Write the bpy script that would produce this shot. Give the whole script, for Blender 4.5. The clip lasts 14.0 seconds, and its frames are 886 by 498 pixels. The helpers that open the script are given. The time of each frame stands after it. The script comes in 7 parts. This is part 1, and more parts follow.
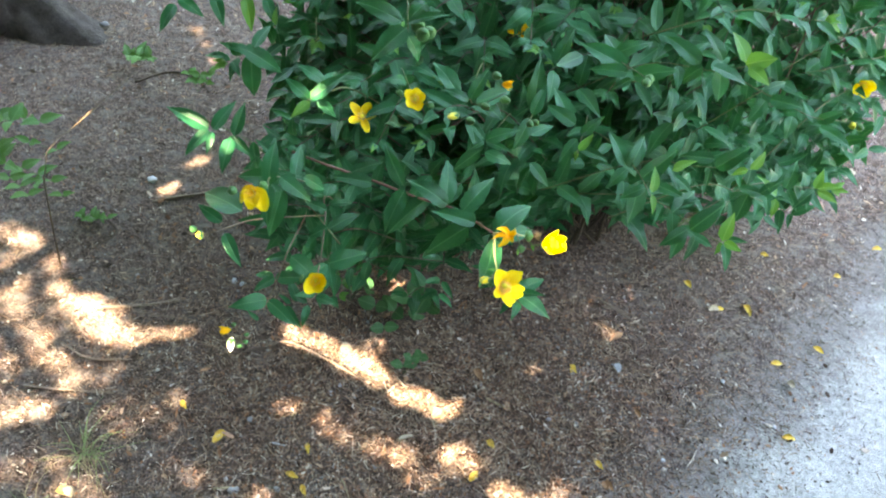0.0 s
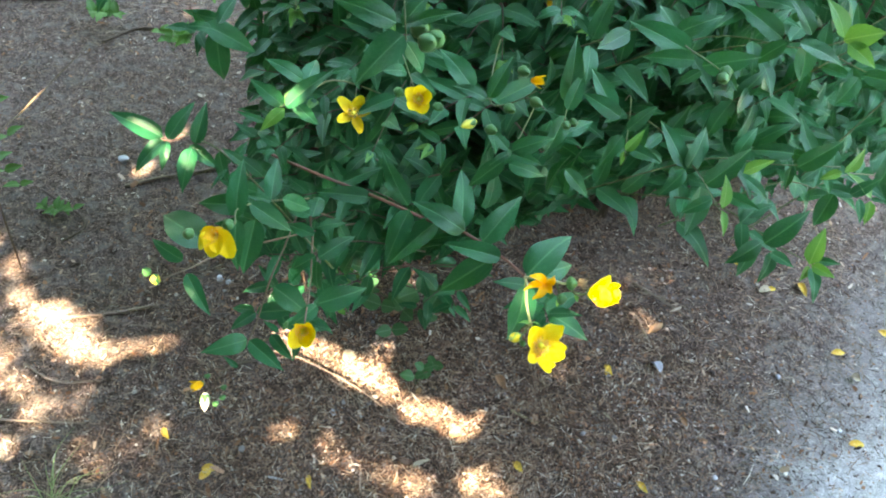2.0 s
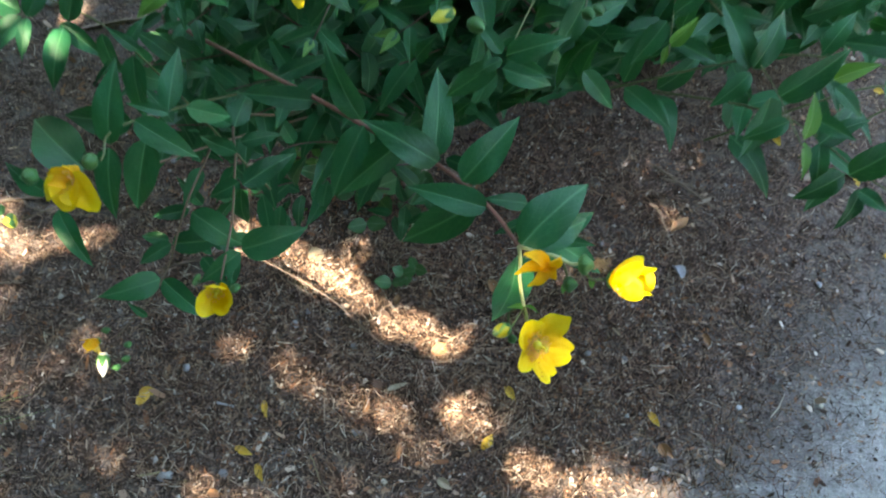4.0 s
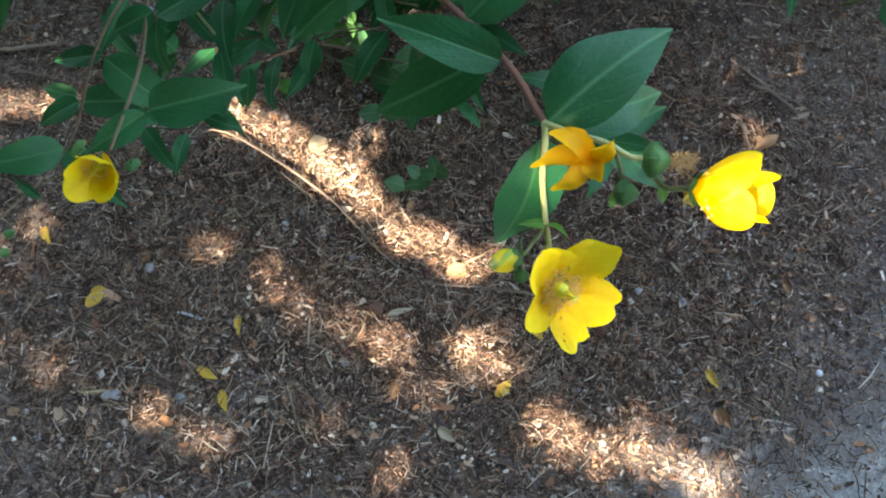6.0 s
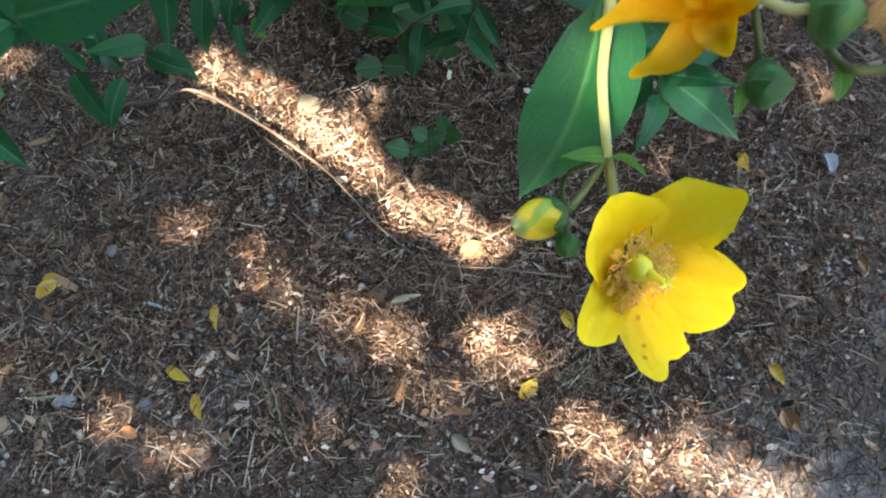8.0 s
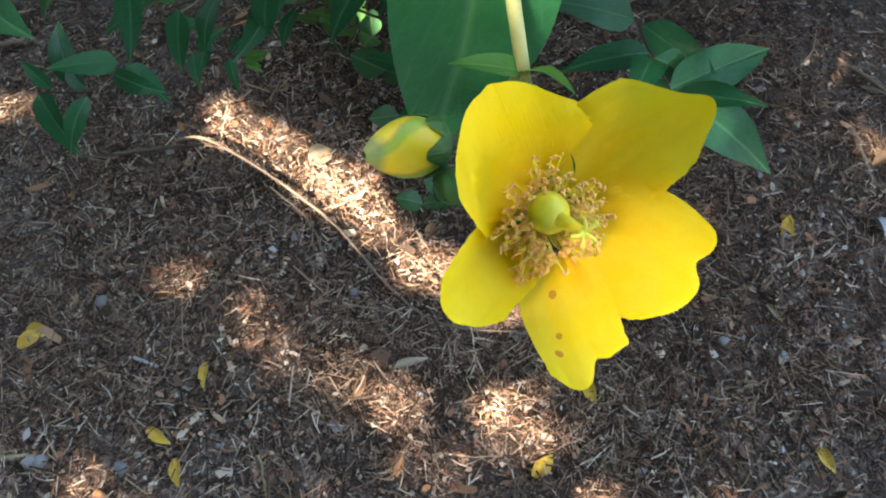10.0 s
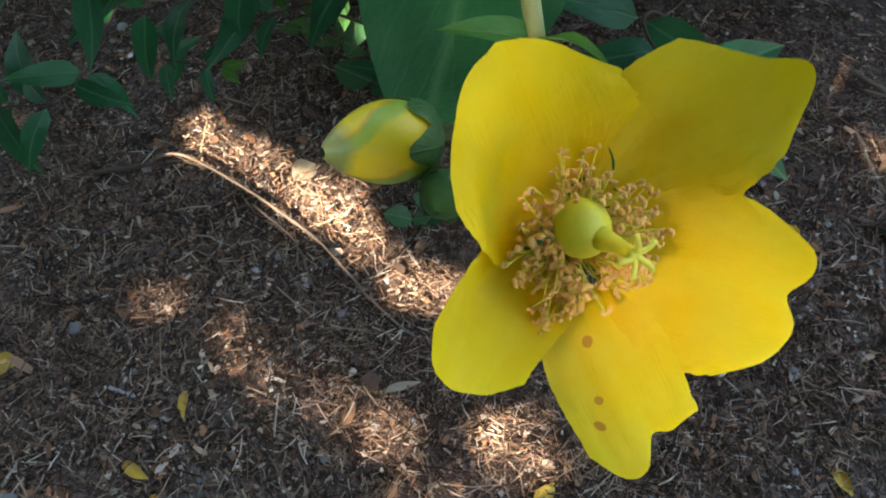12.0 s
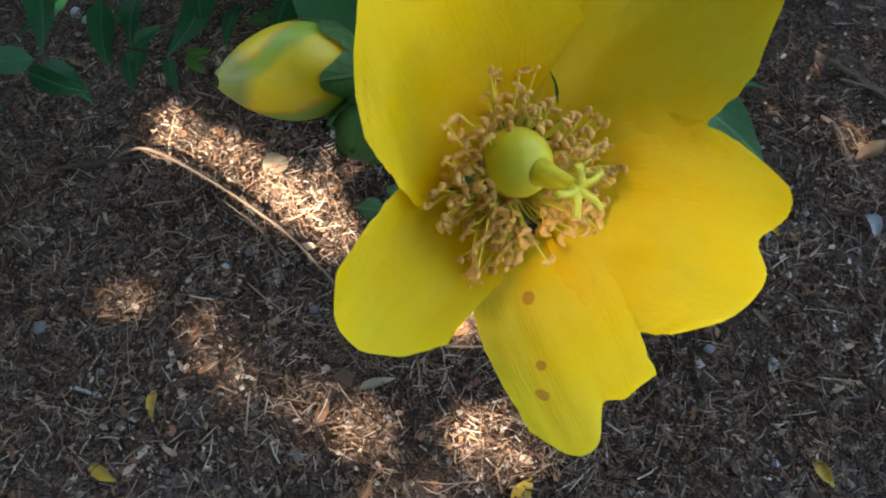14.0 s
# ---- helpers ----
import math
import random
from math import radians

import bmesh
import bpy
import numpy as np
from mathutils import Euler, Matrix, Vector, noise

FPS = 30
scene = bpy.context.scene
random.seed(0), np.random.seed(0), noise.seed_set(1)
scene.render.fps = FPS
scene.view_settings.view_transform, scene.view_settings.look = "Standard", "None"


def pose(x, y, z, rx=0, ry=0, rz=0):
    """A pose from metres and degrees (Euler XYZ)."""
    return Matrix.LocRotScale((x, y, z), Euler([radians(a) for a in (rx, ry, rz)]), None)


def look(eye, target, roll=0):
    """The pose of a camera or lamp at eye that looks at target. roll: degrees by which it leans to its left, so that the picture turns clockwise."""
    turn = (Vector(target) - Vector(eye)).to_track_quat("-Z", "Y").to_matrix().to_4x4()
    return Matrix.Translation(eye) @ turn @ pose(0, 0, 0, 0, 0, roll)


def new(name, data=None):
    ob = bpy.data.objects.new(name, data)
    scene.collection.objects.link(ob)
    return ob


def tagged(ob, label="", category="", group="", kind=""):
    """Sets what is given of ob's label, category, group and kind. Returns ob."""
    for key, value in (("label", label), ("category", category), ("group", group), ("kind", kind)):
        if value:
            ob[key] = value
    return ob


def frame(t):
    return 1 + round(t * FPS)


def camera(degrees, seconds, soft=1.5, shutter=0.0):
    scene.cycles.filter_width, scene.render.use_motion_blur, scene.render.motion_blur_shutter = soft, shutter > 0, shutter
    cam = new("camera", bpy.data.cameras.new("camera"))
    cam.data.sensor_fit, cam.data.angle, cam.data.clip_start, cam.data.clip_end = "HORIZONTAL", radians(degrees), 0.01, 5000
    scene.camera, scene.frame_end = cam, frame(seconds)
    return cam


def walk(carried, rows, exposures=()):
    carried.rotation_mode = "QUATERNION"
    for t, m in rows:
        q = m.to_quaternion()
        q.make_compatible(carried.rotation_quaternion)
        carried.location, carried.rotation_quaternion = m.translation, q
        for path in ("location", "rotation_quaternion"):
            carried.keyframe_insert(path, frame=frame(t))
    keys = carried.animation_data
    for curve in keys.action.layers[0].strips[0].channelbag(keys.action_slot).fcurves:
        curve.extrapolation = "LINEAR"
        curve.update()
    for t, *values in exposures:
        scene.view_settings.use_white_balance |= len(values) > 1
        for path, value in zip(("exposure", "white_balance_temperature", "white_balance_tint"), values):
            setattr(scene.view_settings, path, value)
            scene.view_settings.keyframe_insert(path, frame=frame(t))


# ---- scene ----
cam = camera(52.40, 14.0, 2.0, 0.5)
PATH = [
    (0, (0.04494, -0.04079, 1.47232), (0.1026, 1.47058, 0.16371), 8.74),
    (0.5, (0.08481, 0.01467, 1.45956), (0.10074, 1.47366, 0.09168), 7.79),
    (1, (0.12524, 0.08864, 1.45547), (0.05634, 1.50506, 0.04515), 6.10),
    (1.5, (0.09035, 0.16979, 1.42785), (0.0567, 1.57356, 0.00367), 6.43),
    (2, (0.0288, 0.24878, 1.39842), (0.08711, 1.63569, -0.04141), 7.10),
    (2.5, (0.05045, 0.29785, 1.38474), (0.08811, 1.63505, -0.10202), 6.74),
    (3, (0.11216, 0.38338, 1.35714), (0.04682, 1.62717, -0.2077), 6.24),
    (3.5, (0.08461, 0.46354, 1.31081), (0.05671, 1.61952, -0.32103), 9.03),
    (4, (0.06235, 0.52395, 1.25548), (0.14503, 1.5986, -0.42925), 9.79),
    (4.2, (0.06598, 0.53944, 1.22206), (0.10996, 1.5913, -0.47843), 9.34),
    (6.3, (0.11248, 0.66324, 1.00683), (0.10962, 1.55256, -0.78457), 10.40),
    (6.5, (0.1118, 0.67173, 0.98854), (0.11203, 1.55918, -0.80378), 10.42),
    (7, (0.11615, 0.69833, 0.95455), (0.09484, 1.55738, -0.85143), 8.64),
    (7.2, (0.11617, 0.70461, 0.93872), (0.10029, 1.55849, -0.86977), 8.92),
    (9.3, (0.15608, 0.73253, 0.81486), (0.01417, 1.64785, -0.95773), 2.12),
    (9.5, (0.16277, 0.73389, 0.81039), (0.00043, 1.68056, -0.94388), 1.86),
    (10, (0.16224, 0.73779, 0.80048), (-0.02701, 1.73676, -0.9218), 1.72),
    (10.5, (0.16333, 0.74495, 0.79193), (-0.0424, 1.75621, -0.92126), 1.39),
    (11, (0.16419, 0.74718, 0.78292), (-0.03552, 1.77507, -0.92107), 1.53),
    (11.5, (0.15977, 0.75328, 0.77162), (-0.03865, 1.77456, -0.93649), 1.22),
    (12, (0.15791, 0.76063, 0.76502), (-0.01872, 1.79232, -0.93922), 1.59),
    (12.5, (0.16346, 0.76041, 0.75918), (-0.01185, 1.78762, -0.9479), 1.14),
    (13, (0.16096, 0.76444, 0.75284), (-0.01012, 1.78947, -0.95598), 1.38),
    (13.5, (0.1628, 0.76617, 0.75158), (0.01079, 1.79676, -0.95569), 2.15),
    (14, (0.16416, 0.765, 0.74869), (0.02826, 1.80336, -0.95523), 2.88),
]
EXPOSURES = [(0.0, 5.65, 8900, 10), (3.0, 5.6, 8400, 7), (4.2, 4.7, 8100, 8), (6.5, 4.8, 8100, 11), (10.0, 4.7, 8000, 12), (12.5, 4.05, 8000, 12), (14.0, 4.0, 8000, 12)]
walk(cam, [(t, look(eye, target, roll)) for t, eye, target, roll in PATH],
     exposures=EXPOSURES)

# ---- daylight: a sun behind tree leaves and an open sky ----
SUN = Vector((-0.31, -0.67, 0.675)).normalized()
world = bpy.data.worlds.new("sky")
scene.world = world
world.use_nodes = True
wn = world.node_tree
sky = wn.nodes.new("ShaderNodeTexSky")
sky.sky_type = "NISHITA"
sky.sun_disc = False
sky.sun_elevation = math.asin(SUN.z)
sky.sun_rotation = math.atan2(SUN.x, SUN.y)
wn.links.new(sky.outputs[0], wn.nodes["Background"].inputs[0])
wn.nodes["Background"].inputs[1].default_value = 0.13
sun_data = bpy.data.lights.new("sun", "SUN")
sun_data.energy = 3.0
sun_data.angle = radians(0.5)
sun_data.color = (1.0, 0.94, 0.84)
sun = new("sun", sun_data)
sun.matrix_world = look(SUN * 20, (0, 0, 0))


# ---- materials ----
def material(name):
    m = bpy.data.materials.new(name)
    m.use_nodes = True
    return m, m.node_tree.nodes, m.node_tree.links, m.node_tree.nodes["Principled BSDF"]


def ramp(nodes, stops, mode="LINEAR"):
    r = nodes.new("ShaderNodeValToRGB")
    r.color_ramp.interpolation = mode
    els = r.color_ramp.elements
    while len(els) < len(stops):
        els.new(0.5)
    for e, (p, c) in zip(els, stops):
        e.position, e.color = p, (*c, 1)
    return r


def math_node(nodes, links, op, a, b=None, c=None):
    n = nodes.new("ShaderNodeMath")
    n.operation = op
    for k, v in enumerate((a, b, c)):
        if v is None:
            continue
        if isinstance(v, (int, float)):
            n.inputs[k].default_value = v
        else:
            links.new(v, n.inputs[k])
    return n.outputs[0]


def mix_colour(nodes, links, fac, a, b, blend="MIX"):
    n = nodes.new("ShaderNodeMix")
    n.data_type, n.blend_type = "RGBA", blend
    for sock, v in ((n.inputs[0], fac), (n.inputs[6], a), (n.inputs[7], b)):
        if isinstance(v, (int, float)):
            sock.default_value = v
        elif isinstance(v, tuple):
            sock.default_value = (*v, 1)
        else:
            links.new(v, sock)
    return n.outputs[2]


def noise_tex(nodes, links, coord, scale, detail=4, rough=0.6):
    n = nodes.new("ShaderNodeTexNoise")
    n.inputs["Scale"].default_value, n.inputs["Detail"].default_value = scale, detail
    n.inputs["Roughness"].default_value = rough
    links.new(coord, n.inputs["Vector"])
    return n


def bump(nodes, links, height, bsdf, strength=0.3, distance=0.002):
    b = nodes.new("ShaderNodeBump")
    b.inputs["Strength"].default_value, b.inputs["Distance"].default_value = strength, distance
    links.new(height, b.inputs["Height"])
    links.new(b.outputs[0], bsdf.inputs["Normal"])
    return b


def translucent(m, nodes, links, bsdf, colour, share):
    t = nodes.new("ShaderNodeBsdfTranslucent")
    if isinstance(colour, tuple):
        t.inputs[0].default_value = (*colour, 1)
    else:
        links.new(colour, t.inputs[0])
    s = nodes.new("ShaderNodeMixShader")
    s.inputs[0].default_value = share
    links.new(bsdf.outputs[0], s.inputs[1])
    links.new(t.outputs[0], s.inputs[2])
    links.new(s.outputs[0], nodes["Material Output"].inputs["Surface"])


def leaf_material(name, dark, light, rib, through_colour, share=0.28, rough=0.42):
    m, n, l, p = material(name)
    tc = n.new("ShaderNodeTexCoord")
    uv = n.new("ShaderNodeSeparateXYZ")
    l.new(tc.outputs["UV"], uv.inputs[0])
    off = math_node(n, l, "ABSOLUTE", math_node(n, l, "SUBTRACT", uv.outputs[0], 0.5))
    line = math_node(n, l, "SMOOTH_MIN", math_node(n, l, "MULTIPLY", off, 22.0), 1.0, 0.4)
    geo = n.new("ShaderNodeNewGeometry")
    big = noise_tex(n, l, geo.outputs["Position"], 30.0, 3)
    along = math_node(n, l, "ADD", uv.outputs[1], math_node(n, l, "MULTIPLY", big.outputs[0], 0.35))
    veins = math_node(n, l, "PINGPONG", math_node(n, l, "ADD", math_node(n, l, "MULTIPLY", along, 4.2), math_node(n, l, "MULTIPLY", math_node(n, l, "POWER", off, 0.7), -5.0)), 0.5)
    vein_line = math_node(n, l, "MINIMUM", math_node(n, l, "MULTIPLY", veins, 9.0), 1.0)
    info = n.new("ShaderNodeObjectInfo")
    rnd = math_node(n, l, "FRACT", math_node(n, l, "ADD", info.outputs["Random"], geo.outputs["Random Per Island"]))
    fine = noise_tex(n, l, geo.outputs["Position"], 420.0, 4)
    mixf = math_node(n, l, "ADD", math_node(n, l, "MULTIPLY", rnd, 0.65), math_node(n, l, "MULTIPLY", math_node(n, l, "SUBTRACT", big.outputs[0], 0.3), 0.7))
    base = mix_colour(n, l, mixf, dark, light)
    base = mix_colour(n, l, math_node(n, l, "MULTIPLY", math_node(n, l, "SUBTRACT", fine.outputs[0], 0.45), 0.6), base, rib)
    base = mix_colour(n, l, math_node(n, l, "MULTIPLY", math_node(n, l, "SUBTRACT", 1.0, vein_line), 0.12), base, rib)
    base = mix_colour(n, l, math_node(n, l, "MULTIPLY", math_node(n, l, "SUBTRACT", 1.0, line), 0.95), base, rib)
    l.new(base, p.inputs["Base Color"])
    l.new(math_node(n, l, "ADD", math_node(n, l, "MULTIPLY", fine.outputs[0], 0.22), rough - 0.11), p.inputs["Roughness"])
    p.inputs["Specular IOR Level"].default_value = 0.31
    h = math_node(n, l, "ADD", math_node(n, l, "MULTIPLY", line, 0.5), math_node(n, l, "ADD", math_node(n, l, "MULTIPLY", vein_line, 0.10), math_node(n, l, "MULTIPLY", fine.outputs[0], 0.5)))
    bump(n, l, h, p, 0.75, 0.0012)
    translucent(m, n, l, p, mix_colour(n, l, 0.35, through_colour, base), share)
    return m


LEAF = leaf_material("leaf_green", (0.004, 0.060, 0.024), (0.012, 0.135, 0.050), (0.06, 0.20, 0.085), (0.06, 0.40, 0.06), 0.14, 0.40)
YOUNG = leaf_material("leaf_young", (0.030, 0.15, 0.030), (0.07, 0.24, 0.045), (0.16, 0.34, 0.09), (0.3, 0.65, 0.07), 0.3)
SEPAL = leaf_material("sepal_green", (0.035, 0.13, 0.045), (0.07, 0.21, 0.065), (0.11, 0.26, 0.09), (0.2, 0.45, 0.08), 0.15)
WEED = leaf_material("weed_green", (0.04, 0.14, 0.04), (0.07, 0.21, 0.06), (0.14, 0.3, 0.1), (0.25, 0.5, 0.08), 0.3)
SEEDLING = leaf_material("seedling_green", (0.025, 0.10, 0.04), (0.045, 0.15, 0.06), (0.12, 0.24, 0.12), (0.16, 0.4, 0.08), 0.25)
CROWN = leaf_material("crown_green", (0.03, 0.09, 0.03), (0.05, 0.13, 0.04), (0.1, 0.2, 0.06), (0.1, 0.25, 0.03), 0.1)


def petal_material(name, base, deep, pale, share=0.3, streak=0.35, spots=()):
    m, n, l, p = material(name)
    tc = n.new("ShaderNodeTexCoord")
    mp = n.new("ShaderNodeMapping")
    mp.inputs["Scale"].default_value = (26, 2.2, 1)
    l.new(tc.outputs["UV"], mp.inputs[0])
    lines = noise_tex(n, l, mp.outputs[0], 2.0, 5, 0.65)
    geo = n.new("ShaderNodeNewGeometry")
    blot = noise_tex(n, l, geo.outputs["Position"], 160.0, 3)
    uv = n.new("ShaderNodeSeparateXYZ")
    l.new(tc.outputs["UV"], uv.inputs[0])
    f = ramp(n, ((0.0, (0, 0, 0)), (0.45, (0.35, 0.35, 0.35)), (1.0, (1, 1, 1))))
    l.new(uv.outputs[1], f.inputs[0])
    c = mix_colour(n, l, f.outputs[0], deep, base)
    c = mix_colour(n, l, math_node(n, l, "MULTIPLY", math_node(n, l, "SUBTRACT", blot.outputs[0], 0.35), 0.9), c, pale)
    c = mix_colour(n, l, math_node(n, l, "MULTIPLY", math_node(n, l, "SUBTRACT", lines.outputs[0], 0.42), streak), c, deep)
    for (u, v, r) in spots:
        d = math_node(n, l, "ADD", math_node(n, l, "POWER", math_node(n, l, "SUBTRACT", uv.outputs[0], u), 2.0),
                      math_node(n, l, "POWER", math_node(n, l, "MULTIPLY", math_node(n, l, "SUBTRACT", uv.outputs[1], v), 1.5), 2.0))
        inside = math_node(n, l, "LESS_THAN", math_node(n, l, "ADD", d, math_node(n, l, "MULTIPLY", math_node(n, l, "SUBTRACT", lines.outputs[0], 0.5), r * r)), r * r)
        c = mix_colour(n, l, math_node(n, l, "MULTIPLY", inside, 0.8), c, (0.55, 0.16, 0.02))
    l.new(c, p.inputs["Base Color"])
    p.inputs["Roughness"].default_value = 0.5
    p.inputs["Specular IOR Level"].default_value = 0.25
    bump(n, l, math_node(n, l, "ADD", lines.outputs[0], math_node(n, l, "MULTIPLY", blot.outputs[0], 1.6)), p, 0.4, 0.0007)
    translucent(m, n, l, p, mix_colour(n, l, 0.5, base, c), share)
    return m


PETAL = petal_material("petal_yellow", (0.92, 0.70, 0.014), (0.82, 0.46, 0.004), (0.95, 0.81, 0.09), 0.26, 0.4)
PETAL_SPOT = petal_material("petal_yellow_spotted", (0.92, 0.71, 0.014), (0.82, 0.48, 0.006), (0.95, 0.81, 0.09), 0.26, spots=((0.70, 0.60, 0.035), (0.78, 0.73, 0.04), (0.60, 0.30, 0.05)))
PETAL_OLD = petal_material("petal_orange", (0.85, 0.48, 0.008), (0.75, 0.33, 0.006), (0.86, 0.55, 0.03))
PETAL_FALLEN = petal_material("petal_fallen", (0.74, 0.50, 0.06), (0.62, 0.33, 0.04), (0.80, 0.66, 0.30), 0.2, 0.7)


def plain(name, a, b, scale=60.0, rough=0.7, relief=0.3, depth=0.001, metal=0.0, sss=0.0):
    """Two-scale mottled surface."""
    m, n, l, p = material(name)
    geo = n.new("ShaderNodeNewGeometry")
    info = n.new("ShaderNodeObjectInfo")
    one = noise_tex(n, l, geo.outputs["Position"], scale, 4)
    two = noise_tex(n, l, geo.outputs["Position"], scale * 9, 5, 0.7)
    f = math_node(n, l, "ADD", math_node(n, l, "MULTIPLY", math_node(n, l, "SUBTRACT", one.outputs[0], 0.25), 1.0),
                  math_node(n, l, "ADD", math_node(n, l, "MULTIPLY", math_node(n, l, "SUBTRACT", two.outputs[0], 0.5), 0.9), math_node(n, l, "MULTIPLY", info.outputs["Random"], 0.3)))
    l.new(mix_colour(n, l, f, a, b), p.inputs["Base Color"])
    p.inputs["Roughness"].default_value = rough
    p.inputs["Metallic"].default_value = metal
    p.inputs["Subsurface Weight"].default_value = sss
    p.inputs["Subsurface Radius"].default_value = (0.004, 0.004, 0.001)
    bump(n, l, math_node(n, l, "ADD", one.outputs[0], two.outputs[0]), p, relief, depth)
    return m


STEM_RED = plain("stem_reddish", (0.16, 0.055, 0.035), (0.30, 0.12, 0.07), 90, 0.55)
STEM_TAN = plain("stem_tan", (0.11, 0.075, 0.045), (0.20, 0.135, 0.08), 90, 0.6)
STEM_GREEN = plain("stem_green", (0.07, 0.10, 0.03), (0.13, 0.15, 0.05), 90, 0.5)
STEM_PALE = plain("stem_pale", (0.34, 0.40, 0.17), (0.46, 0.45, 0.22), 90, 0.5)
STEM_DARK = plain("stem_dark", (0.04, 0.025, 0.016), (0.09, 0.055, 0.035), 60, 0.75)
FILAMENT = plain("filament_yellow", (0.72, 0.58, 0.03), (0.82, 0.70, 0.10), 200, 0.5)
ANTHER = plain("anther_orange", (0.80, 0.40, 0.09), (0.95, 0.64, 0.26), 400, 0.8)
OVARY = plain("ovary_yellow_green", (0.66, 0.60, 0.035), (0.78, 0.68, 0.06), 120, 0.42, 0.15)
STIGMA = plain("stigma_green", (0.64, 0.62, 0.06), (0.76, 0.72, 0.12), 200, 0.45)
SPENT = plain("spent_tan", (0.22, 0.13, 0.06), (0.42, 0.30, 0.16), 300, 0.9)
TWIG = plain("twig_grey_brown", (0.17, 0.12, 0.09), (0.32, 0.25, 0.195), 120, 0.85, 0.6)
TWIG_DARK = plain("twig_dark", (0.07, 0.048, 0.035), (0.15, 0.10, 0.075), 120, 0.85, 0.6)
STRAW = plain("straw", (0.26, 0.21, 0.12), (0.44, 0.38, 0.24), 100, 0.8)
GRASS = plain("grass_blade", (0.20, 0.30, 0.10), (0.36, 0.42, 0.18), 60, 0.6)
PEBBLE = plain("pebble_grey", (0.16, 0.155, 0.16), (0.34, 0.33, 0.34), 80, 0.8, 0.5)
WHITE = plain("pale_scrap", (0.34, 0.35, 0.38), (0.55, 0.56, 0.60), 80, 0.7)
DRYLEAF = plain("dry_leaf", (0.26, 0.12, 0.06), (0.48, 0.27, 0.14), 80, 0.75)
PALECHIP = plain("pale_chip", (0.28, 0.22, 0.15), (0.48, 0.40, 0.29), 80, 0.8)
BARK = plain("bark", (0.04, 0.030, 0.027), (0.24, 0.19, 0.175), 22, 0.9, 1.0, 0.015)


def litter_material(name, stops, rough=0.85):
    m, n, l, p = material(name)
    geo = n.new("ShaderNodeNewGeometry")
    r = ramp(n, stops)
    l.new(geo.outputs["Random Per Island"], r.inputs[0])
    g = noise_tex(n, l, geo.outputs["Position"], 500, 3)
    c = mix_colour(n, l, math_node(n, l, "MULTIPLY", g.outputs[0], 0.5), r.outputs[0], (0.09, 0.058, 0.044))
    l.new(c, p.inputs["Base Color"])
    p.inputs["Roughness"].default_value = rough
    p.inputs["Specular IOR Level"].default_value = 0.15
    bump(n, l, g.outputs[0], p, 0.5, 0.0006)
    return m


NEEDLES = litter_material("needle_litter", ((0.0, (0.014, 0.010, 0.009)), (0.34, (0.075, 0.048, 0.038)), (0.62, (0.290, 0.175, 0.122)), (0.90, (0.560, 0.390, 0.285)), (1.0, (0.88, 0.78, 0.66))))
FLAKES = litter_material("bark_litter", ((0.0, (0.018, 0.013, 0.011)), (0.40, (0.090, 0.058, 0.046)), (0.68, (0.420, 0.200, 0.110)), (0.88, (0.620, 0.430, 0.310)), (1.0, (0.90, 0.81, 0.71))))
GRIT = litter_material("grit", ((0.0, (0.118, 0.102, 0.100)), (0.5, (0.293, 0.264, 0.256)), (0.85, (0.527, 0.498, 0.484)), (1.0, (0.900, 0.820, 0.700))))


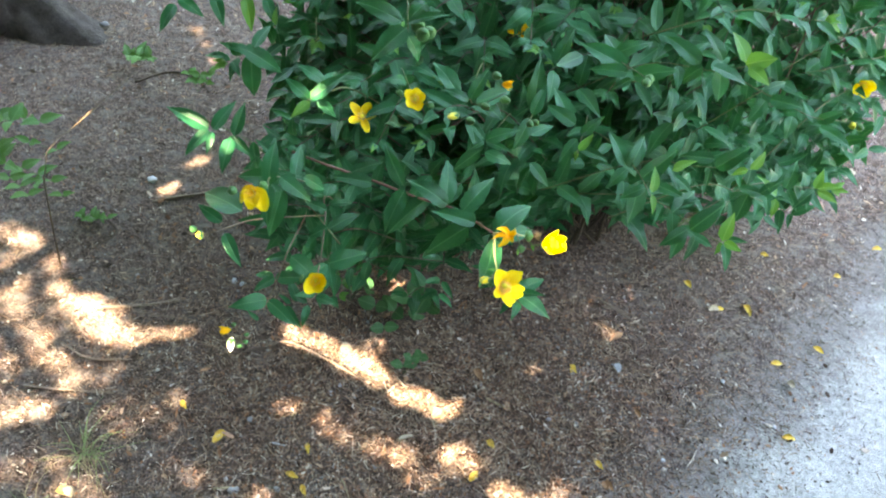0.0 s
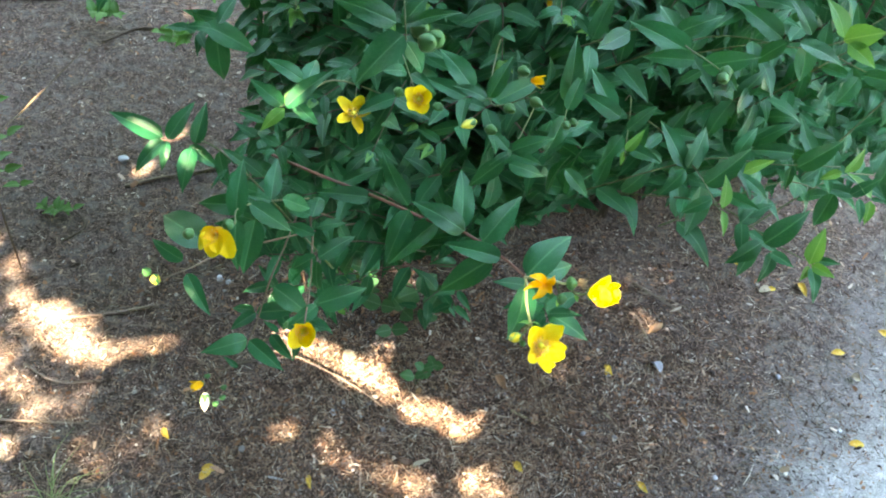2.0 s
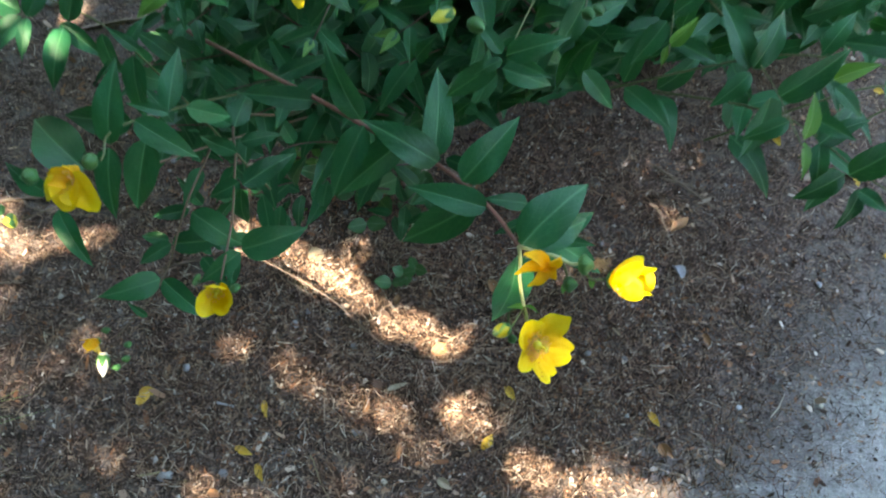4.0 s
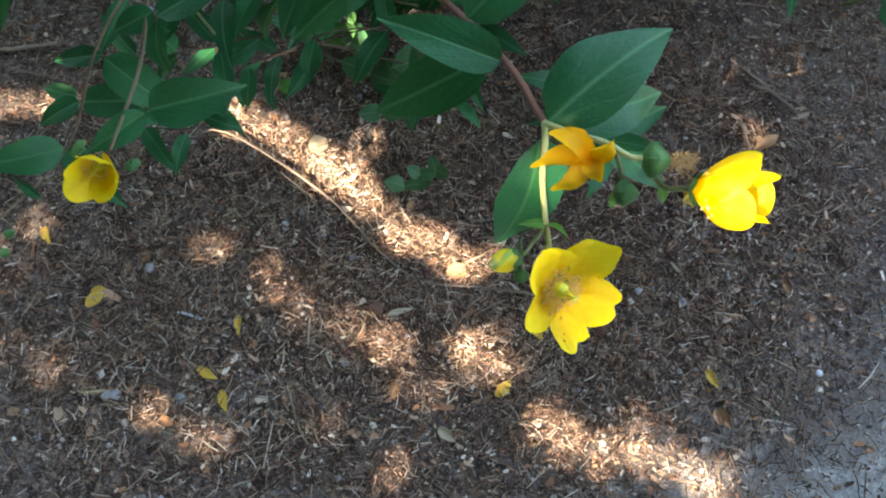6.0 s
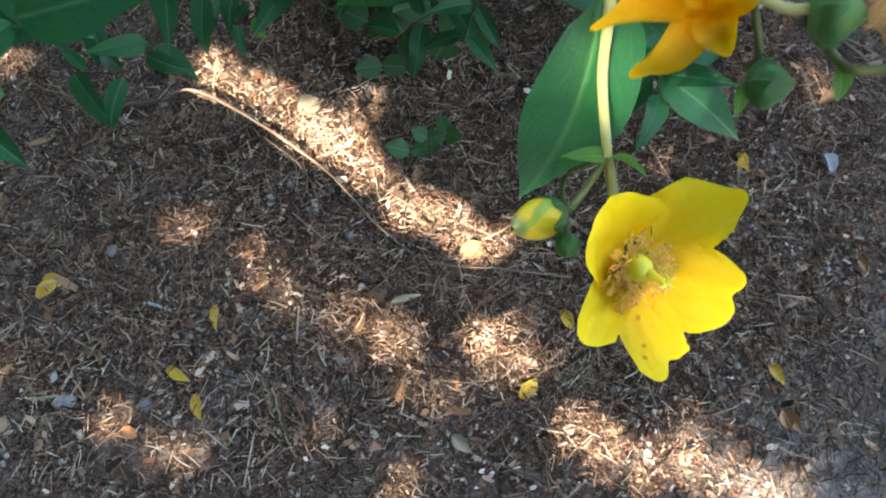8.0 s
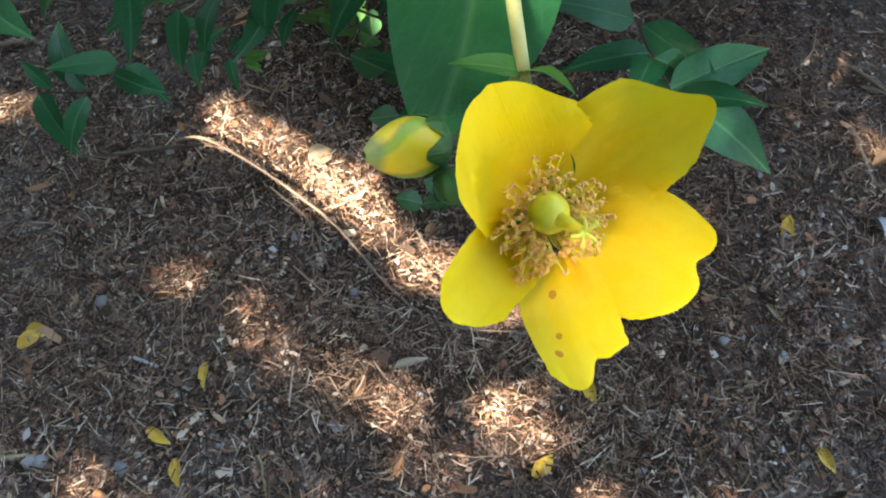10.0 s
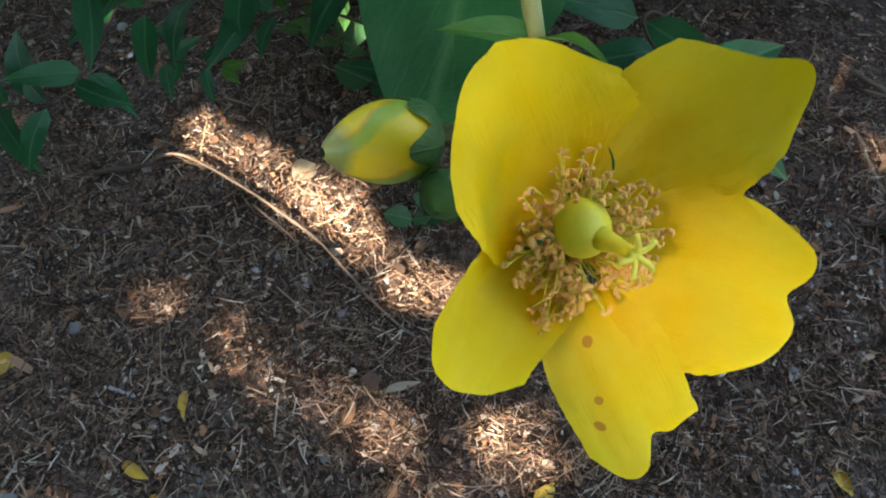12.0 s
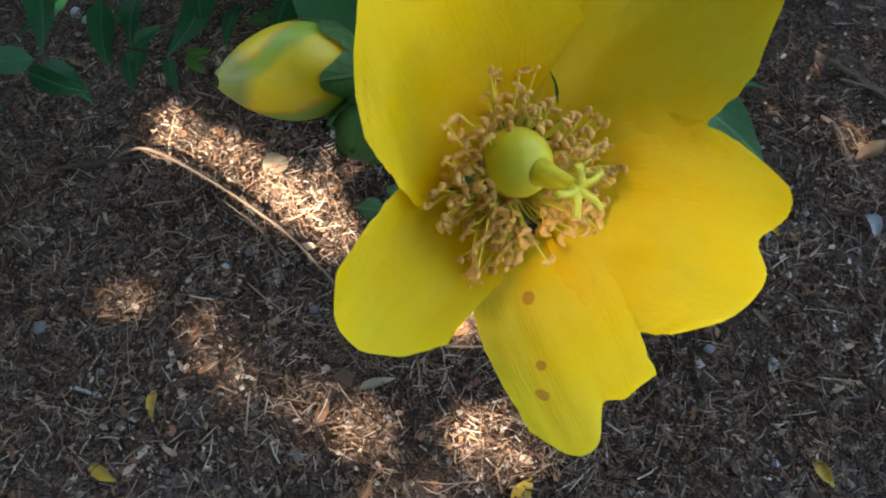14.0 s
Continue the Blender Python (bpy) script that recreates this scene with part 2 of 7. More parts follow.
def ground_material():
    m, n, l, p = material("earth_and_sand")
    geo = n.new("ShaderNodeNewGeometry")
    pos = n.new("ShaderNodeSeparateXYZ")
    l.new(geo.outputs["Position"], pos.inputs[0])
    wob = noise_tex(n, l, geo.outputs["Position"], 5.0, 6, 0.65)
    big = noise_tex(n, l, geo.outputs["Position"], 9.0, 5)
    fine = noise_tex(n, l, geo.outputs["Position"], 240.0, 6, 0.75)
    mid = noise_tex(n, l, geo.outputs["Position"], 60.0, 5, 0.7)
    # a worn sandy path on the side away from the shrub
    side = math_node(n, l, "ADD", math_node(n, l, "MULTIPLY", math_node(n, l, "SUBTRACT", pos.outputs[0], PATH_X), PATH_NX),
                     math_node(n, l, "MULTIPLY", math_node(n, l, "SUBTRACT", pos.outputs[1], PATH_Y), PATH_NY))
    side = math_node(n, l, "ADD", side, math_node(n, l, "MULTIPLY", math_node(n, l, "SUBTRACT", wob.outputs[0], 0.5), 0.45))
    side = math_node(n, l, "ADD", side, math_node(n, l, "MULTIPLY", math_node(n, l, "SUBTRACT", mid.outputs[0], 0.5), 0.22))
    sand_f = n.new("ShaderNodeMapRange")
    sand_f.interpolation_type = "SMOOTHSTEP"
    l.new(side, sand_f.inputs[0])
    sand_f.inputs[1].default_value, sand_f.inputs[2].default_value = -0.05, 0.17
    dust_f = n.new("ShaderNodeMapRange")
    dust_f.interpolation_type = "SMOOTHSTEP"
    l.new(side, dust_f.inputs[0])
    dust_f.inputs[1].default_value, dust_f.inputs[2].default_value, dust_f.inputs[4].default_value = -0.20, 0.0, 0.75
    earth = ramp(n, ((0.38, (0.014, 0.010, 0.009)), (0.49, (0.100, 0.068, 0.056)), (0.58, (0.300, 0.215, 0.175)), (0.74, (0.80, 0.62, 0.52))))
    l.new(math_node(n, l, "ADD", math_node(n, l, "MULTIPLY", fine.outputs[0], 0.65), math_node(n, l, "MULTIPLY", mid.outputs[0], 0.35)), earth.inputs[0])
    patch = noise_tex(n, l, geo.outputs["Position"], 26.0, 4, 0.7)
    earth_c = mix_colour(n, l, math_node(n, l, "MULTIPLY", math_node(n, l, "SUBTRACT", big.outputs[0], 0.35), 0.9), earth.outputs[0], (0.15, 0.125, 0.115))
    earth_c = mix_colour(n, l, math_node(n, l, "MULTIPLY", math_node(n, l, "SUBTRACT", patch.outputs[0], 0.48), 3.0), earth_c, (0.24, 0.215, 0.205))
    sand = ramp(n, ((0.3, (0.22, 0.205, 0.20)), (0.44, (0.38, 0.365, 0.355)), (0.58, (0.53, 0.515, 0.50)), (0.75, (0.70, 0.68, 0.66))))
    l.new(math_node(n, l, "ADD", math_node(n, l, "MULTIPLY", fine.outputs[0], 0.5), math_node(n, l, "MULTIPLY", mid.outputs[0], 0.5)), sand.inputs[0])
    earth_c = mix_colour(n, l, dust_f.outputs[0], earth_c, mix_colour(n, l, fine.outputs[0], (0.18, 0.162, 0.157), (0.40, 0.372, 0.36)))
    l.new(mix_colour(n, l, sand_f.outputs[0], earth_c, sand.outputs[0]), p.inputs["Base Color"])
    p.inputs["Roughness"].default_value = 0.95
    p.inputs["Specular IOR Level"].default_value = 0.1
    bump(n, l, math_node(n, l, "ADD", fine.outputs[0], math_node(n, l, "MULTIPLY", mid.outputs[0], 1.5)), p, 0.9, 0.006)
    return m


# ---- building helpers ----
def mesh_from(name, verts, faces, mat, uvs=None, smooth=True):
    me = bpy.data.meshes.new(name)
    me.from_pydata([tuple(v) for v in verts], [], faces)
    if uvs is not None:
        layer = me.uv_layers.new(name="UVMap")
        idx = np.empty(len(me.loops), dtype=np.int32)
        me.loops.foreach_get("vertex_index", idx)
        layer.data.foreach_set("uv", np.asarray(uvs, dtype=np.float32)[idx].ravel())
    if smooth:
        me.polygons.foreach_set("use_smooth", [True] * len(me.polygons))
    me.materials.append(mat)
    me.update()
    return me


def child(name, mesh, parent, matrix=None, label=""):
    ob = new(name, mesh)
    ob.parent = parent
    if matrix is not None:
        ob.matrix_basis = matrix
    return tagged(ob, label)


def curve_points(pts, n):
    """Smooth line (Catmull-Rom) through pts, as n + 1 points."""
    p = [Vector(q) for q in pts]
    if len(p) == 2:
        return [p[0].lerp(p[1], k / n) for k in range(n + 1)]
    p = [2 * p[0] - p[1], *p, 2 * p[-1] - p[-2]]
    out, segs = [], len(p) - 3
    for k in range(n + 1):
        s = min(k / n * segs, segs - 1e-6)
        i, t = int(s), s - int(s)
        a, b, c, d = p[i:i + 4]
        out.append(0.5 * (2 * b + (c - a) * t + (2 * a - 5 * b + 4 * c - d) * t * t + (3 * b - a - 3 * c + d) * t ** 3))
    return out


def tube_data(line, radii, sides=6):
    """Verts and faces of a round rod along line."""
    verts, faces = [], []
    ref = Vector((0.13, 0.31, 0.94)).normalized()
    for k, c in enumerate(line):
        d = (line[min(k + 1, len(line) - 1)] - line[max(k - 1, 0)]).normalized()
        a = d.cross(ref)
        if a.length < 0.05:
            a = d.cross(Vector((1, 0, 0)))
        a.normalize()
        b = d.cross(a)
        for s in range(sides):
            w = 2 * math.pi * s / sides
            verts.append(c + radii[k] * (math.cos(w) * a + math.sin(w) * b))
    for k in range(len(line) - 1):
        for s in range(sides):
            t = (s + 1) % sides
            faces.append((k * sides + s, k * sides + t, (k + 1) * sides + t, (k + 1) * sides + s))
    faces.append(tuple(reversed(range(sides))))
    faces.append(tuple(range((len(line) - 1) * sides, len(line) * sides)))
    return verts, faces


def tube(name, pts, r0, r1, mat, parent, n=16, sides=6, label="", knots=()):
    line = curve_points(pts, n)
    radii = [r0 + (r1 - r0) * k / n for k in range(n + 1)]
    for at, gain in knots:
        k = round(at * n)
        radii[k] *= gain
    v, f = tube_data(line, radii, sides)
    return child(name, mesh_from(name, v, f, mat), parent, None, label)


def leaf_profile(v):
    return max(0.0, (v ** 0.50) * ((1 - v) ** 1.08)) / 0.372


def leaf_data(ratio, fold, droop, wave, nv=8, nu=4, seed=0, profile=leaf_profile):
    """A leaf of length 1 along +y, facing +z: folded along its midrib, arched, slightly wavy."""
    rng = random.Random(seed)
    ph = rng.uniform(0, 6)
    verts, uvs, faces = [], [], []
    for j in range(nv + 1):
        v = j / nv
        half = 0.5 * ratio * profile(v) if 0 < j < nv else 0.012 * ratio
        arch = droop * (v - v * v) * 4
        for i in range(nu + 1):
            u = 2 * i / nu - 1
            x = u * half
            z = arch + fold * abs(x) + wave * ratio * math.sin(9 * v + ph + 2.2 * u) * abs(u) * half / (0.5 * ratio)
            verts.append((x, v, z))
            uvs.append((0.5 + 0.5 * u * half / (0.5 * ratio), v))
    w = nu + 1
    for j in range(nv):
        for i in range(nu):
            faces.append((j * w + i, j * w + i + 1, (j + 1) * w + i + 1, (j + 1) * w + i))
    return verts, faces, uvs


LEAF_MESHES = [mesh_from("leaf", *leaf_data(r, f, d, w, 8, 4, s)[:2], LEAF, leaf_data(r, f, d, w, 8, 4, s)[2])
               for s, (r, f, d, w) in enumerate(((0.36, 0.22, 0.09, 0.07), (0.38, 0.14, 0.14, 0.09), (0.33, 0.34, 0.06, 0.06), (0.37, 0.10, 0.18, 0.10), (0.35, 0.20, -0.07, 0.08)))]
YOUNG_MESHES = [mesh_from("young_leaf", *leaf_data(r, f, d, 0.04, 6, 4, s)[:2], YOUNG, leaf_data(r, f, d, 0.04, 6, 4, s)[2])
                for s, (r, f, d) in enumerate(((0.38, 0.4, 0.06), (0.42, 0.25, 0.1)))]
NEAR_LEAF_MESHES = [mesh_from("leaf", *leaf_data(r, f, d, w, 18, 8, s)[:2], LEAF, leaf_data(r, f, d, w, 18, 8, s)[2])
                    for s, (r, f, d, w) in enumerate(((0.38, 0.20, 0.09, 0.06), (0.40, 0.14, 0.13, 0.08), (0.36, 0.30, 0.06, 0.06)))]


def leaf_matrix(base, tip, face):
    """Base to tip along y, face as near to +z as can be; uniform scale."""
    base, y = Vector(base), Vector(tip) - Vector(base)
    size = y.length
    y.normalize()
    z = Vector(face) - y * Vector(face).dot(y)
    if z.length < 0.02:
        z = y.orthogonal()
    z.normalize()
    x = y.cross(z)
    m = Matrix((x, y, z)).transposed().to_4x4()
    return Matrix.Translation(base) @ m @ Matrix.Scale(size, 4)


VIEW_UP = Vector((0.0, -0.62, 0.78))
leaf_rng = random.Random(5)
leaf_total = [0]
spare_leaves = []          # leaves past the counted ones, joined later


def leaf(parent, base, tip, face=None, kind=None, near=False, wide=1.0):
    r = leaf_rng
    if face is None:
        j = 0.6 if near else 1.0
        face = VIEW_UP + j * Vector((r.uniform(-0.5, 0.5), r.uniform(-0.4, 0.4), r.uniform(-0.3, 0.3)))
    m = leaf_matrix(base, tip, face) @ Matrix.Diagonal((wide, 1, 1, 1))
    pool = YOUNG_MESHES if kind == "young" else NEAR_LEAF_MESHES if near else LEAF_MESHES
    me = r.choice(pool)
    leaf_total[0] += 1
    if leaf_total[0] > 300 and not near:
        spare_leaves.append((me, m))
        return None
    return child("leaf", me, parent, m)


def leaf_pairs(parent, line_pts, first, last, pairs, size, kind=None, tipsize=0.7, tip_tuft=True, spread=0.85, seed=0, dip=0.25):
    """Opposite leaves in crossed pairs along a stem, from share first to share last of its length."""
    r = random.Random(seed + 11)
    line = curve_points(line_pts, 40)
    for k in range(pairs):
        s = first + (last - first) * (k / max(1, pairs - 1))
        i = min(38, int(s * 39))
        c, d = line[i], (line[i + 1] - line[i]).normalized()
        side = d.cross(VIEW_UP)
        side = side.normalized() if side.length > 0.05 else Vector((1, 0, 0))
        upv = side.cross(d)
        ang = (0.75 if k % 2 else 0.0) + r.uniform(-0.35, 0.35)
        out = math.cos(ang) * side + math.sin(ang) * upv
        ln = size * (1 + (tipsize - 1) * k / max(1, pairs - 1))
        for sgn in (-1, 1):
            way = (sgn * out * spread + d * r.uniform(0.25, 0.7) + Vector((0, 0, -dip * r.random()))).normalized()
            face = VIEW_UP + Vector((r.uniform(-0.5, 0.5), r.uniform(-0.3, 0.5), r.uniform(-0.1, 0.5)))
            leaf(parent, c + way * 0.003, c + way * ln * r.uniform(0.88, 1.12), face, kind)
    if tip_tuft:
        c, d = line[-1], (line[-1] - line[-3]).normalized()
        side = d.cross(Vector((0, 0, 1))).normalized()
        for a in (0.4, 2.0, 3.6, 5.2):
            out = math.cos(a) * side + math.sin(a) * side.cross(d)
            way = (out * 0.55 + d).normalized()
            leaf(parent, c, c + way * size * r.uniform(0.34, 0.5), VIEW_UP, "young")


# ---- flowers, buds ----
def surface_data(fn, nu, nv):
    """Grid of fn(u, v) with u along 0..1 and v across -1..1; uv x across, y along."""
    verts, uvs, faces = [], [], []
    for j in range(nu + 1):
        for i in range(nv + 1):
            u, v = j / nu, 2 * i / nv - 1
            verts.append(fn(u, v))
            uvs.append((0.5 + 0.5 * v, u))
    w = nv + 1
    for j in range(nu):
        for i in range(nv):
            faces.append((j * w + i, j * w + i + 1, (j + 1) * w + i + 1, (j + 1) * w + i))
    return verts, faces, uvs


def table(values, s):
    """Smooth look-up (Catmull-Rom) in a short row of values, s from 0 to 1."""
    x = max(0.0, min(1.0, s)) * (len(values) - 1)
    i = min(int(x), len(values) - 2)
    t = x - i
    p, q = values[i], values[i + 1]
    o = values[i - 1] if i else 2 * p - q
    e = values[i + 2] if i + 2 < len(values) else 2 * q - p
    return 0.5 * (2 * p + (q - o) * t + (2 * o - 5 * p + 4 * q - e) * t * t + (3 * p - o - 3 * q + e) * t ** 3)


def petal_fn(base, mid, tip, inner, half, width, length, cup=0.25, curl=0.0, ruffle=0.03, twist=0.0, seed=0):
    """A petal along the bend base-mid-tip whose inner face looks along inner. width: shares of half from base to tip;
    length: shares of the whole length across it; cup: how far the sides rise; curl: how far the end rolls back."""
    base, mid, tip, inner = Vector(base), Vector(mid), Vector(tip), Vector(inner)

    def fn(u, v):
        s = u * table(length, 0.5 + 0.5 * v)
        c = (1 - s) ** 2 * base + 2 * s * (1 - s) * mid + s * s * tip
        t = (2 * (1 - s) * (mid - base) + 2 * s * (tip - mid)).normalized()
        n = (inner - t * inner.dot(t)).normalized()
        side = t.cross(n)
        if twist:
            q = Matrix.Rotation(twist * u, 3, t)
            n, side = q @ n, q @ side
        w = half * table(width, u)
        wob = noise.noise(Vector((u * 2.5 + seed * 7, v * 2.5, seed)))
        edge = noise.noise(Vector((u * 14, v * 9, seed + 5)))
        rise = cup * w * (v * v) - curl * half * max(0, u - 0.6) ** 2 * 6 + half * ruffle * (wob * 2 + edge * 0.6 * abs(v) ** 3 + 0.5 * noise.noise(Vector((u * 5, v * 7, seed + 9))) * u)
        return c + side * (v * w * (1 + 0.03 * edge)) + n * rise
    return fn


def ball_data(centre, axis, r, ln, rings=10, sides=12, shape=None):
    """A body of revolution along axis from centre: length ln, radius r."""
    axis = Vector(axis).normalized()
    a = axis.orthogonal().normalized()
    b = axis.cross(a)
    verts, faces = [], []
    for k in range(rings + 1):
        s = k / rings
        rad = r * (shape(s) if shape else math.sqrt(max(0, 1 - (2 * s - 1) ** 2)))
        for i in range(sides):
            w = 2 * math.pi * i / sides
            verts.append(Vector(centre) + axis * ln * s + max(rad, 1e-5) * (math.cos(w) * a + math.sin(w) * b))
    for k in range(rings):
        for i in range(sides):
            t = (i + 1) % sides
            faces.append((k * sides + i, k * sides + t, (k + 1) * sides + t, (k + 1) * sides + i))
    return verts, faces


def merge(sets):
    verts, faces = [], []
    for v, f in sets:
        o = len(verts)
        verts += v
        faces += [tuple(i + o for i in q) for q in f]
    return verts, faces


def stamens(parent, centre, axis, reach, count, seed, spread=1.1, sides=4, lift=0.55, anther=0.0011):
    """A brush of filaments with anthers round the ovary."""
    r = random.Random(seed)
    axis = Vector(axis).normalized()
    a = axis.orthogonal().normalized()
    b = axis.cross(a)
    fil, ant = [], []
    for k in range(count):
        w = 2 * math.pi * (k + r.random()) / count
        out = math.cos(w) * a + math.sin(w) * b
        ln = reach * r.uniform(0.72, 1.1)
        sp = spread * r.uniform(0.75, 1.1)
        p0 = Vector(centre) + out * reach * 0.14
        p2 = Vector(centre) + out * ln * sp + axis * ln * lift * r.uniform(0.7, 1.3)
        p1 = (p0 + p2) / 2 + axis * ln * r.uniform(0.02, 0.22) + out.cross(axis) * ln * r.uniform(-0.15, 0.15)
        line = [p0.lerp(p1, t).lerp(p1.lerp(p2, t), t) for t in (0, 0.25, 0.5, 0.75, 1)]
        fil.append(tube_data(line, [reach * 0.018] * 5, sides))
        d = Vector((r.uniform(-1, 1), r.uniform(-1, 1), r.uniform(-1, 1))).normalized()
        size = anther * r.uniform(0.7, 1.3)
        ant.append(ball_data(p2 - d * size * 0.8, d, size * 0.5, size * 1.7, 4, 6, lambda s: math.sqrt(max(0, 1 - (2 * s - 1) ** 2)) * (1.25 - 0.9 * abs(s - 0.5) * (s < 0.6))))
    tagged(child("filament_brush", mesh_from("filament_brush", *merge(fil), FILAMENT), parent), kind="stuff")
    tagged(child("pollen", mesh_from("pollen", *merge(ant), ANTHER), parent, None, "orange-brown pollen sacs"), kind="stuff")


def pistil(parent, centre, axis, r, style_to, stigma):
    v, f = ball_data(Vector(centre) - Vector(axis).normalized() * r * 0.6, axis, r, r * 2.3, 16, 18,
                     lambda s: math.sin(math.pi * min(1, s * 0.93 + 0.02)) ** 0.72)
    child("ovary", mesh_from("ovary", v, f, OVARY), parent, None, "round yellow-green seed case")
    top = Vector(centre) + Vector(axis).normalized() * r * 1.3
    end = Vector(style_to)
    sets = [tube_data(curve_points([top - (end - top) * 0.3, top.lerp(end, 0.5), end], 8), [r * (0.50 - 0.035 * k) for k in range(9)], 8)]
    d = (end - top).normalized()
    a = d.orthogonal().normalized()
    b = d.cross(a)
    for k in range(5):
        w = 2 * math.pi * k / 5 + 0.4
        out = math.cos(w) * a + math.sin(w) * b
        sets.append(tube_data(curve_points([end, end + d * stigma * 0.3 + out * stigma * 0.45, end + d * stigma * 0.3 + out * stigma], 5),
                              [r * 0.2, r * 0.17, r * 0.14, r * 0.12, r * 0.13, r * 0.15], 6))
    child("style", mesh_from("style", *merge(sets), STIGMA), parent, None, "thin green-yellow style with five stigmas")


ROUND = (0.16, 0.55, 0.85, 1.0, 1.0, 0.96)
TIP = (0.62, 0.86, 0.97, 1.0, 0.99, 0.93, 0.70)


def sepals(parent, centre, axis, size, count=5, open_=0.7, seed=0, wide=0.62):
    axis = Vector(axis).normalized()
    a = axis.orthogonal().normalized()
    b = axis.cross(a)
    for k in range(count):
        w = 2 * math.pi * k / count + seed
        out = math.cos(w) * a + math.sin(w) * b
        c = Vector(centre)
        fn = petal_fn(c + out * size * 0.05, c + out * size * 0.55 + axis * size * 0.12, c + out * size * open_ + axis * size * (1.25 - open_), axis * 0.7 - out, size * wide * 0.5, (0.5, 0.95, 1.0, 0.8, 0.45), (0.9, 1.0, 0.9), 0.3)
        v, f, uv = surface_data(fn, 6, 4)
        child("sepal", mesh_from("sepal", v, f, SEPAL, uv), parent)


def flower(parent, centre, axis, size, open_=0.75, seed=0, mat=None, label="", count=5, turn=0.0, narrow=1.0, brush=45, fine=10):
    """An open five-petalled flower: size is a petal's length, open_ from 0 (closed bell) to 1 (flat)."""
    r = random.Random(seed)
    mat = mat or PETAL
    root = tagged(new("flower"), label)
    root.parent = parent
    axis = Vector(axis).normalized()
    a = axis.orthogonal().normalized()
    b = axis.cross(a)
    c = Vector(centre)
    for k in range(count):
        w = 2 * math.pi * k / count + turn + r.uniform(-0.12, 0.12)
        out = math.cos(w) * a + math.sin(w) * b
        o = max(0.08, open_ + r.uniform(-0.12, 0.12))
        ln = size * r.uniform(0.92, 1.08)
        tip = c + out * ln * math.sin(o * 1.5) + axis * ln * math.cos(o * 1.5)
        mid = c + out * ln * 0.5 * math.sin(min(1.5, o * 1.5 + 0.35)) + axis * ln * 0.5 * math.cos(min(1.5, o * 1.5 + 0.35))
        fn = petal_fn(c + out * size * 0.06, mid, tip, axis - out * 0.4, size * 0.40 * narrow * r.uniform(0.9, 1.1), ROUND, TIP, 0.3, r.uniform(-0.1, 0.15), 0.05, r.uniform(-0.35, 0.35), seed + k)
        v, f, uv = surface_data(fn, fine, fine - 2)
        child("petal", mesh_from("petal", v, f, mat, uv), root)
    if brush:
        stamens(root, c, axis, size * 0.36, brush, seed, 0.8, 3, 0.8, size * 0.04)
        pistil(root, c + axis * size * 0.08, axis, size * 0.1, c + axis * size * 0.42, size * 0.07)
    sepals(root, c - axis * size * 0.06, axis, size * 0.34, 5, 0.75, seed)
    return root


def bud(parent, base, tip, r, mat=SEPAL, label="", cap=False):
    """A bud: an egg of wrapped petals in its sepals."""
    root = tagged(new("bud"), label)
    root.parent = parent
    base, tip = Vector(base), Vector(tip)
    ax = tip - base
    v, f = ball_data(base, ax, r, ax.length, 10, 12, lambda s: math.sin(math.pi * (0.08 + 0.90 * s) ** 0.8) ** 0.8)
    child("body", mesh_from("body", v, f, mat), root)
    d = ax.normalized()
    a = d.orthogonal().normalized()
    b = d.cross(a)
    for k in range(5):
        w = 2 * math.pi * k / 5
        out = math.cos(w) * a + math.sin(w) * b
        fn = petal_fn(base + out * r * 0.2, base + out * r * 1.35 + ax * 0.12, base + out * r * 1.04 + ax * (0.62 if not cap else 0.45), -out, r * 0.62, (0.6, 1.0, 1.0, 0.85, 0.6), (0.82, 1.0, 0.82), 0.3)
        v, f, uv = surface_data(fn, 6, 4)
        child("sepal", mesh_from("sepal", v, f, SEPAL, uv), root)
    return root


# ---- ground: earth under litter, running into a worn sandy path ----
PATH_X, PATH_Y, PATH_NX, PATH_NY = 0.92, 1.33, 0.73, -0.68
GROUND = ground_material()


def ground_height(x, y):
    near = math.exp(-((x - 0.2) ** 2 + (y - 1.4) ** 2) / 18)
    return near * (0.010 * noise.noise(Vector((x * 4, y * 4, 1))) + 0.006 * noise.noise(Vector((x * 14, y * 14, 5))) + 0.003 * noise.noise(Vector((x * 45, y * 45, 9))))


def ground_sheet():
    steps = [0.0]
    d = 0.011
    while steps[-1] < 900:
        d = d if steps[-1] < 1.5 else d * 1.22
        steps.append(steps[-1] + d)
    axis = [-s for s in reversed(steps[1:])] + steps
    n = len(axis)
    verts = [(0.2 + x, 1.4 + y, ground_height(0.2 + x, 1.4 + y)) for y in axis for x in axis]
    faces = [(j * n + i, j * n + i + 1, (j + 1) * n + i + 1, (j + 1) * n + i) for j in range(n - 1) for i in range(n - 1)]
    return tagged(new("ground", mesh_from("ground", verts, faces, GROUND)), "brown earth strewn with litter beside a grey sandy path", "ground", "", "structure")


ground = ground_sheet()


def path_share(x, y):
    side = (x - PATH_X) * PATH_NX + (y - PATH_Y) * PATH_NY
    return max(0.0, min(1.0, (side + 0.14) / 0.32))


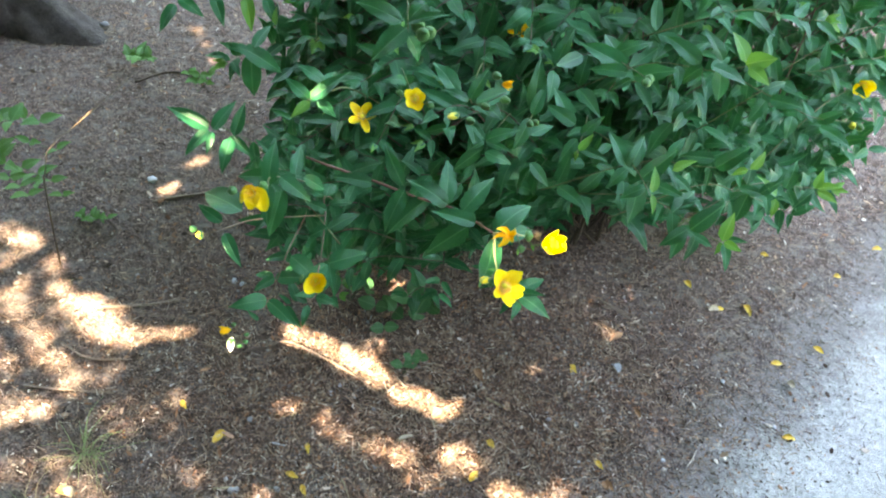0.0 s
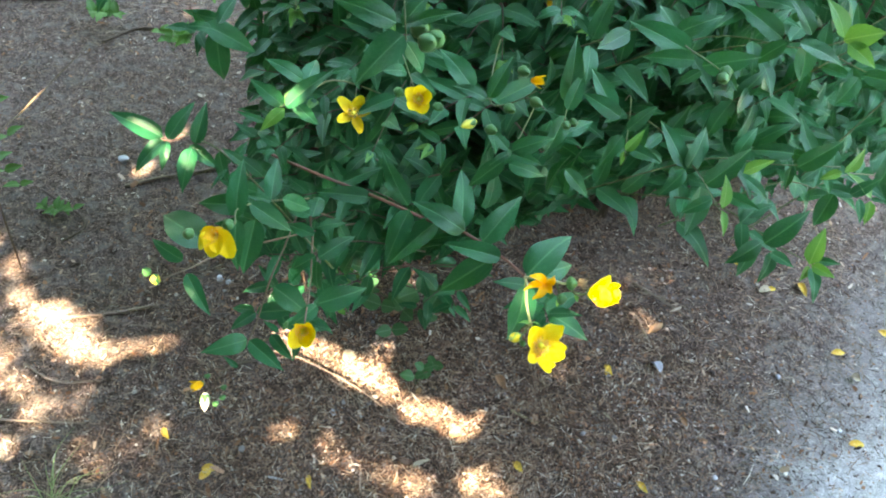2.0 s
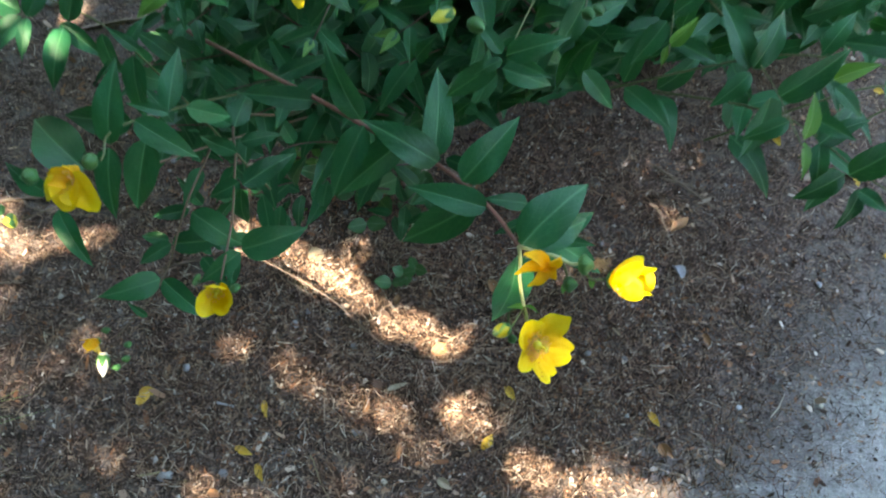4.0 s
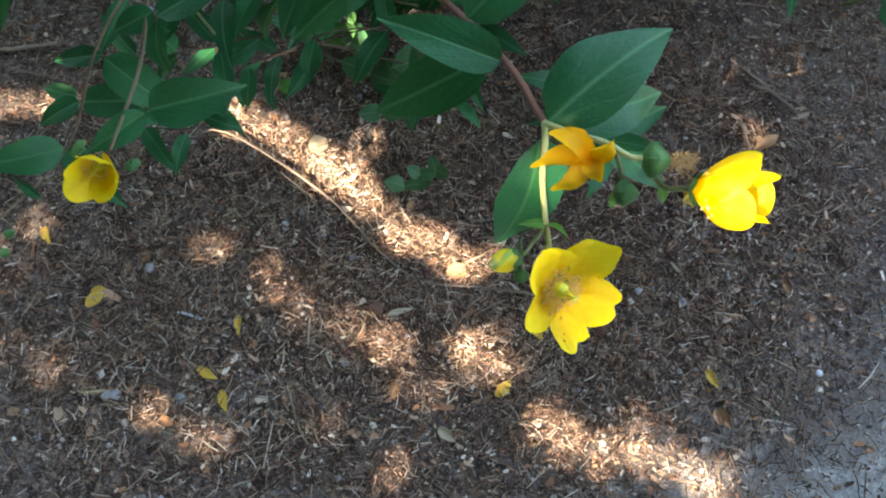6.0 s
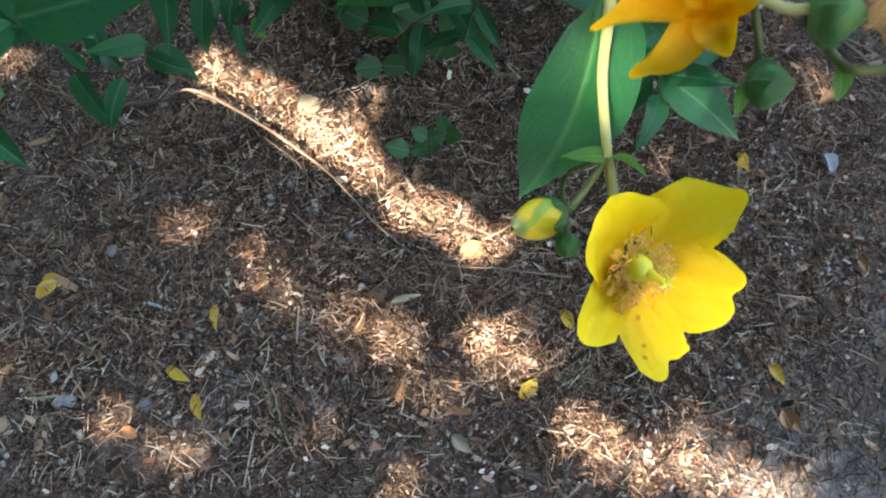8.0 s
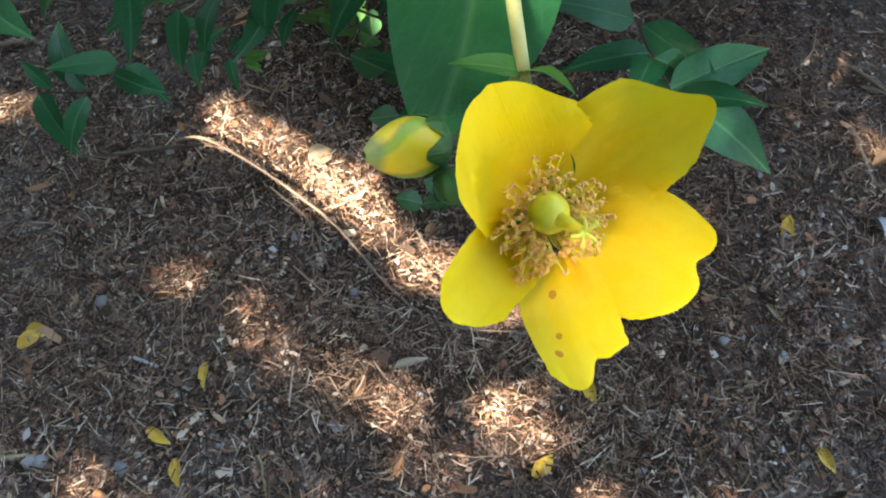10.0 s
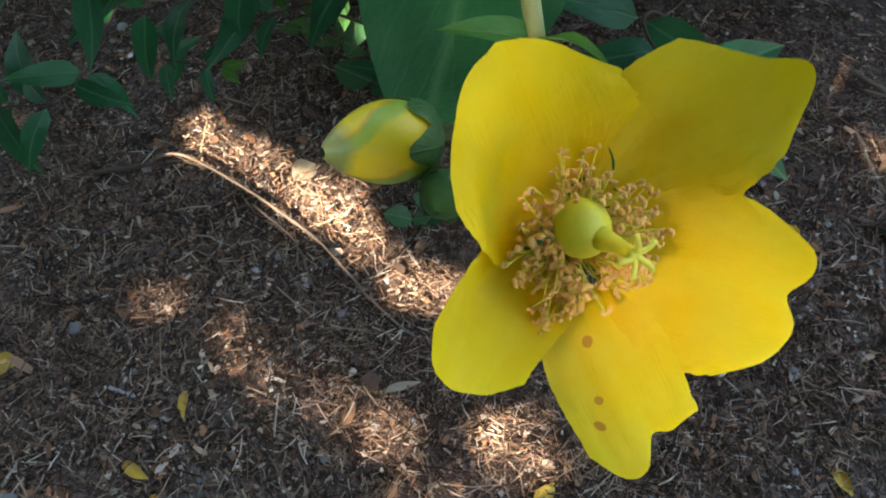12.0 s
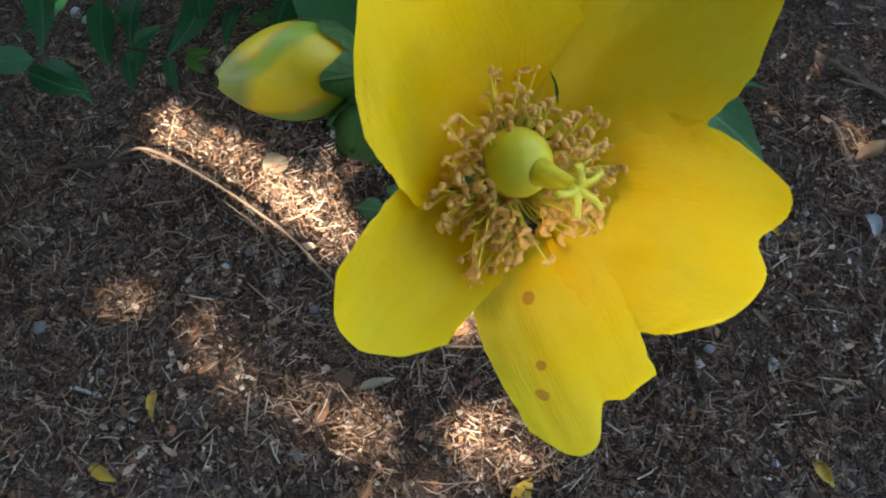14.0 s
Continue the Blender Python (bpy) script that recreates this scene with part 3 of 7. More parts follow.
def scatter(name, count, mat, label, category, maker, keep, seed, area=(-1.5, 2.0, 0.35, 3.0), focus=0.5):
    """Loose bits strewn over the ground, thickest near the flowering side; one joined mesh."""
    r = random.Random(seed)
    verts, faces = [], []
    made = 0
    while made < count:
        if r.random() < focus:
            x, y = r.gauss(0.15, 0.38), r.gauss(1.15, 0.27)
        else:
            x, y = r.uniform(area[0], area[1]), r.uniform(area[2], area[3])
        if r.random() > keep(x, y):
            made += 1
            continue
        v, f = maker(r)
        o = len(verts)
        z = ground_height(x, y)
        verts += [(x + p[0], y + p[1], z + p[2]) for p in v]
        faces += [tuple(i + o for i in q) for q in f]
        made += 1
    return tagged(new(name, mesh_from(name, verts, faces, mat, None, False)), label, category, "", "stuff")


def needle(r, lo=0.007, hi=0.024, thick=0.00055, high=0.006):
    ln, w = r.uniform(lo, hi), thick * r.uniform(0.7, 1.7)
    a, tilt = r.uniform(0, math.pi * 2), r.gauss(0, 0.22)
    d = (math.cos(a) * math.cos(tilt), math.sin(a) * math.cos(tilt), math.sin(tilt))
    s = (-math.sin(a), math.cos(a))
    z0 = r.uniform(0.0005, high) + abs(math.sin(tilt)) * ln * 0.5
    bend = r.gauss(0, 0.05) * ln
    v = []
    for t, k, tw in ((-0.5, 0.0, 0.8), (0.0, 1.0, 1.0), (0.5, 0.0, 0.5)):
        cx, cy, cz = d[0] * ln * t + s[0] * bend * k, d[1] * ln * t + s[1] * bend * k, z0 + d[2] * ln * t
        v += [(cx + s[0] * w * tw, cy + s[1] * w * tw, cz), (cx - s[0] * w * tw, cy - s[1] * w * tw, cz), (cx, cy, cz + w * 1.3 * tw)]
    return v, [(0, 2, 5, 3), (2, 1, 4, 5), (3, 5, 8, 6), (5, 4, 7, 8)]


def flake(r, lo=0.0025, hi=0.008):
    ln, w, th = r.uniform(lo, hi) * (1.0 if r.random() < 0.93 else 1.8), r.uniform(0.10, 0.34), r.uniform(0.0004, 0.0011)
    a, tilt, roll = r.uniform(0, 6.28), r.gauss(0, 0.3), r.gauss(0, 0.35)
    m = Euler((roll, tilt, a)).to_matrix()
    z0 = 0.001 + (abs(math.sin(tilt)) + abs(math.sin(roll)) * w) * ln * 0.5 + r.uniform(0, 0.003)
    o = []
    for x, y in ((-0.5, -0.3), (0.1, -0.5), (0.5, -0.1), (0.35, 0.45), (-0.35, 0.4)):
        o.append((x * ln * r.uniform(0.8, 1.2), y * ln * w * 2 * r.uniform(0.7, 1.2)))
    v = [m @ Vector((x, y, k * th)) for k in (0, 1) for x, y in o]
    v = [(p.x, p.y, p.z + z0) for p in v]
    return v, [(5, 6, 7, 8, 9), *[(k, (k + 1) % 5, 5 + (k + 1) % 5, 5 + k) for k in range(5)]]


def grain(r, lo=0.0015, hi=0.006):
    s = r.uniform(lo, hi) * (1 if r.random() < 0.85 else 1.7)
    v = []
    for d in ((1, 0, 0), (0, 1, 0), (-1, 0, 0), (0, -1, 0), (0, 0, 0.75), (0, 0, -0.5)):
        v.append(tuple(c * s * r.uniform(0.55, 1.0) + (s * 0.3 if k == 2 else 0) for k, c in enumerate(d)))
    return v, [(0, 1, 4), (1, 2, 4), (2, 3, 4), (3, 0, 4), (1, 0, 5), (2, 1, 5), (3, 2, 5), (0, 3, 5)]


def patchy(x, y):
    return 0.55 + 0.9 * noise.noise(Vector((x * 6, y * 6, 3)))


scatter("needle_litter", 130000, NEEDLES, "brown dry needles and stalk bits on the earth", "litter", lambda r: needle(r, 0.006, 0.024, 0.00046, 0.006), lambda x, y: (1 - 0.93 * path_share(x, y)) * max(0.3, patchy(x, y)), 1)
scatter("long_needle_litter", 1700, NEEDLES, "long dry grass stems and twiglets on the earth", "litter", lambda r: needle(r, 0.018, 0.055, 0.0006, 0.007), lambda x, y: 1 - 0.9 * path_share(x, y), 2)
scatter("bark_litter", 26000, FLAKES, "crumbled red-brown bark flakes on the earth", "litter", lambda r: flake(r, 0.0022, 0.009), lambda x, y: (1 - 0.9 * path_share(x, y)) * max(0.4, 1.15 - patchy(x, y)), 3)
scatter("bark_crumbs", 38000, FLAKES, "fine red-brown crumbs between the needles", "litter", lambda r: flake(r, 0.0014, 0.0048), lambda x, y: 1 - 0.85 * path_share(x, y), 9)
scatter("grit", 12000, GRIT, "grey grit and small pale stones", "gravel", lambda r: grain(r, 0.0012, 0.0046), lambda x, y: 0.5 + 0.5 * path_share(x, y), 4)
scatter("leaf_litter", 4000, FLAKES, "broken grey-brown dry leaves on the earth", "litter", lambda r: flake(r, 0.007, 0.016), lambda x, y: 1 - 0.85 * path_share(x, y), 6, (-1.5, 1.6, 0.35, 3.2), 0.12)


# ---- the shrub ----
shrub = tagged(new("flowering_shrub"), "leafy green shrub with yellow five-petalled flowers, rooted in brown litter", "shrub")
shrub.location = (0, 0, 0)
BUDY = plain("bud_yellow", (0.42, 0.42, 0.05), (0.75, 0.62, 0.04), 150, 0.45)
WHITEB = plain("bud_faded", (0.62, 0.58, 0.42), (0.78, 0.74, 0.60), 150, 0.6)


def bud_petal_material():
    m, n, l, p = material("bud_petals")
    tc = n.new("ShaderNodeTexCoord")
    uv = n.new("ShaderNodeSeparateXYZ")
    l.new(tc.outputs["UV"], uv.inputs[0])
    geo = n.new("ShaderNodeNewGeometry")
    nz = noise_tex(n, l, geo.outputs["Position"], 260, 4)
    swirl = math_node(n, l, "FRACT", math_node(n, l, "ADD", math_node(n, l, "MULTIPLY", uv.outputs[0], 3.0), math_node(n, l, "ADD", math_node(n, l, "MULTIPLY", uv.outputs[1], 0.9), math_node(n, l, "MULTIPLY", nz.outputs[0], 0.25))))
    r = ramp(n, ((0.0, (0.74, 0.56, 0.02)), (0.58, (0.64, 0.54, 0.02)), (0.66, (0.30, 0.42, 0.05)), (0.86, (0.26, 0.40, 0.06)), (0.93, (0.60, 0.36, 0.03)), (1.0, (0.74, 0.56, 0.02))))
    l.new(swirl, r.inputs[0])
    tipf = ramp(n, ((0.80, (0, 0, 0)), (0.90, (1, 1, 1))))
    l.new(math_node(n, l, "ADD", uv.outputs[1], math_node(n, l, "MULTIPLY", math_node(n, l, "SUBTRACT", nz.outputs[0], 0.5), 0.1)), tipf.inputs[0])
    c = mix_colour(n, l, math_node(n, l, "MULTIPLY", tipf.outputs[0], 0.8), r.outputs[0], (0.10, 0.20, 0.10))
    l.new(c, p.inputs["Base Color"])
    p.inputs["Roughness"].default_value = 0.42
    bump(n, l, math_node(n, l, "ADD", swirl, nz.outputs[0]), p, 0.3, 0.0004)
    return m


BUD_PETALS = bud_petal_material()


def near_petal(base, mid, tip, inner, half, width, length, cup, curl, mat, ruffle, seed):
    v, f, uv = surface_data(petal_fn(base, mid, tip, inner, half, width, length, cup, curl, ruffle, 0.0, seed), 36, 28)
    child("petal", mesh_from("petal", v, f, mat, uv), bloom)


def stamen_clumps(parent, centre, axis, reach, clumps, each, seed):
    """Stamens in bundles round the ovary: unequal filaments, drooping, with curled paired pollen sacs."""
    r = random.Random(seed)
    axis, centre = Vector(axis).normalized(), Vector(centre)
    a = axis.orthogonal().normalized()
    b = axis.cross(a)
    fil, ant = [], []
    for c in range(clumps):
        mid, tall = 2 * math.pi * (c + r.uniform(-0.15, 0.15)) / clumps, r.uniform(0.9, 1.15)
        for k in range(each):
            w = mid + r.gauss(0, 0.36)
            out = math.cos(w) * a + math.sin(w) * b
            ln = reach * tall * r.uniform(0.62, 1.12)
            sp = r.uniform(0.5, 1.12)
            p0 = centre + out * reach * r.uniform(0.12, 0.24)
            p2 = centre + out * ln * sp + axis * ln * (1.05 - 0.62 * sp) * r.uniform(0.7, 1.15)
            p1 = (p0 + p2) / 2 + axis * ln * r.uniform(0.05, 0.24) + out.cross(axis) * ln * r.uniform(-0.2, 0.2)
            line = [p0.lerp(p1, t).lerp(p1.lerp(p2, t), t) for t in (0, 0.2, 0.4, 0.6, 0.8, 1)]
            fil.append(tube_data(line, [reach * 0.0165 * q for q in (1.2, 1.1, 1.0, 0.95, 0.85, 0.7)], 5))
            d = Vector((r.uniform(-1, 1), r.uniform(-1, 1), r.uniform(-1, 1))).normalized()
            e = d.orthogonal().normalized()
            size = 0.00074 * r.uniform(0.65, 1.4)
            for sgn in (-1, 1):
                hook = curve_points([p2 + sgn * e * size * 0.1, p2 + sgn * e * size * 0.75 + d * size * 0.5, p2 + sgn * e * size * r.uniform(0.5, 1.0) + d * size * r.uniform(0.8, 1.5)], 4)
                ant.append(tube_data(hook, [size * q for q in (0.20, 0.42, 0.40, 0.30, 0.10)], 5))
    tagged(child("filament_brush", mesh_from("filament_brush", *merge(fil), FILAMENT), parent), kind="stuff")
    tagged(child("pollen", mesh_from("pollen", *merge(ant), ANTHER), parent, None, "orange-brown pollen sacs"), kind="stuff")


def wide_pistil(parent, centre, r, end):
    """A round ovary that narrows into a leaning style with five spread, curled stigmas."""
    centre, end = Vector(centre), Vector(end)
    d = (end - centre).normalized()
    v, f = ball_data(centre - d * r, d, r, r * 2.0, 20, 22, lambda s: math.sqrt(max(0.0, 1 - (2 * s - 1) ** 2)) * (1.0 - 0.06 * s))
    n = 12
    line = curve_points([centre + d * r * 0.90, centre.lerp(end, 0.7), end], n)
    neck = tube_data(line, [r * (0.20 * (1 - k / n) ** 1.4 + 0.20) for k in range(n + 1)], 12)
    child("ovary", mesh_from("ovary", *merge([(v, f), neck]), OVARY), parent, None, "round yellow-green seed case with its neck")
    sets = []
    a = d.orthogonal().normalized()
    b = d.cross(a)
    for k in range(5):
        w = 2 * math.pi * k / 5 + 0.5
        out = math.cos(w) * a + math.sin(w) * b
        q = r * (0.62 + 0.25 * (k % 2))
        arm = curve_points([end - d * r * 0.1, end + d * q * 0.35 + out * q * 0.55, end + d * q * (0.15 + 0.2 * (k % 3)) + out * q * 1.15], 6)
        sets.append(tube_data(arm, [r * c for c in (0.17, 0.13, 0.11, 0.095, 0.09, 0.10, 0.115)], 7))
    child("style", mesh_from("style", *merge(sets), STIGMA), parent, None, "five spread pale green stigmas")


def old_petal(parent, base, mid, tip, inner, half, twist, mat=PETAL_OLD):
    v, f, uv = surface_data(petal_fn(base, mid, tip, inner, half, (0.4, 0.8, 1.0, 0.9, 0.7), (0.8, 1.0, 1.0, 0.8), 0.6, 0.3, 0.10, twist, half * 1000), 14, 8)
    child("petal", mesh_from("petal", v, f, mat, uv), parent)


def near_bud(base, tip, r):
    root = tagged(new("bud"), "fat yellow-green bud about to open")
    root.parent = shrub
    base, tip = Vector(base), Vector(tip)
    ax = tip - base
    rings, sides = 22, 28
    v, f = ball_data(base, ax, r, ax.length, rings, sides, lambda s: math.sin(math.pi * (0.05 + 0.93 * s) ** 0.86) ** 0.72)
    uvs = [(i / sides, k / rings) for k in range(rings + 1) for i in range(sides)]
    child("body", mesh_from("body", v, f, BUD_PETALS, uvs), root, None, "furled yellow petals with green streaks")
    d = ax.normalized()
    a = d.orthogonal().normalized()
    b = d.cross(a)
    for k in range(6):
        w = 2 * math.pi * k / 6 + 0.3
        out = math.cos(w) * a + math.sin(w) * b
        fn = petal_fn(base + out * r * 0.25 - ax * 0.01, base + out * r * 1.10 + ax * 0.05, base + out * r * 1.06 + ax * (0.36 + 0.10 * (k % 2)), -out, r * 0.58, (0.55, 0.95, 1.0, 0.95, 0.72), (0.74, 0.95, 1.0, 0.95, 0.74), 0.34)
        sv, sf, suv = surface_data(fn, 12, 8)
        child("sepal", mesh_from("sepal", sv, sf, SEPAL, suv), root)


def seed_case(parent, base, tip, r):
    root = bud(parent, base, tip, r, SEPAL, "green seed case with dried brown stamens")
    base, tip = Vector(base), Vector(tip)
    d = (tip - base).normalized()
    rr = random.Random(3)
    sets = []
    for k in range(44):
        o = Vector((rr.uniform(-1, 1), rr.uniform(-1, 1), rr.uniform(-1, 1))) * r * 0.6
        sets.append(tube_data(curve_points([tip, tip + d * r * 0.35 + o * 0.5, tip + d * r * 0.7 + o], 4), [0.0004] * 5, 4))
        sets.append(ball_data(tip + d * r * 0.7 + o, o, 0.0007, 0.0018, 3, 5))
    child("dried_stamen_brush", mesh_from("dried_stamen_brush", *merge(sets), SPENT), root, None, "dried tan stamens")


wilted = tagged(new("flower"), "wilted orange flower with twisted petals")
wilted.parent = shrub

# main reddish stem that carries the nearest flowers
main_stem = tube("branch", [(0.36, 1.8, 0.05), (0.1, 1.62, 0.2), (-0.17, 1.36, 0.45), (-0.195, 1.205, 0.572), (-0.118, 1.134, 0.602), (-0.031, 1.067, 0.632), (0.035, 1.015, 0.652), (0.08, 0.976, 0.674), (0.123, 0.928, 0.689), (0.143, 0.8775, 0.7158)], 0.0026, 0.0017, STEM_RED, shrub, 60, 8, "reddish woody stem")
leaf(main_stem, (0.122, 0.928, 0.688), (0.058, 0.937, 0.692), near=True)
leaf(main_stem, (0.101, 0.952, 0.686), (0.141, 0.998, 0.718), near=True, wide=1.1)
leaf(main_stem, (0.081, 0.976, 0.676), (0.017, 0.992, 0.700), near=True)
leaf(main_stem, (0.078, 0.985, 0.670), (0.073, 1.066, 0.691), near=True, wide=0.85)
leaf(main_stem, (0.014, 1.019, 0.667), (-0.022, 1.062, 0.711), near=True, wide=0.8)
leaf(main_stem, (-0.034, 1.069, 0.627), (-0.101, 1.062, 0.634), near=True, wide=0.9)
leaf(main_stem, (-0.074, 1.104, 0.615), (-0.024, 1.127, 0.628), near=True, wide=0.85)
leaf(main_stem, (0.016, 1.019, 0.660), (-0.006, 0.981, 0.604), near=True)
leaf(main_stem, (0.051, 1.011, 0.655), (-0.003, 0.990, 0.594), near=True)
leaf(main_stem, (0.114, 0.943, 0.670), (0.059, 0.938, 0.612), near=True)
leaf(main_stem, (0.148, 0.890, 0.700), (0.200, 0.928, 0.687), near=True)
leaf(main_stem, (0.145, 0.879, 0.716), (0.1923, 0.9306, 0.7282), face=(-0.35, -0.5, 0.8), near=True, wide=1.2)
leaf(main_stem, (0.143, 0.872, 0.712), (0.135, 0.858, 0.634), face=(0.40, -0.50, 0.7), near=True, wide=1.12)
# cluster of flowers at the end of the main stem
flower_stalk = tube("branch", [(0.143, 0.8775, 0.7158), (0.145, 0.869, 0.712), (0.148, 0.864, 0.692), (0.1546, 0.8534, 0.6721)], 0.0015, 0.0014, STEM_PALE, shrub, 12, 8, "pale straight flower stalk")
pedicel = tube("branch", [(0.1546, 0.8534, 0.6721), (0.157, 0.846, 0.6697), (0.1601, 0.828, 0.6714)], 0.0014, 0.0017, STEM_GREEN, shrub, 8, 8)
bud_stalk = tube("branch", [(0.1546, 0.8534, 0.6721), (0.1507, 0.8448, 0.6708), (0.1468, 0.8369, 0.6712), (0.1439, 0.8341, 0.6717)], 0.001, 0.0011, STEM_GREEN, shrub, 8, 8)
leaf(flower_stalk, (0.1546, 0.8534, 0.6721), (0.1413, 0.8476, 0.6772), face=(0.2, -0.2, 0.9), near=True, kind="young", wide=0.8)
leaf(flower_stalk, (0.1546, 0.8534, 0.6721), (0.1649, 0.8452, 0.6777), face=(0.2, 0.3, 0.9), near=True, kind="young", wide=0.8)
leaf(bud_stalk, (0.1472, 0.8372, 0.6714), (0.1454, 0.8349, 0.6737), kind="young")
second_stalk = tube("branch", [(0.143, 0.8775, 0.7158), (0.155, 0.866, 0.728), (0.166, 0.859, 0.736), (0.176, 0.853, 0.738), (0.182, 0.854, 0.738)], 0.0014, 0.0012, STEM_PALE, shrub, 12, 8)
side_stalk = tube("branch", [(0.17, 0.856, 0.737), (0.176, 0.852, 0.725), (0.175, 0.85, 0.72)], 0.001, 0.001, STEM_GREEN, shrub, 6, 6)
right_stalk = tube("branch", [(0.181, 0.854, 0.738), (0.189, 0.851, 0.73), (0.193, 0.847, 0.73), (0.202, 0.848, 0.731)], 0.0011, 0.0012, STEM_GREEN, shrub, 8, 6)
leaf(right_stalk, (0.191, 0.848, 0.73), (0.195, 0.846, 0.72), kind="young")
leaf(side_stalk, (0.174, 0.847, 0.72), (0.176, 0.845, 0.71), kind="young")
# the nearest flower: five broad, partly notched petals
OVARY_AT, OVARY_R, STYLE_END = (0.1640, 0.8191, 0.6782), 0.0036, (0.1697, 0.8145, 0.6819)
bloom = tagged(new("flower"), "wide open yellow flower with notched petals")
bloom.parent = shrub
near_petal((0.1615, 0.8275, 0.6735), (0.1545, 0.8262, 0.6825), (0.1524, 0.8235, 0.6990), (0.5994, -0.6635, 0.4098), 0.0124, (0.28, 0.72, 0.98, 1.0, 0.98, 0.95), (0.62, 0.86, 0.99, 1.0, 0.96, 0.84, 0.66), 0.44, 0.1, PETAL, 0.05, 1)
near_petal((0.1658, 0.8278, 0.6735), (0.174, 0.8358, 0.6791), (0.1833, 0.8384, 0.6896), (-0.0978, -0.7651, 0.6063), 0.01, (0.3, 0.72, 1.0, 1.02, 1.0, 0.92), (0.72, 0.8, 0.87, 0.95, 1.07, 1.05, 0.93, 0.8), 0.22, 0.12, PETAL, 0.05, 2)
near_petal((0.1682, 0.8217, 0.6695), (0.181, 0.82, 0.67), (0.1904, 0.817, 0.6717), (-0.1194, -0.4478, 0.8589), 0.0112, (0.3, 0.78, 1.02, 1.04, 1.0, 0.94), (0.7, 0.98, 1.02, 0.93, 1.02, 1.0, 0.9, 0.68), 0.12, 0.05, PETAL, 0.05, 3)
near_petal((0.1653, 0.8173, 0.6672), (0.1708, 0.8081, 0.6651), (0.1774, 0.7972, 0.6654), (0.0477, -0.2805, 0.9402), 0.0076, (0.42, 0.85, 1.0, 1.02, 0.98, 0.92), (0.82, 0.84, 0.86, 0.84, 0.97, 1.0, 0.95, 0.84), 0.08, 0.0, PETAL_SPOT, 0.05, 4)
near_petal((0.1606, 0.8193, 0.669), (0.1557, 0.8106, 0.6731), (0.153, 0.7977, 0.6762), (0.3546, -0.274, 0.8495), 0.0066, (0.35, 0.8, 1.0, 1.0, 0.95, 0.9), (0.85, 0.95, 1.0, 1.02, 1.0, 0.9), 0.46, -0.05, PETAL, 0.05, 5)
stamen_clumps(bloom, (0.1633, 0.8207, 0.6731), (0.4096, -0.5189, 0.7423), 0.0092, 5, 50, 3)
wide_pistil(bloom, OVARY_AT, OVARY_R, STYLE_END)
sepals(bloom, (0.1608, 0.8267, 0.6711), (0.4096, -0.5189, 0.7423), 0.011, 5, 0.8, 0.5, 0.8)
# bud beside the nearest flower
near_bud((0.1439, 0.8343, 0.6718), (0.1317, 0.8244, 0.6772), 0.0054)
bud(shrub, (0.147, 0.828, 0.67), (0.1466, 0.8216, 0.6725), 0.0033, SEPAL, "small closed green bud")
small_bud_stalk = tube("branch", [(0.1546, 0.8534, 0.6721), (0.1461, 0.8567, 0.6516), (0.147, 0.828, 0.67)], 0.0009, 0.0009, STEM_GREEN, shrub, 8, 6)
# wilted flower, seed case and the flower that looks away
old_petal(wilted, (0.161, 0.85, 0.737), (0.1519, 0.8492, 0.7467), (0.1428, 0.8538, 0.7456), (-0.0001, -0.4437, 0.8962), 0.0055, 0.6)
old_petal(wilted, (0.161, 0.85, 0.737), (0.1494, 0.8438, 0.7417), (0.1378, 0.8429, 0.7357), (-0.0001, -0.4437, 0.8962), 0.005, 0.9)
old_petal(wilted, (0.161, 0.85, 0.737), (0.1551, 0.8406, 0.7379), (0.1492, 0.8365, 0.7281), (-0.0001, -0.4437, 0.8962), 0.0048, -0.8)
old_petal(wilted, (0.161, 0.85, 0.737), (0.1629, 0.8426, 0.7411), (0.1648, 0.8405, 0.7345), (-0.0001, -0.4437, 0.8962), 0.0045, 0.7)
old_petal(wilted, (0.161, 0.85, 0.737), (0.1644, 0.848, 0.7483), (0.1678, 0.8514, 0.7488), (-0.0001, -0.4437, 0.8962), 0.0045, 1.2)
sepals(wilted, (0.161, 0.85, 0.737), (-0.0001, -0.4437, 0.8962), 0.007)
seed_case(shrub, (0.181, 0.853, 0.738), (0.192, 0.8528, 0.7401), 0.0068)
bud(shrub, (0.175, 0.847, 0.72), (0.1842, 0.8456, 0.7238), 0.0052, SEPAL, "plump closed green bud")
flower(shrub, (0.204, 0.848, 0.731), (0.0203, -0.0051, 0.0109), 0.031, 0.32, 21, PETAL, "half-closed yellow flower in the sun", 5, 0.6, 1.0, 30, 14)
# other flowers
flower(shrub, (0.016, 1.066, 0.787), (-0.1, -0.75, 0.55), 0.021, 0.62, 31, PETAL, "open yellow flower in the foliage", 5, 0, 1, 40)
flower(shrub, (-0.067, 1.157, 0.687), (0.1, -0.6, 0.6), 0.026, 0.85, 32, PETAL, "yellow flower with narrow parted petals", 5, 0.4, 0.72, 40)
loose = tagged(new("flower"), "golden yellow flower with loose, folded petals")
loose.parent = shrub
old_petal(loose, (-0.1786, 0.8903, 0.7201), (-0.1647, 0.8802, 0.7249), (-0.1614, 0.8731, 0.7057), (-0.05, -0.62, 0.78), 0.0130, 0.1, PETAL)
old_petal(loose, (-0.1786, 0.8903, 0.7201), (-0.1765, 0.8755, 0.7225), (-0.1799, 0.8684, 0.7106), (-0.05, -0.62, 0.78), 0.0105, -0.15, PETAL)
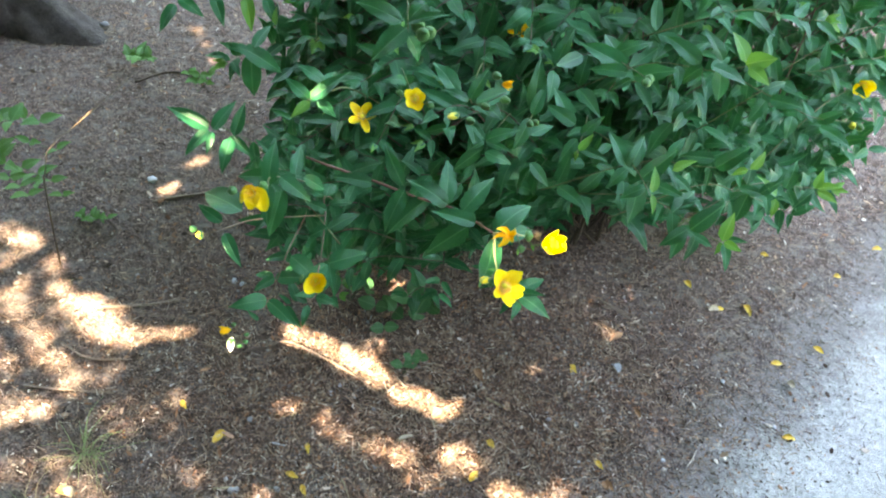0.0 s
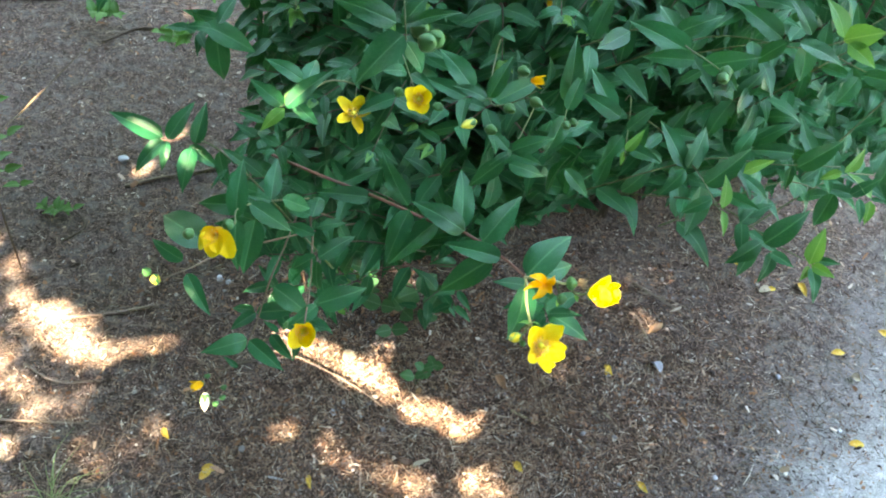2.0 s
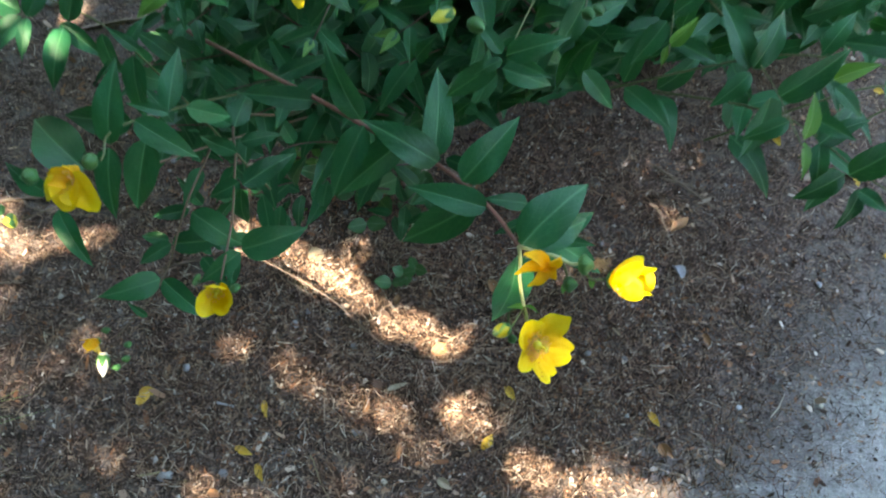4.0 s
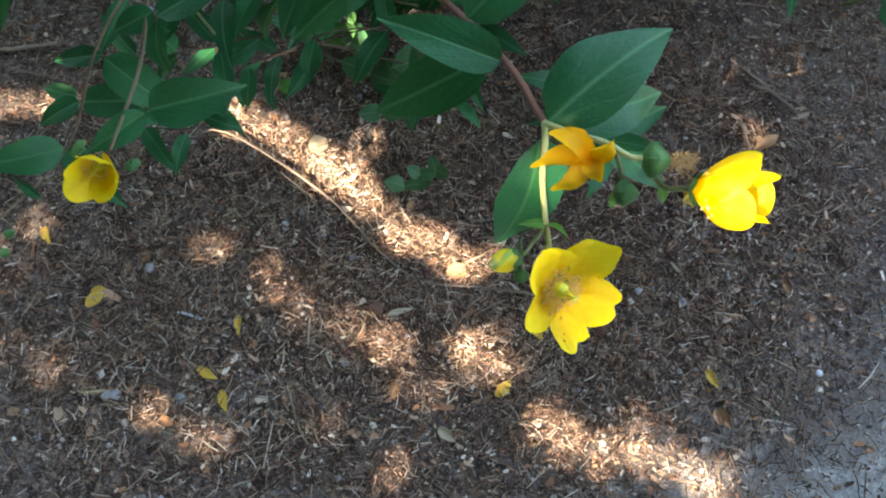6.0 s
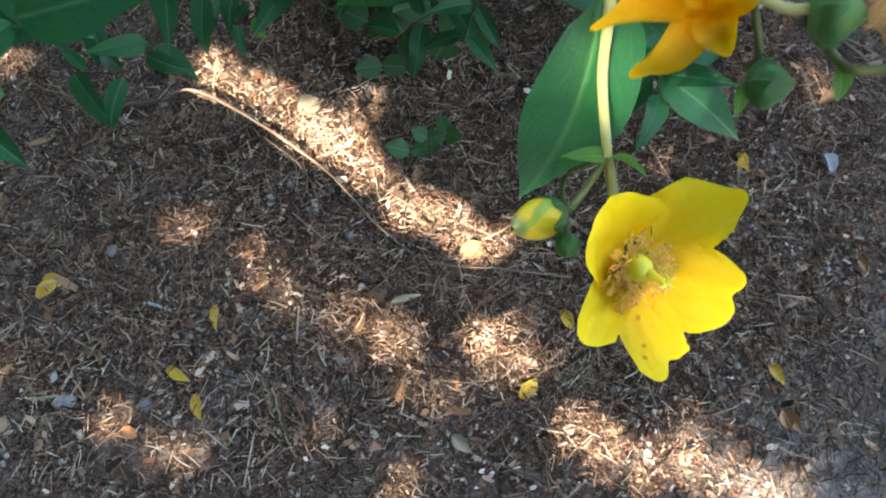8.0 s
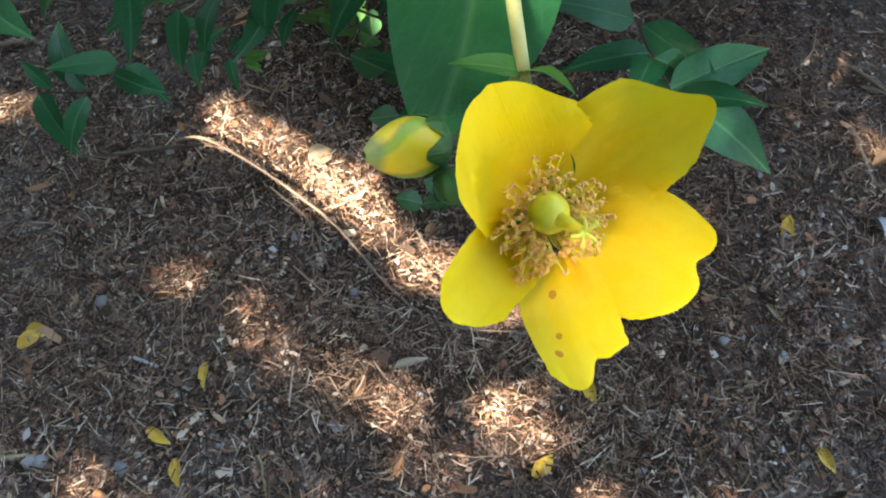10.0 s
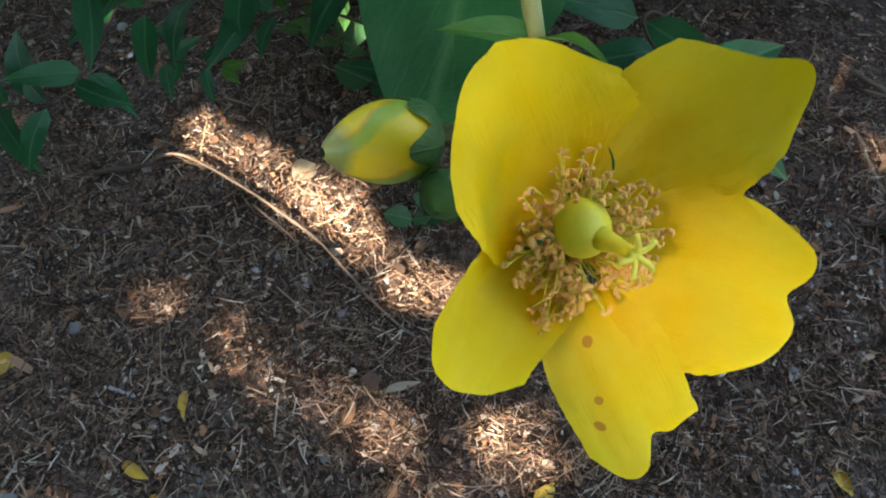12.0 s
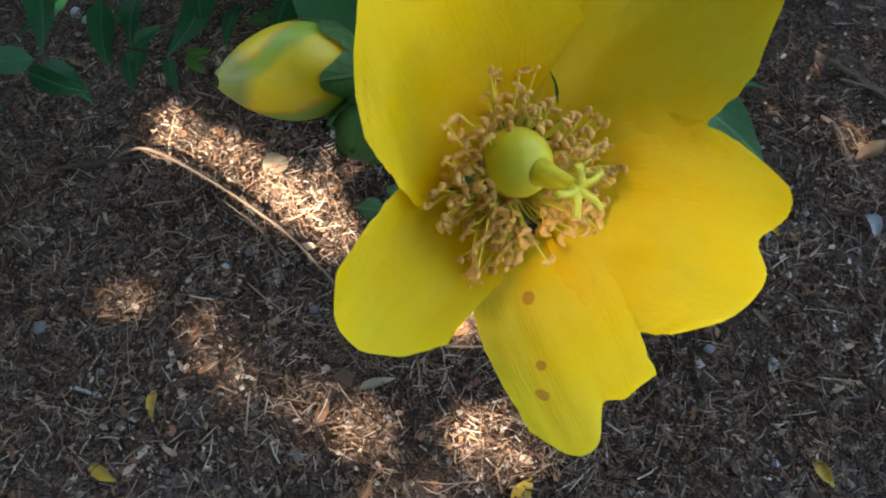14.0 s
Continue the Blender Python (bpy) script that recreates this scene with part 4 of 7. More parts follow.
old_petal(loose, (-0.1786, 0.8903, 0.7201), (-0.1846, 0.8763, 0.7267), (-0.1942, 0.8747, 0.7169), (-0.05, -0.62, 0.78), 0.0085, 0.4, PETAL)
old_petal(loose, (-0.1786, 0.8903, 0.7201), (-0.1836, 0.8841, 0.7315), (-0.1946, 0.8852, 0.7240), (-0.05, -0.62, 0.78), 0.0075, 0.3, PETAL_OLD)
old_petal(loose, (-0.1786, 0.8903, 0.7201), (-0.1764, 0.8918, 0.7291), (-0.1830, 0.9027, 0.7216), (-0.05, -0.62, 0.78), 0.0060, 0.9, PETAL_OLD)
stamens(loose, (-0.1786, 0.8903, 0.7201), (-0.3, -0.6, 0.6), 0.009, 40, 33, 0.8, 3, 0.8, 0.0009)
sepals(loose, (-0.1802, 0.8963, 0.7159), (0, -0.3, 0.9), 0.008)
flower(shrub, (-0.093, 0.894, 0.575), (0.06, -0.88, 0.4), 0.026, 0.42, 34, PETAL, "bell-shaped yellow flower that nods", 5, 0, 1, 40)
flower(shrub, (0.763, 1.346, 0.76), (-0.1, -0.9, 0.1), 0.024, 0.5, 35, PETAL, "yellow flower at the end of a long shoot", 5, 0, 1, 40)
flower(shrub, (0.17, 1.323, 0.78), (-0.3, -0.5, 0.5), 0.024, 0.9, 36, PETAL_OLD, "wilting yellow flower deep in the foliage", 3, 0, 0.4, 0)
flower(shrub, (-0.22, 0.893, 0.45), (-0.6, -0.5, 0.1), 0.018, 0.3, 37, PETAL_OLD, "small faded yellow flower", 4, 0, 0.7, 12)
flower(shrub, (0.132, 1.041, 0.845), (0.9, -0.3, 0.2), 0.016, 0.25, 38, PETAL_OLD, "withering orange flower", 4, 0, 0.6, 0)
# buds
bud(shrub, (0.078, 1.009, 0.808), (0.063, 0.995, 0.81), 0.0055, BUDY, "yellow-green bud")
bud(shrub, (0.119, 1.035, 0.86), (0.126, 1.013, 0.872), 0.0055, SEPAL, "green bud")
bud(shrub, (0.135, 1.018, 0.835), (0.142, 0.996, 0.847), 0.0055, SEPAL, "green bud")
bud(shrub, (0.111, 1.036, 0.81), (0.118, 1.016, 0.822), 0.0055, SEPAL, "green bud")
bud(shrub, (0.092, 1.009, 0.8), (0.1, 0.99, 0.812), 0.0055, SEPAL, "green bud")
bud(shrub, (-0.008, 1.068, 0.79), (-0.006, 1.066, 0.798), 0.006, SEPAL, "green bud")
bud(shrub, (0.037, 1.048, 0.79), (0.039, 1.047, 0.798), 0.006, SEPAL, "green bud")
bud(shrub, (0.013, 0.872, 1), (0.019, 0.86, 1.01), 0.0075, SEPAL, "green bud")
bud(shrub, (0.02, 0.854, 1), (0.026, 0.842, 1.01), 0.0075, SEPAL, "green bud")
bud(shrub, (0.026, 0.86, 1), (0.032, 0.848, 1.01), 0.0075, SEPAL, "green bud")
bud(shrub, (-0.205, 0.89, 0.72), (-0.206, 0.883, 0.728), 0.006, SEPAL, "green bud")
bud(shrub, (-0.168, 0.908, 0.72), (-0.17, 0.902, 0.728), 0.006, SEPAL, "green bud")
bud(shrub, (-0.259, 0.92, 0.61), (-0.269, 0.916, 0.61), 0.006, BUDY, "yellow-green bud")
bud(shrub, (-0.272, 0.926, 0.61), (-0.278, 0.923, 0.62), 0.005, SEPAL, "green bud")
bud(shrub, (0.182, 1.062, 0.775), (0.185, 1.049, 0.781), 0.005, SEPAL, "green bud")
bud(shrub, (0.19, 1.068, 0.775), (0.193, 1.055, 0.781), 0.005, SEPAL, "green bud")
bud(shrub, (0.312, 0.999, 0.9), (0.311, 0.982, 0.908), 0.006, SEPAL, "green bud")
bud(shrub, (0.317, 1.01, 0.9), (0.316, 0.993, 0.908), 0.006, SEPAL, "green bud")
bud(shrub, (-0.219, 0.907, 0.45), (-0.217, 0.902, 0.446), 0.004, SEPAL, "green bud")
bud(shrub, (-0.202, 0.874, 0.44), (-0.2, 0.869, 0.436), 0.004, SEPAL, "green bud")
bud(shrub, (-0.196, 0.884, 0.44), (-0.193, 0.879, 0.436), 0.004, SEPAL, "green bud")
bud(shrub, (-0.198, 0.899, 0.44), (-0.195, 0.894, 0.436), 0.004, SEPAL, "green bud")
bud(shrub, (-0.217, 0.885, 0.44), (-0.214, 0.864, 0.43), 0.006, WHITEB, "pale faded bud")
bud(shrub, (0.719, 1.265, 0.75), (0.719, 1.25, 0.755), 0.006, SEPAL, "green bud")
bud(shrub, (0.723, 1.22, 0.75), (0.723, 1.206, 0.755), 0.006, SEPAL, "green bud")
bud(shrub, (0.71, 1.222, 0.75), (0.713, 1.212, 0.755), 0.006, BUDY, "yellow bud")
bud(shrub, (-0.114, 0.908, 0.56), (-0.119, 0.91, 0.56), 0.0055, SEPAL, "green bud")
bud(shrub, (-0.083, 0.906, 0.56), (-0.081, 0.905, 0.555), 0.005, SEPAL, "green bud")
bud(shrub, (-0.344, 1.128, 0.66), (-0.344, 1.116, 0.666), 0.005, SEPAL, "green bud")
bud(shrub, (-0.34, 1.139, 0.66), (-0.341, 1.127, 0.666), 0.005, SEPAL, "green bud")
# left stems
low_stem = tube("branch", [(0.04, 1.60, 0.16), (-0.07, 1.22, 0.44), (-0.106, 1.075, 0.585), (-0.100, 1.02, 0.592), (-0.096, 0.97, 0.568), (-0.093, 0.906, 0.57)], 0.0017, 0.001, STEM_TAN, shrub, 30, 6)
leaf(low_stem, (-0.082, 0.941, 0.566), (-0.027, 0.967, 0.573), near=True, wide=1.3)
leaf(low_stem, (-0.083, 0.938, 0.566), (-0.116, 0.912, 0.549), near=True, wide=1.1)
leaf(low_stem, (-0.093, 1.000, 0.585), (-0.121, 0.993, 0.566), near=True, wide=1.3)
leaf(low_stem, (-0.090, 0.997, 0.585), (-0.048, 1.033, 0.593), near=True)
leaf(low_stem, (-0.096, 1.030, 0.605), (-0.062, 1.047, 0.601), near=True, wide=0.9)
leaf(low_stem, (-0.098, 1.022, 0.600), (-0.135, 1.036, 0.600), near=True)
leaf(low_stem, (-0.091, 0.996, 0.580), (-0.088, 0.990, 0.534), near=True)
leaf(low_stem, (-0.106, 1.045, 0.610), (-0.142, 1.058, 0.609), near=True)
leaf(low_stem, (-0.103, 1.042, 0.610), (-0.101, 1.093, 0.596), near=True)
hanging_stem = tube("branch", [(0.02, 1.62, 0.18), (-0.12, 1.28, 0.45), (-0.151, 1.05, 0.515), (-0.178, 0.972, 0.446), (-0.209, 0.901, 0.44)], 0.0017, 0.0009, STEM_TAN, shrub, 30, 6)
leaf(hanging_stem, (-0.181, 0.969, 0.446), (-0.235, 0.940, 0.448), near=True, wide=1.1)
leaf(hanging_stem, (-0.178, 0.968, 0.446), (-0.130, 0.943, 0.420), near=True, wide=1.1)
leaf(hanging_stem, (-0.173, 1.000, 0.465), (-0.122, 1.015, 0.460), near=True, wide=1.2)
leaf(hanging_stem, (-0.174, 1.000, 0.465), (-0.206, 0.985, 0.443), near=True, wide=1.1)
leaf(hanging_stem, (-0.177, 1.004, 0.465), (-0.208, 1.011, 0.456), near=True)
leaf(hanging_stem, (-0.185, 0.928, 0.440), (-0.205, 0.936, 0.451), near=True, wide=0.9)
leaf(hanging_stem, (-0.155, 1.020, 0.500), (-0.193, 1.016, 0.486), near=True)
leaf(hanging_stem, (-0.152, 1.018, 0.500), (-0.107, 1.015, 0.454), near=True, wide=1.2)
far_left_stem = tube("branch", [(0.1, 1.5, 0.2), (-0.06, 1.2, 0.45), (-0.186, 0.996, 0.59), (-0.227, 0.934, 0.617), (-0.255, 0.919, 0.612)], 0.0015, 0.0009, STEM_TAN, shrub, 24, 6)
leaf(far_left_stem, (-0.238, 0.945, 0.617), (-0.277, 0.964, 0.628), near=True)
leaf(far_left_stem, (-0.234, 0.940, 0.600), (-0.203, 0.907, 0.567), near=True, wide=0.9)
leaf(far_left_stem, (-0.215, 0.971, 0.620), (-0.292, 1.048, 0.582), near=True)
flower_left_stem = tube("branch", [(0.1, 1.5, 0.25), (-0.08, 1.2, 0.5), (-0.161, 0.973, 0.69), (-0.165, 0.913, 0.715)], 0.0014, 0.0009, STEM_GREEN, shrub, 20, 6)
leaf(flower_left_stem, (-0.169, 0.940, 0.700), (-0.168, 0.990, 0.741), near=True)
leaf(flower_left_stem, (-0.168, 0.937, 0.700), (-0.163, 0.902, 0.656), near=True, wide=1.1)
leaf(flower_left_stem, (-0.161, 0.974, 0.690), (-0.115, 0.972, 0.653), near=True)
leaf(flower_left_stem, (-0.144, 1.003, 0.670), (-0.145, 1.058, 0.687), near=True)
leaf(flower_left_stem, (-0.143, 1.001, 0.670), (-0.176, 0.998, 0.680), near=True, wide=0.8)
leaf(flower_left_stem, (-0.161, 0.972, 0.690), (-0.224, 0.988, 0.669), near=True)
leaf(flower_left_stem, (-0.134, 1.018, 0.660), (-0.106, 1.045, 0.621), near=True)
leaf(flower_left_stem, (-0.158, 0.980, 0.660), (-0.173, 0.957, 0.589), near=True)
leaf(flower_left_stem, (-0.224, 1.090, 0.660), (-0.220, 1.097, 0.603), near=True, wide=0.7)
upper_left_shoot = tube("branch", [(-0.078, 1.0457, 0.5136), (-0.2, 1.104, 0.62), (-0.267, 1.136, 0.64), (-0.339, 1.136, 0.66)], 0.0012, 0.0006, STEM_GREEN, shrub, 16, 6)
leaf(upper_left_shoot, (-0.284, 1.086, 0.675), (-0.256, 1.123, 0.708), near=True)
leaf(upper_left_shoot, (-0.293, 1.095, 0.670), (-0.361, 1.113, 0.687), near=True, wide=0.95)
leaf(upper_left_shoot, (-0.291, 1.090, 0.670), (-0.323, 1.063, 0.636), near=True)
leaf(upper_left_shoot, (-0.286, 1.089, 0.670), (-0.290, 1.063, 0.643), near=True, wide=0.8)
leaf(upper_left_shoot, (-0.258, 1.092, 0.660), (-0.265, 1.052, 0.620), near=True)
leaf(upper_left_shoot, (-0.256, 1.100, 0.660), (-0.246, 1.136, 0.699), near=True)
leaf(upper_left_shoot, (-0.262, 1.096, 0.660), (-0.224, 1.085, 0.634), near=True)
leaf(upper_left_shoot, (-0.214, 1.081, 0.640), (-0.232, 1.060, 0.623), near=True, wide=0.5)
leaf(upper_left_shoot, (-0.197, 1.094, 0.640), (-0.224, 1.101, 0.657), near=True, wide=0.9)
leaf(upper_left_shoot, (-0.208, 1.105, 0.620), (-0.201, 1.081, 0.558), near=True, wide=0.95)
leaf(upper_left_shoot, (-0.211, 1.104, 0.630), (-0.196, 1.126, 0.651), near=True)
left_shoot_a = tube("branch", [(-0.0297, 1.3541, 0.3648), (-0.104, 1.255, 0.5), (-0.161, 1.179, 0.55), (-0.224, 1.12, 0.585)], 0.0012, 0.0006, STEM_DARK, shrub, 16, 6)
leaf_pairs(left_shoot_a, [(-0.0297, 1.3541, 0.3648), (-0.104, 1.255, 0.5), (-0.161, 1.179, 0.55), (-0.224, 1.12, 0.585)], 0.25, 0.97, 6, 0.065, seed=40, tip_tuft=False)
left_shoot_b = tube("branch", [(0.023, 1.269, 0.384), (-0.069, 1.174, 0.5), (-0.129, 1.112, 0.53), (-0.188, 1.074, 0.56)], 0.0012, 0.0006, STEM_DARK, shrub, 16, 6)
leaf_pairs(left_shoot_b, [(0.023, 1.269, 0.384), (-0.069, 1.174, 0.5), (-0.129, 1.112, 0.53), (-0.188, 1.074, 0.56)], 0.25, 0.97, 5, 0.065, seed=41, tip_tuft=False)
left_shoot_c = tube("branch", [(0.0423, 1.2458, 0.3536), (-0.056, 1.153, 0.46), (-0.11, 1.102, 0.48), (-0.169, 1.074, 0.5)], 0.0012, 0.0006, STEM_DARK, shrub, 16, 6)
leaf_pairs(left_shoot_c, [(0.0423, 1.2458, 0.3536), (-0.056, 1.153, 0.46), (-0.11, 1.102, 0.48), (-0.169, 1.074, 0.5)], 0.25, 0.97, 5, 0.065, seed=42, tip_tuft=False)
left_shoot_d = tube("branch", [(0.0326, 1.2324, 0.2784), (-0.062, 1.143, 0.4), (-0.117, 1.091, 0.43), (-0.169, 1.06, 0.44)], 0.0012, 0.0006, STEM_DARK, shrub, 16, 6)
leaf_pairs(left_shoot_d, [(0.0326, 1.2324, 0.2784), (-0.062, 1.143, 0.4), (-0.117, 1.091, 0.43), (-0.169, 1.06, 0.44)], 0.25, 0.97, 5, 0.065, seed=43, tip_tuft=False)
left_shoot_e = tube("branch", [(0.0715, 1.2614, 0.3796), (-0.027, 1.191, 0.52), (-0.083, 1.151, 0.56), (-0.127, 1.11, 0.58)], 0.0012, 0.0006, STEM_DARK, shrub, 16, 6)
leaf_pairs(left_shoot_e, [(0.0715, 1.2614, 0.3796), (-0.027, 1.191, 0.52), (-0.083, 1.151, 0.56), (-0.127, 1.11, 0.58)], 0.25, 0.97, 5, 0.065, seed=44, tip_tuft=False)
left_shoot_f = tube("branch", [(0.1013, 1.2646, 0.31), (-0.011, 1.181, 0.38), (-0.062, 1.143, 0.38), (-0.095, 1.116, 0.38)], 0.0012, 0.0006, STEM_DARK, shrub, 16, 6)
leaf_pairs(left_shoot_f, [(0.1013, 1.2646, 0.31), (-0.011, 1.181, 0.38), (-0.062, 1.143, 0.38), (-0.095, 1.116, 0.38)], 0.25, 0.97, 4, 0.065, seed=45, tip_tuft=False)
left_shoot_g = tube("branch", [(-0.0628, 1.4178, 0.3826), (-0.137, 1.32, 0.52), (-0.181, 1.262, 0.56), (-0.213, 1.212, 0.58)], 0.0012, 0.0006, STEM_DARK, shrub, 16, 6)
leaf_pairs(left_shoot_g, [(-0.0628, 1.4178, 0.3826), (-0.137, 1.32, 0.52), (-0.181, 1.262, 0.56), (-0.213, 1.212, 0.58)], 0.25, 0.97, 5, 0.065, seed=46, tip_tuft=False)
left_shoot_h = tube("branch", [(0.0636, 1.2767, 0.3939), (-0.034, 1.225, 0.55), (-0.068, 1.207, 0.58), (-0.106, 1.216, 0.6)], 0.0012, 0.0006, STEM_DARK, shrub, 16, 6)
leaf_pairs(left_shoot_h, [(0.0636, 1.2767, 0.3939), (-0.034, 1.225, 0.55), (-0.068, 1.207, 0.58), (-0.106, 1.216, 0.6)], 0.25, 0.97, 4, 0.065, seed=47, tip_tuft=False)
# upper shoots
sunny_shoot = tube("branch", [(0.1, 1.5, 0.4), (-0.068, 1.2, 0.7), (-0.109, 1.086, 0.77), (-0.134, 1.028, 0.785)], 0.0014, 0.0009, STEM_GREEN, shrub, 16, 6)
leaf(sunny_shoot, (-0.126, 1.024, 0.790), (-0.076, 1.049, 0.829), near=True, wide=0.8)
leaf(sunny_shoot, (-0.118, 1.089, 0.780), (-0.161, 1.095, 0.800), near=True)
leaf(sunny_shoot, (-0.131, 1.034, 0.785), (-0.168, 1.044, 0.809), near=True)
leaf(sunny_shoot, (-0.122, 1.048, 0.780), (-0.093, 1.045, 0.753), near=True)
leaf(sunny_shoot, (-0.128, 1.028, 0.785), (-0.152, 1.008, 0.767), kind="young")
leaf(sunny_shoot, (-0.128, 1.033, 0.785), (-0.115, 1.049, 0.803), kind="young")
leaf(sunny_shoot, (-0.168, 1.106, 0.700), (-0.203, 1.107, 0.712), near=True, wide=0.6)
leaf(sunny_shoot, (-0.155, 1.110, 0.700), (-0.148, 1.090, 0.674), near=True, wide=0.6)
leaf(sunny_shoot, (-0.119, 1.111, 0.750), (-0.114, 1.169, 0.754), near=True)
top_shoot = tube("branch", [(-0.02, 1.75, 0.80), (-0.04, 1.30, 1.03), (-0.012, 0.97, 1.06), (0.006, 0.840, 1.01)], 0.0012, 0.0006, STEM_GREEN, shrub, 16, 6)
leaf(top_shoot, (0.003, 0.850, 1.008), (-0.031, 0.822, 0.977), near=True, wide=1.3)
leaf(top_shoot, (-0.004, 0.871, 1.005), (-0.057, 0.875, 1.019), near=True, wide=0.95)
leaf(top_shoot, (0.001, 0.867, 1.005), (0.049, 0.875, 1.018), near=True, wide=0.6)
leaf(top_shoot, (0.001, 0.877, 1.000), (0.022, 0.898, 1.019), near=True, wide=1.1)
leaf(top_shoot, (0.005, 0.868, 0.990), (0.019, 0.879, 0.953), near=True, wide=0.9)
bud_shoot = tube("branch", [(0.14, 1.48, 0.62), (0.11, 1.24, 0.76), (0.093, 1.056, 0.805), (0.111, 1.035, 0.815), (0.139, 1.029, 0.84)], 0.0012, 0.0006, STEM_GREEN, shrub, 16, 6)
leaf(bud_shoot, (0.093, 1.057, 0.805), (0.115, 1.083, 0.845), near=True)
leaf(bud_shoot, (0.075, 1.077, 0.800), (0.033, 1.109, 0.827), near=True, wide=1.1)
leaf(bud_shoot, (0.091, 1.060, 0.800), (0.051, 1.068, 0.808), near=True, wide=0.9)
leaf(bud_shoot, (0.103, 1.072, 0.790), (0.154, 1.111, 0.799), near=True)
small_shoot = tube("branch", [(0.19, 1.46, 0.52), (0.165, 1.20, 0.70), (0.122, 1.004, 0.775)], 0.0012, 0.0006, STEM_GREEN, shrub, 16, 6)
leaf(small_shoot, (0.121, 1.005, 0.775), (0.166, 1.013, 0.793), near=True)
leaf(small_shoot, (0.121, 1.002, 0.775), (0.157, 0.992, 0.770), near=True, wide=0.9)
leaf(small_shoot, (0.118, 1.001, 0.775), (0.099, 0.993, 0.763), near=True)
leaf(small_shoot, (0.118, 1.007, 0.775), (0.095, 1.022, 0.790), near=True)
leaf(small_shoot, (0.117, 1.030, 0.740), (0.082, 1.026, 0.700), near=True)
leaf(small_shoot, (0.123, 1.026, 0.740), (0.165, 1.031, 0.722), near=True)
small_shoot_b = tube("branch", [(0.24, 1.48, 0.55), (0.21, 1.24, 0.72), (0.184, 1.076, 0.767)], 0.0012, 0.0006, STEM_GREEN, shrub, 16, 6)
leaf(small_shoot_b, (0.188, 1.110, 0.770), (0.190, 1.153, 0.835), near=True, wide=0.9)
leaf(small_shoot_b, (0.188, 1.096, 0.770), (0.204, 1.130, 0.803), near=True)
leaf(small_shoot_b, (0.186, 1.091, 0.765), (0.166, 1.063, 0.725), near=True, wide=1.1)
leaf(small_shoot_b, (0.197, 1.073, 0.700), (0.231, 1.065, 0.665), near=True)
leaf(small_shoot_b, (0.190, 1.086, 0.740), (0.226, 1.119, 0.740), near=True)
small_shoot_c = tube("branch", [(0.3267, 1.3915, 0.5774), (0.3, 1.258, 0.68), (0.264, 1.078, 0.724)], 0.0012, 0.0006, STEM_GREEN, shrub, 16, 6)
leaf(small_shoot_c, (0.272, 1.128, 0.725), (0.304, 1.142, 0.756), near=True)
leaf(small_shoot_c, (0.267, 1.123, 0.720), (0.243, 1.101, 0.685), near=True)
leaf(small_shoot_c, (0.272, 1.106, 0.715), (0.314, 1.089, 0.710), near=True)
leaf(small_shoot_c, (0.262, 1.139, 0.735), (0.213, 1.161, 0.750), near=True, wide=1.1)
leaf(small_shoot_c, (0.254, 1.149, 0.735), (0.226, 1.201, 0.759), near=True, wide=1.1)
leaf(small_shoot_c, (0.267, 1.095, 0.718), (0.287, 1.109, 0.743), kind="young")
leaf(small_shoot_c, (0.266, 1.095, 0.718), (0.264, 1.084, 0.704), kind="young")
flower_shoot = tube("branch", [(-0.0542, 1.42, 0.6114), (-0.028, 1.288, 0.72), (0.016, 1.066, 0.785)], 0.0012, 0.0006, STEM_GREEN, shrub, 16, 6)
leaf_pairs(flower_shoot, [(-0.0542, 1.42, 0.6114), (-0.028, 1.288, 0.72), (0.016, 1.066, 0.785)], 0.6, 0.85, 2, 0.065, seed=9, tip_tuft=False)
flower_shoot_b = tube("branch", [(-0.0832, 1.4581, 0.5338), (-0.076, 1.323, 0.64), (-0.067, 1.155, 0.685)], 0.0012, 0.0006, STEM_GREEN, shrub, 16, 6)
leaf_pairs(flower_shoot_b, [(-0.0832, 1.4581, 0.5338), (-0.076, 1.323, 0.64), (-0.067, 1.155, 0.685)], 0.6, 0.9, 2, 0.065, seed=10, tip_tuft=False)
# long shoots over the path side
right_shoot = tube("branch", [(0.2857, 1.3903, 0.5421), (0.32, 1.26, 0.65), (0.359, 1.112, 0.693), (0.365, 0.99, 0.727)], 0.0012, 0.0006, STEM_GREEN, shrub, 16, 6)
leaf_pairs(right_shoot, [(0.2857, 1.3903, 0.5421), (0.32, 1.26, 0.65), (0.359, 1.112, 0.693), (0.365, 0.99, 0.727)], 0.06, 0.5, 3, 0.07150000000000001, seed=12, tip_tuft=False)
leaf(right_shoot, (0.348, 1.098, 0.695), (0.320, 1.082, 0.664), near=True)
leaf(right_shoot, (0.350, 1.111, 0.690), (0.318, 1.161, 0.720), near=True, wide=1.1)
leaf(right_shoot, (0.353, 1.109, 0.690), (0.375, 1.155, 0.721), near=True)
leaf(right_shoot, (0.364, 1.063, 0.705), (0.409, 1.082, 0.752), near=True, wide=1.1)
leaf(right_shoot, (0.364, 1.028, 0.715), (0.331, 1.022, 0.693), near=True)
leaf(right_shoot, (0.382, 1.037, 0.715), (0.420, 1.017, 0.713), near=True)
leaf(right_shoot, (0.365, 1.077, 0.690), (0.369, 1.077, 0.603), near=True)
leaf(right_shoot, (0.367, 0.999, 0.727), (0.366, 1.024, 0.756), kind="young")
leaf(right_shoot, (0.366, 0.997, 0.727), (0.370, 0.975, 0.706), kind="young")
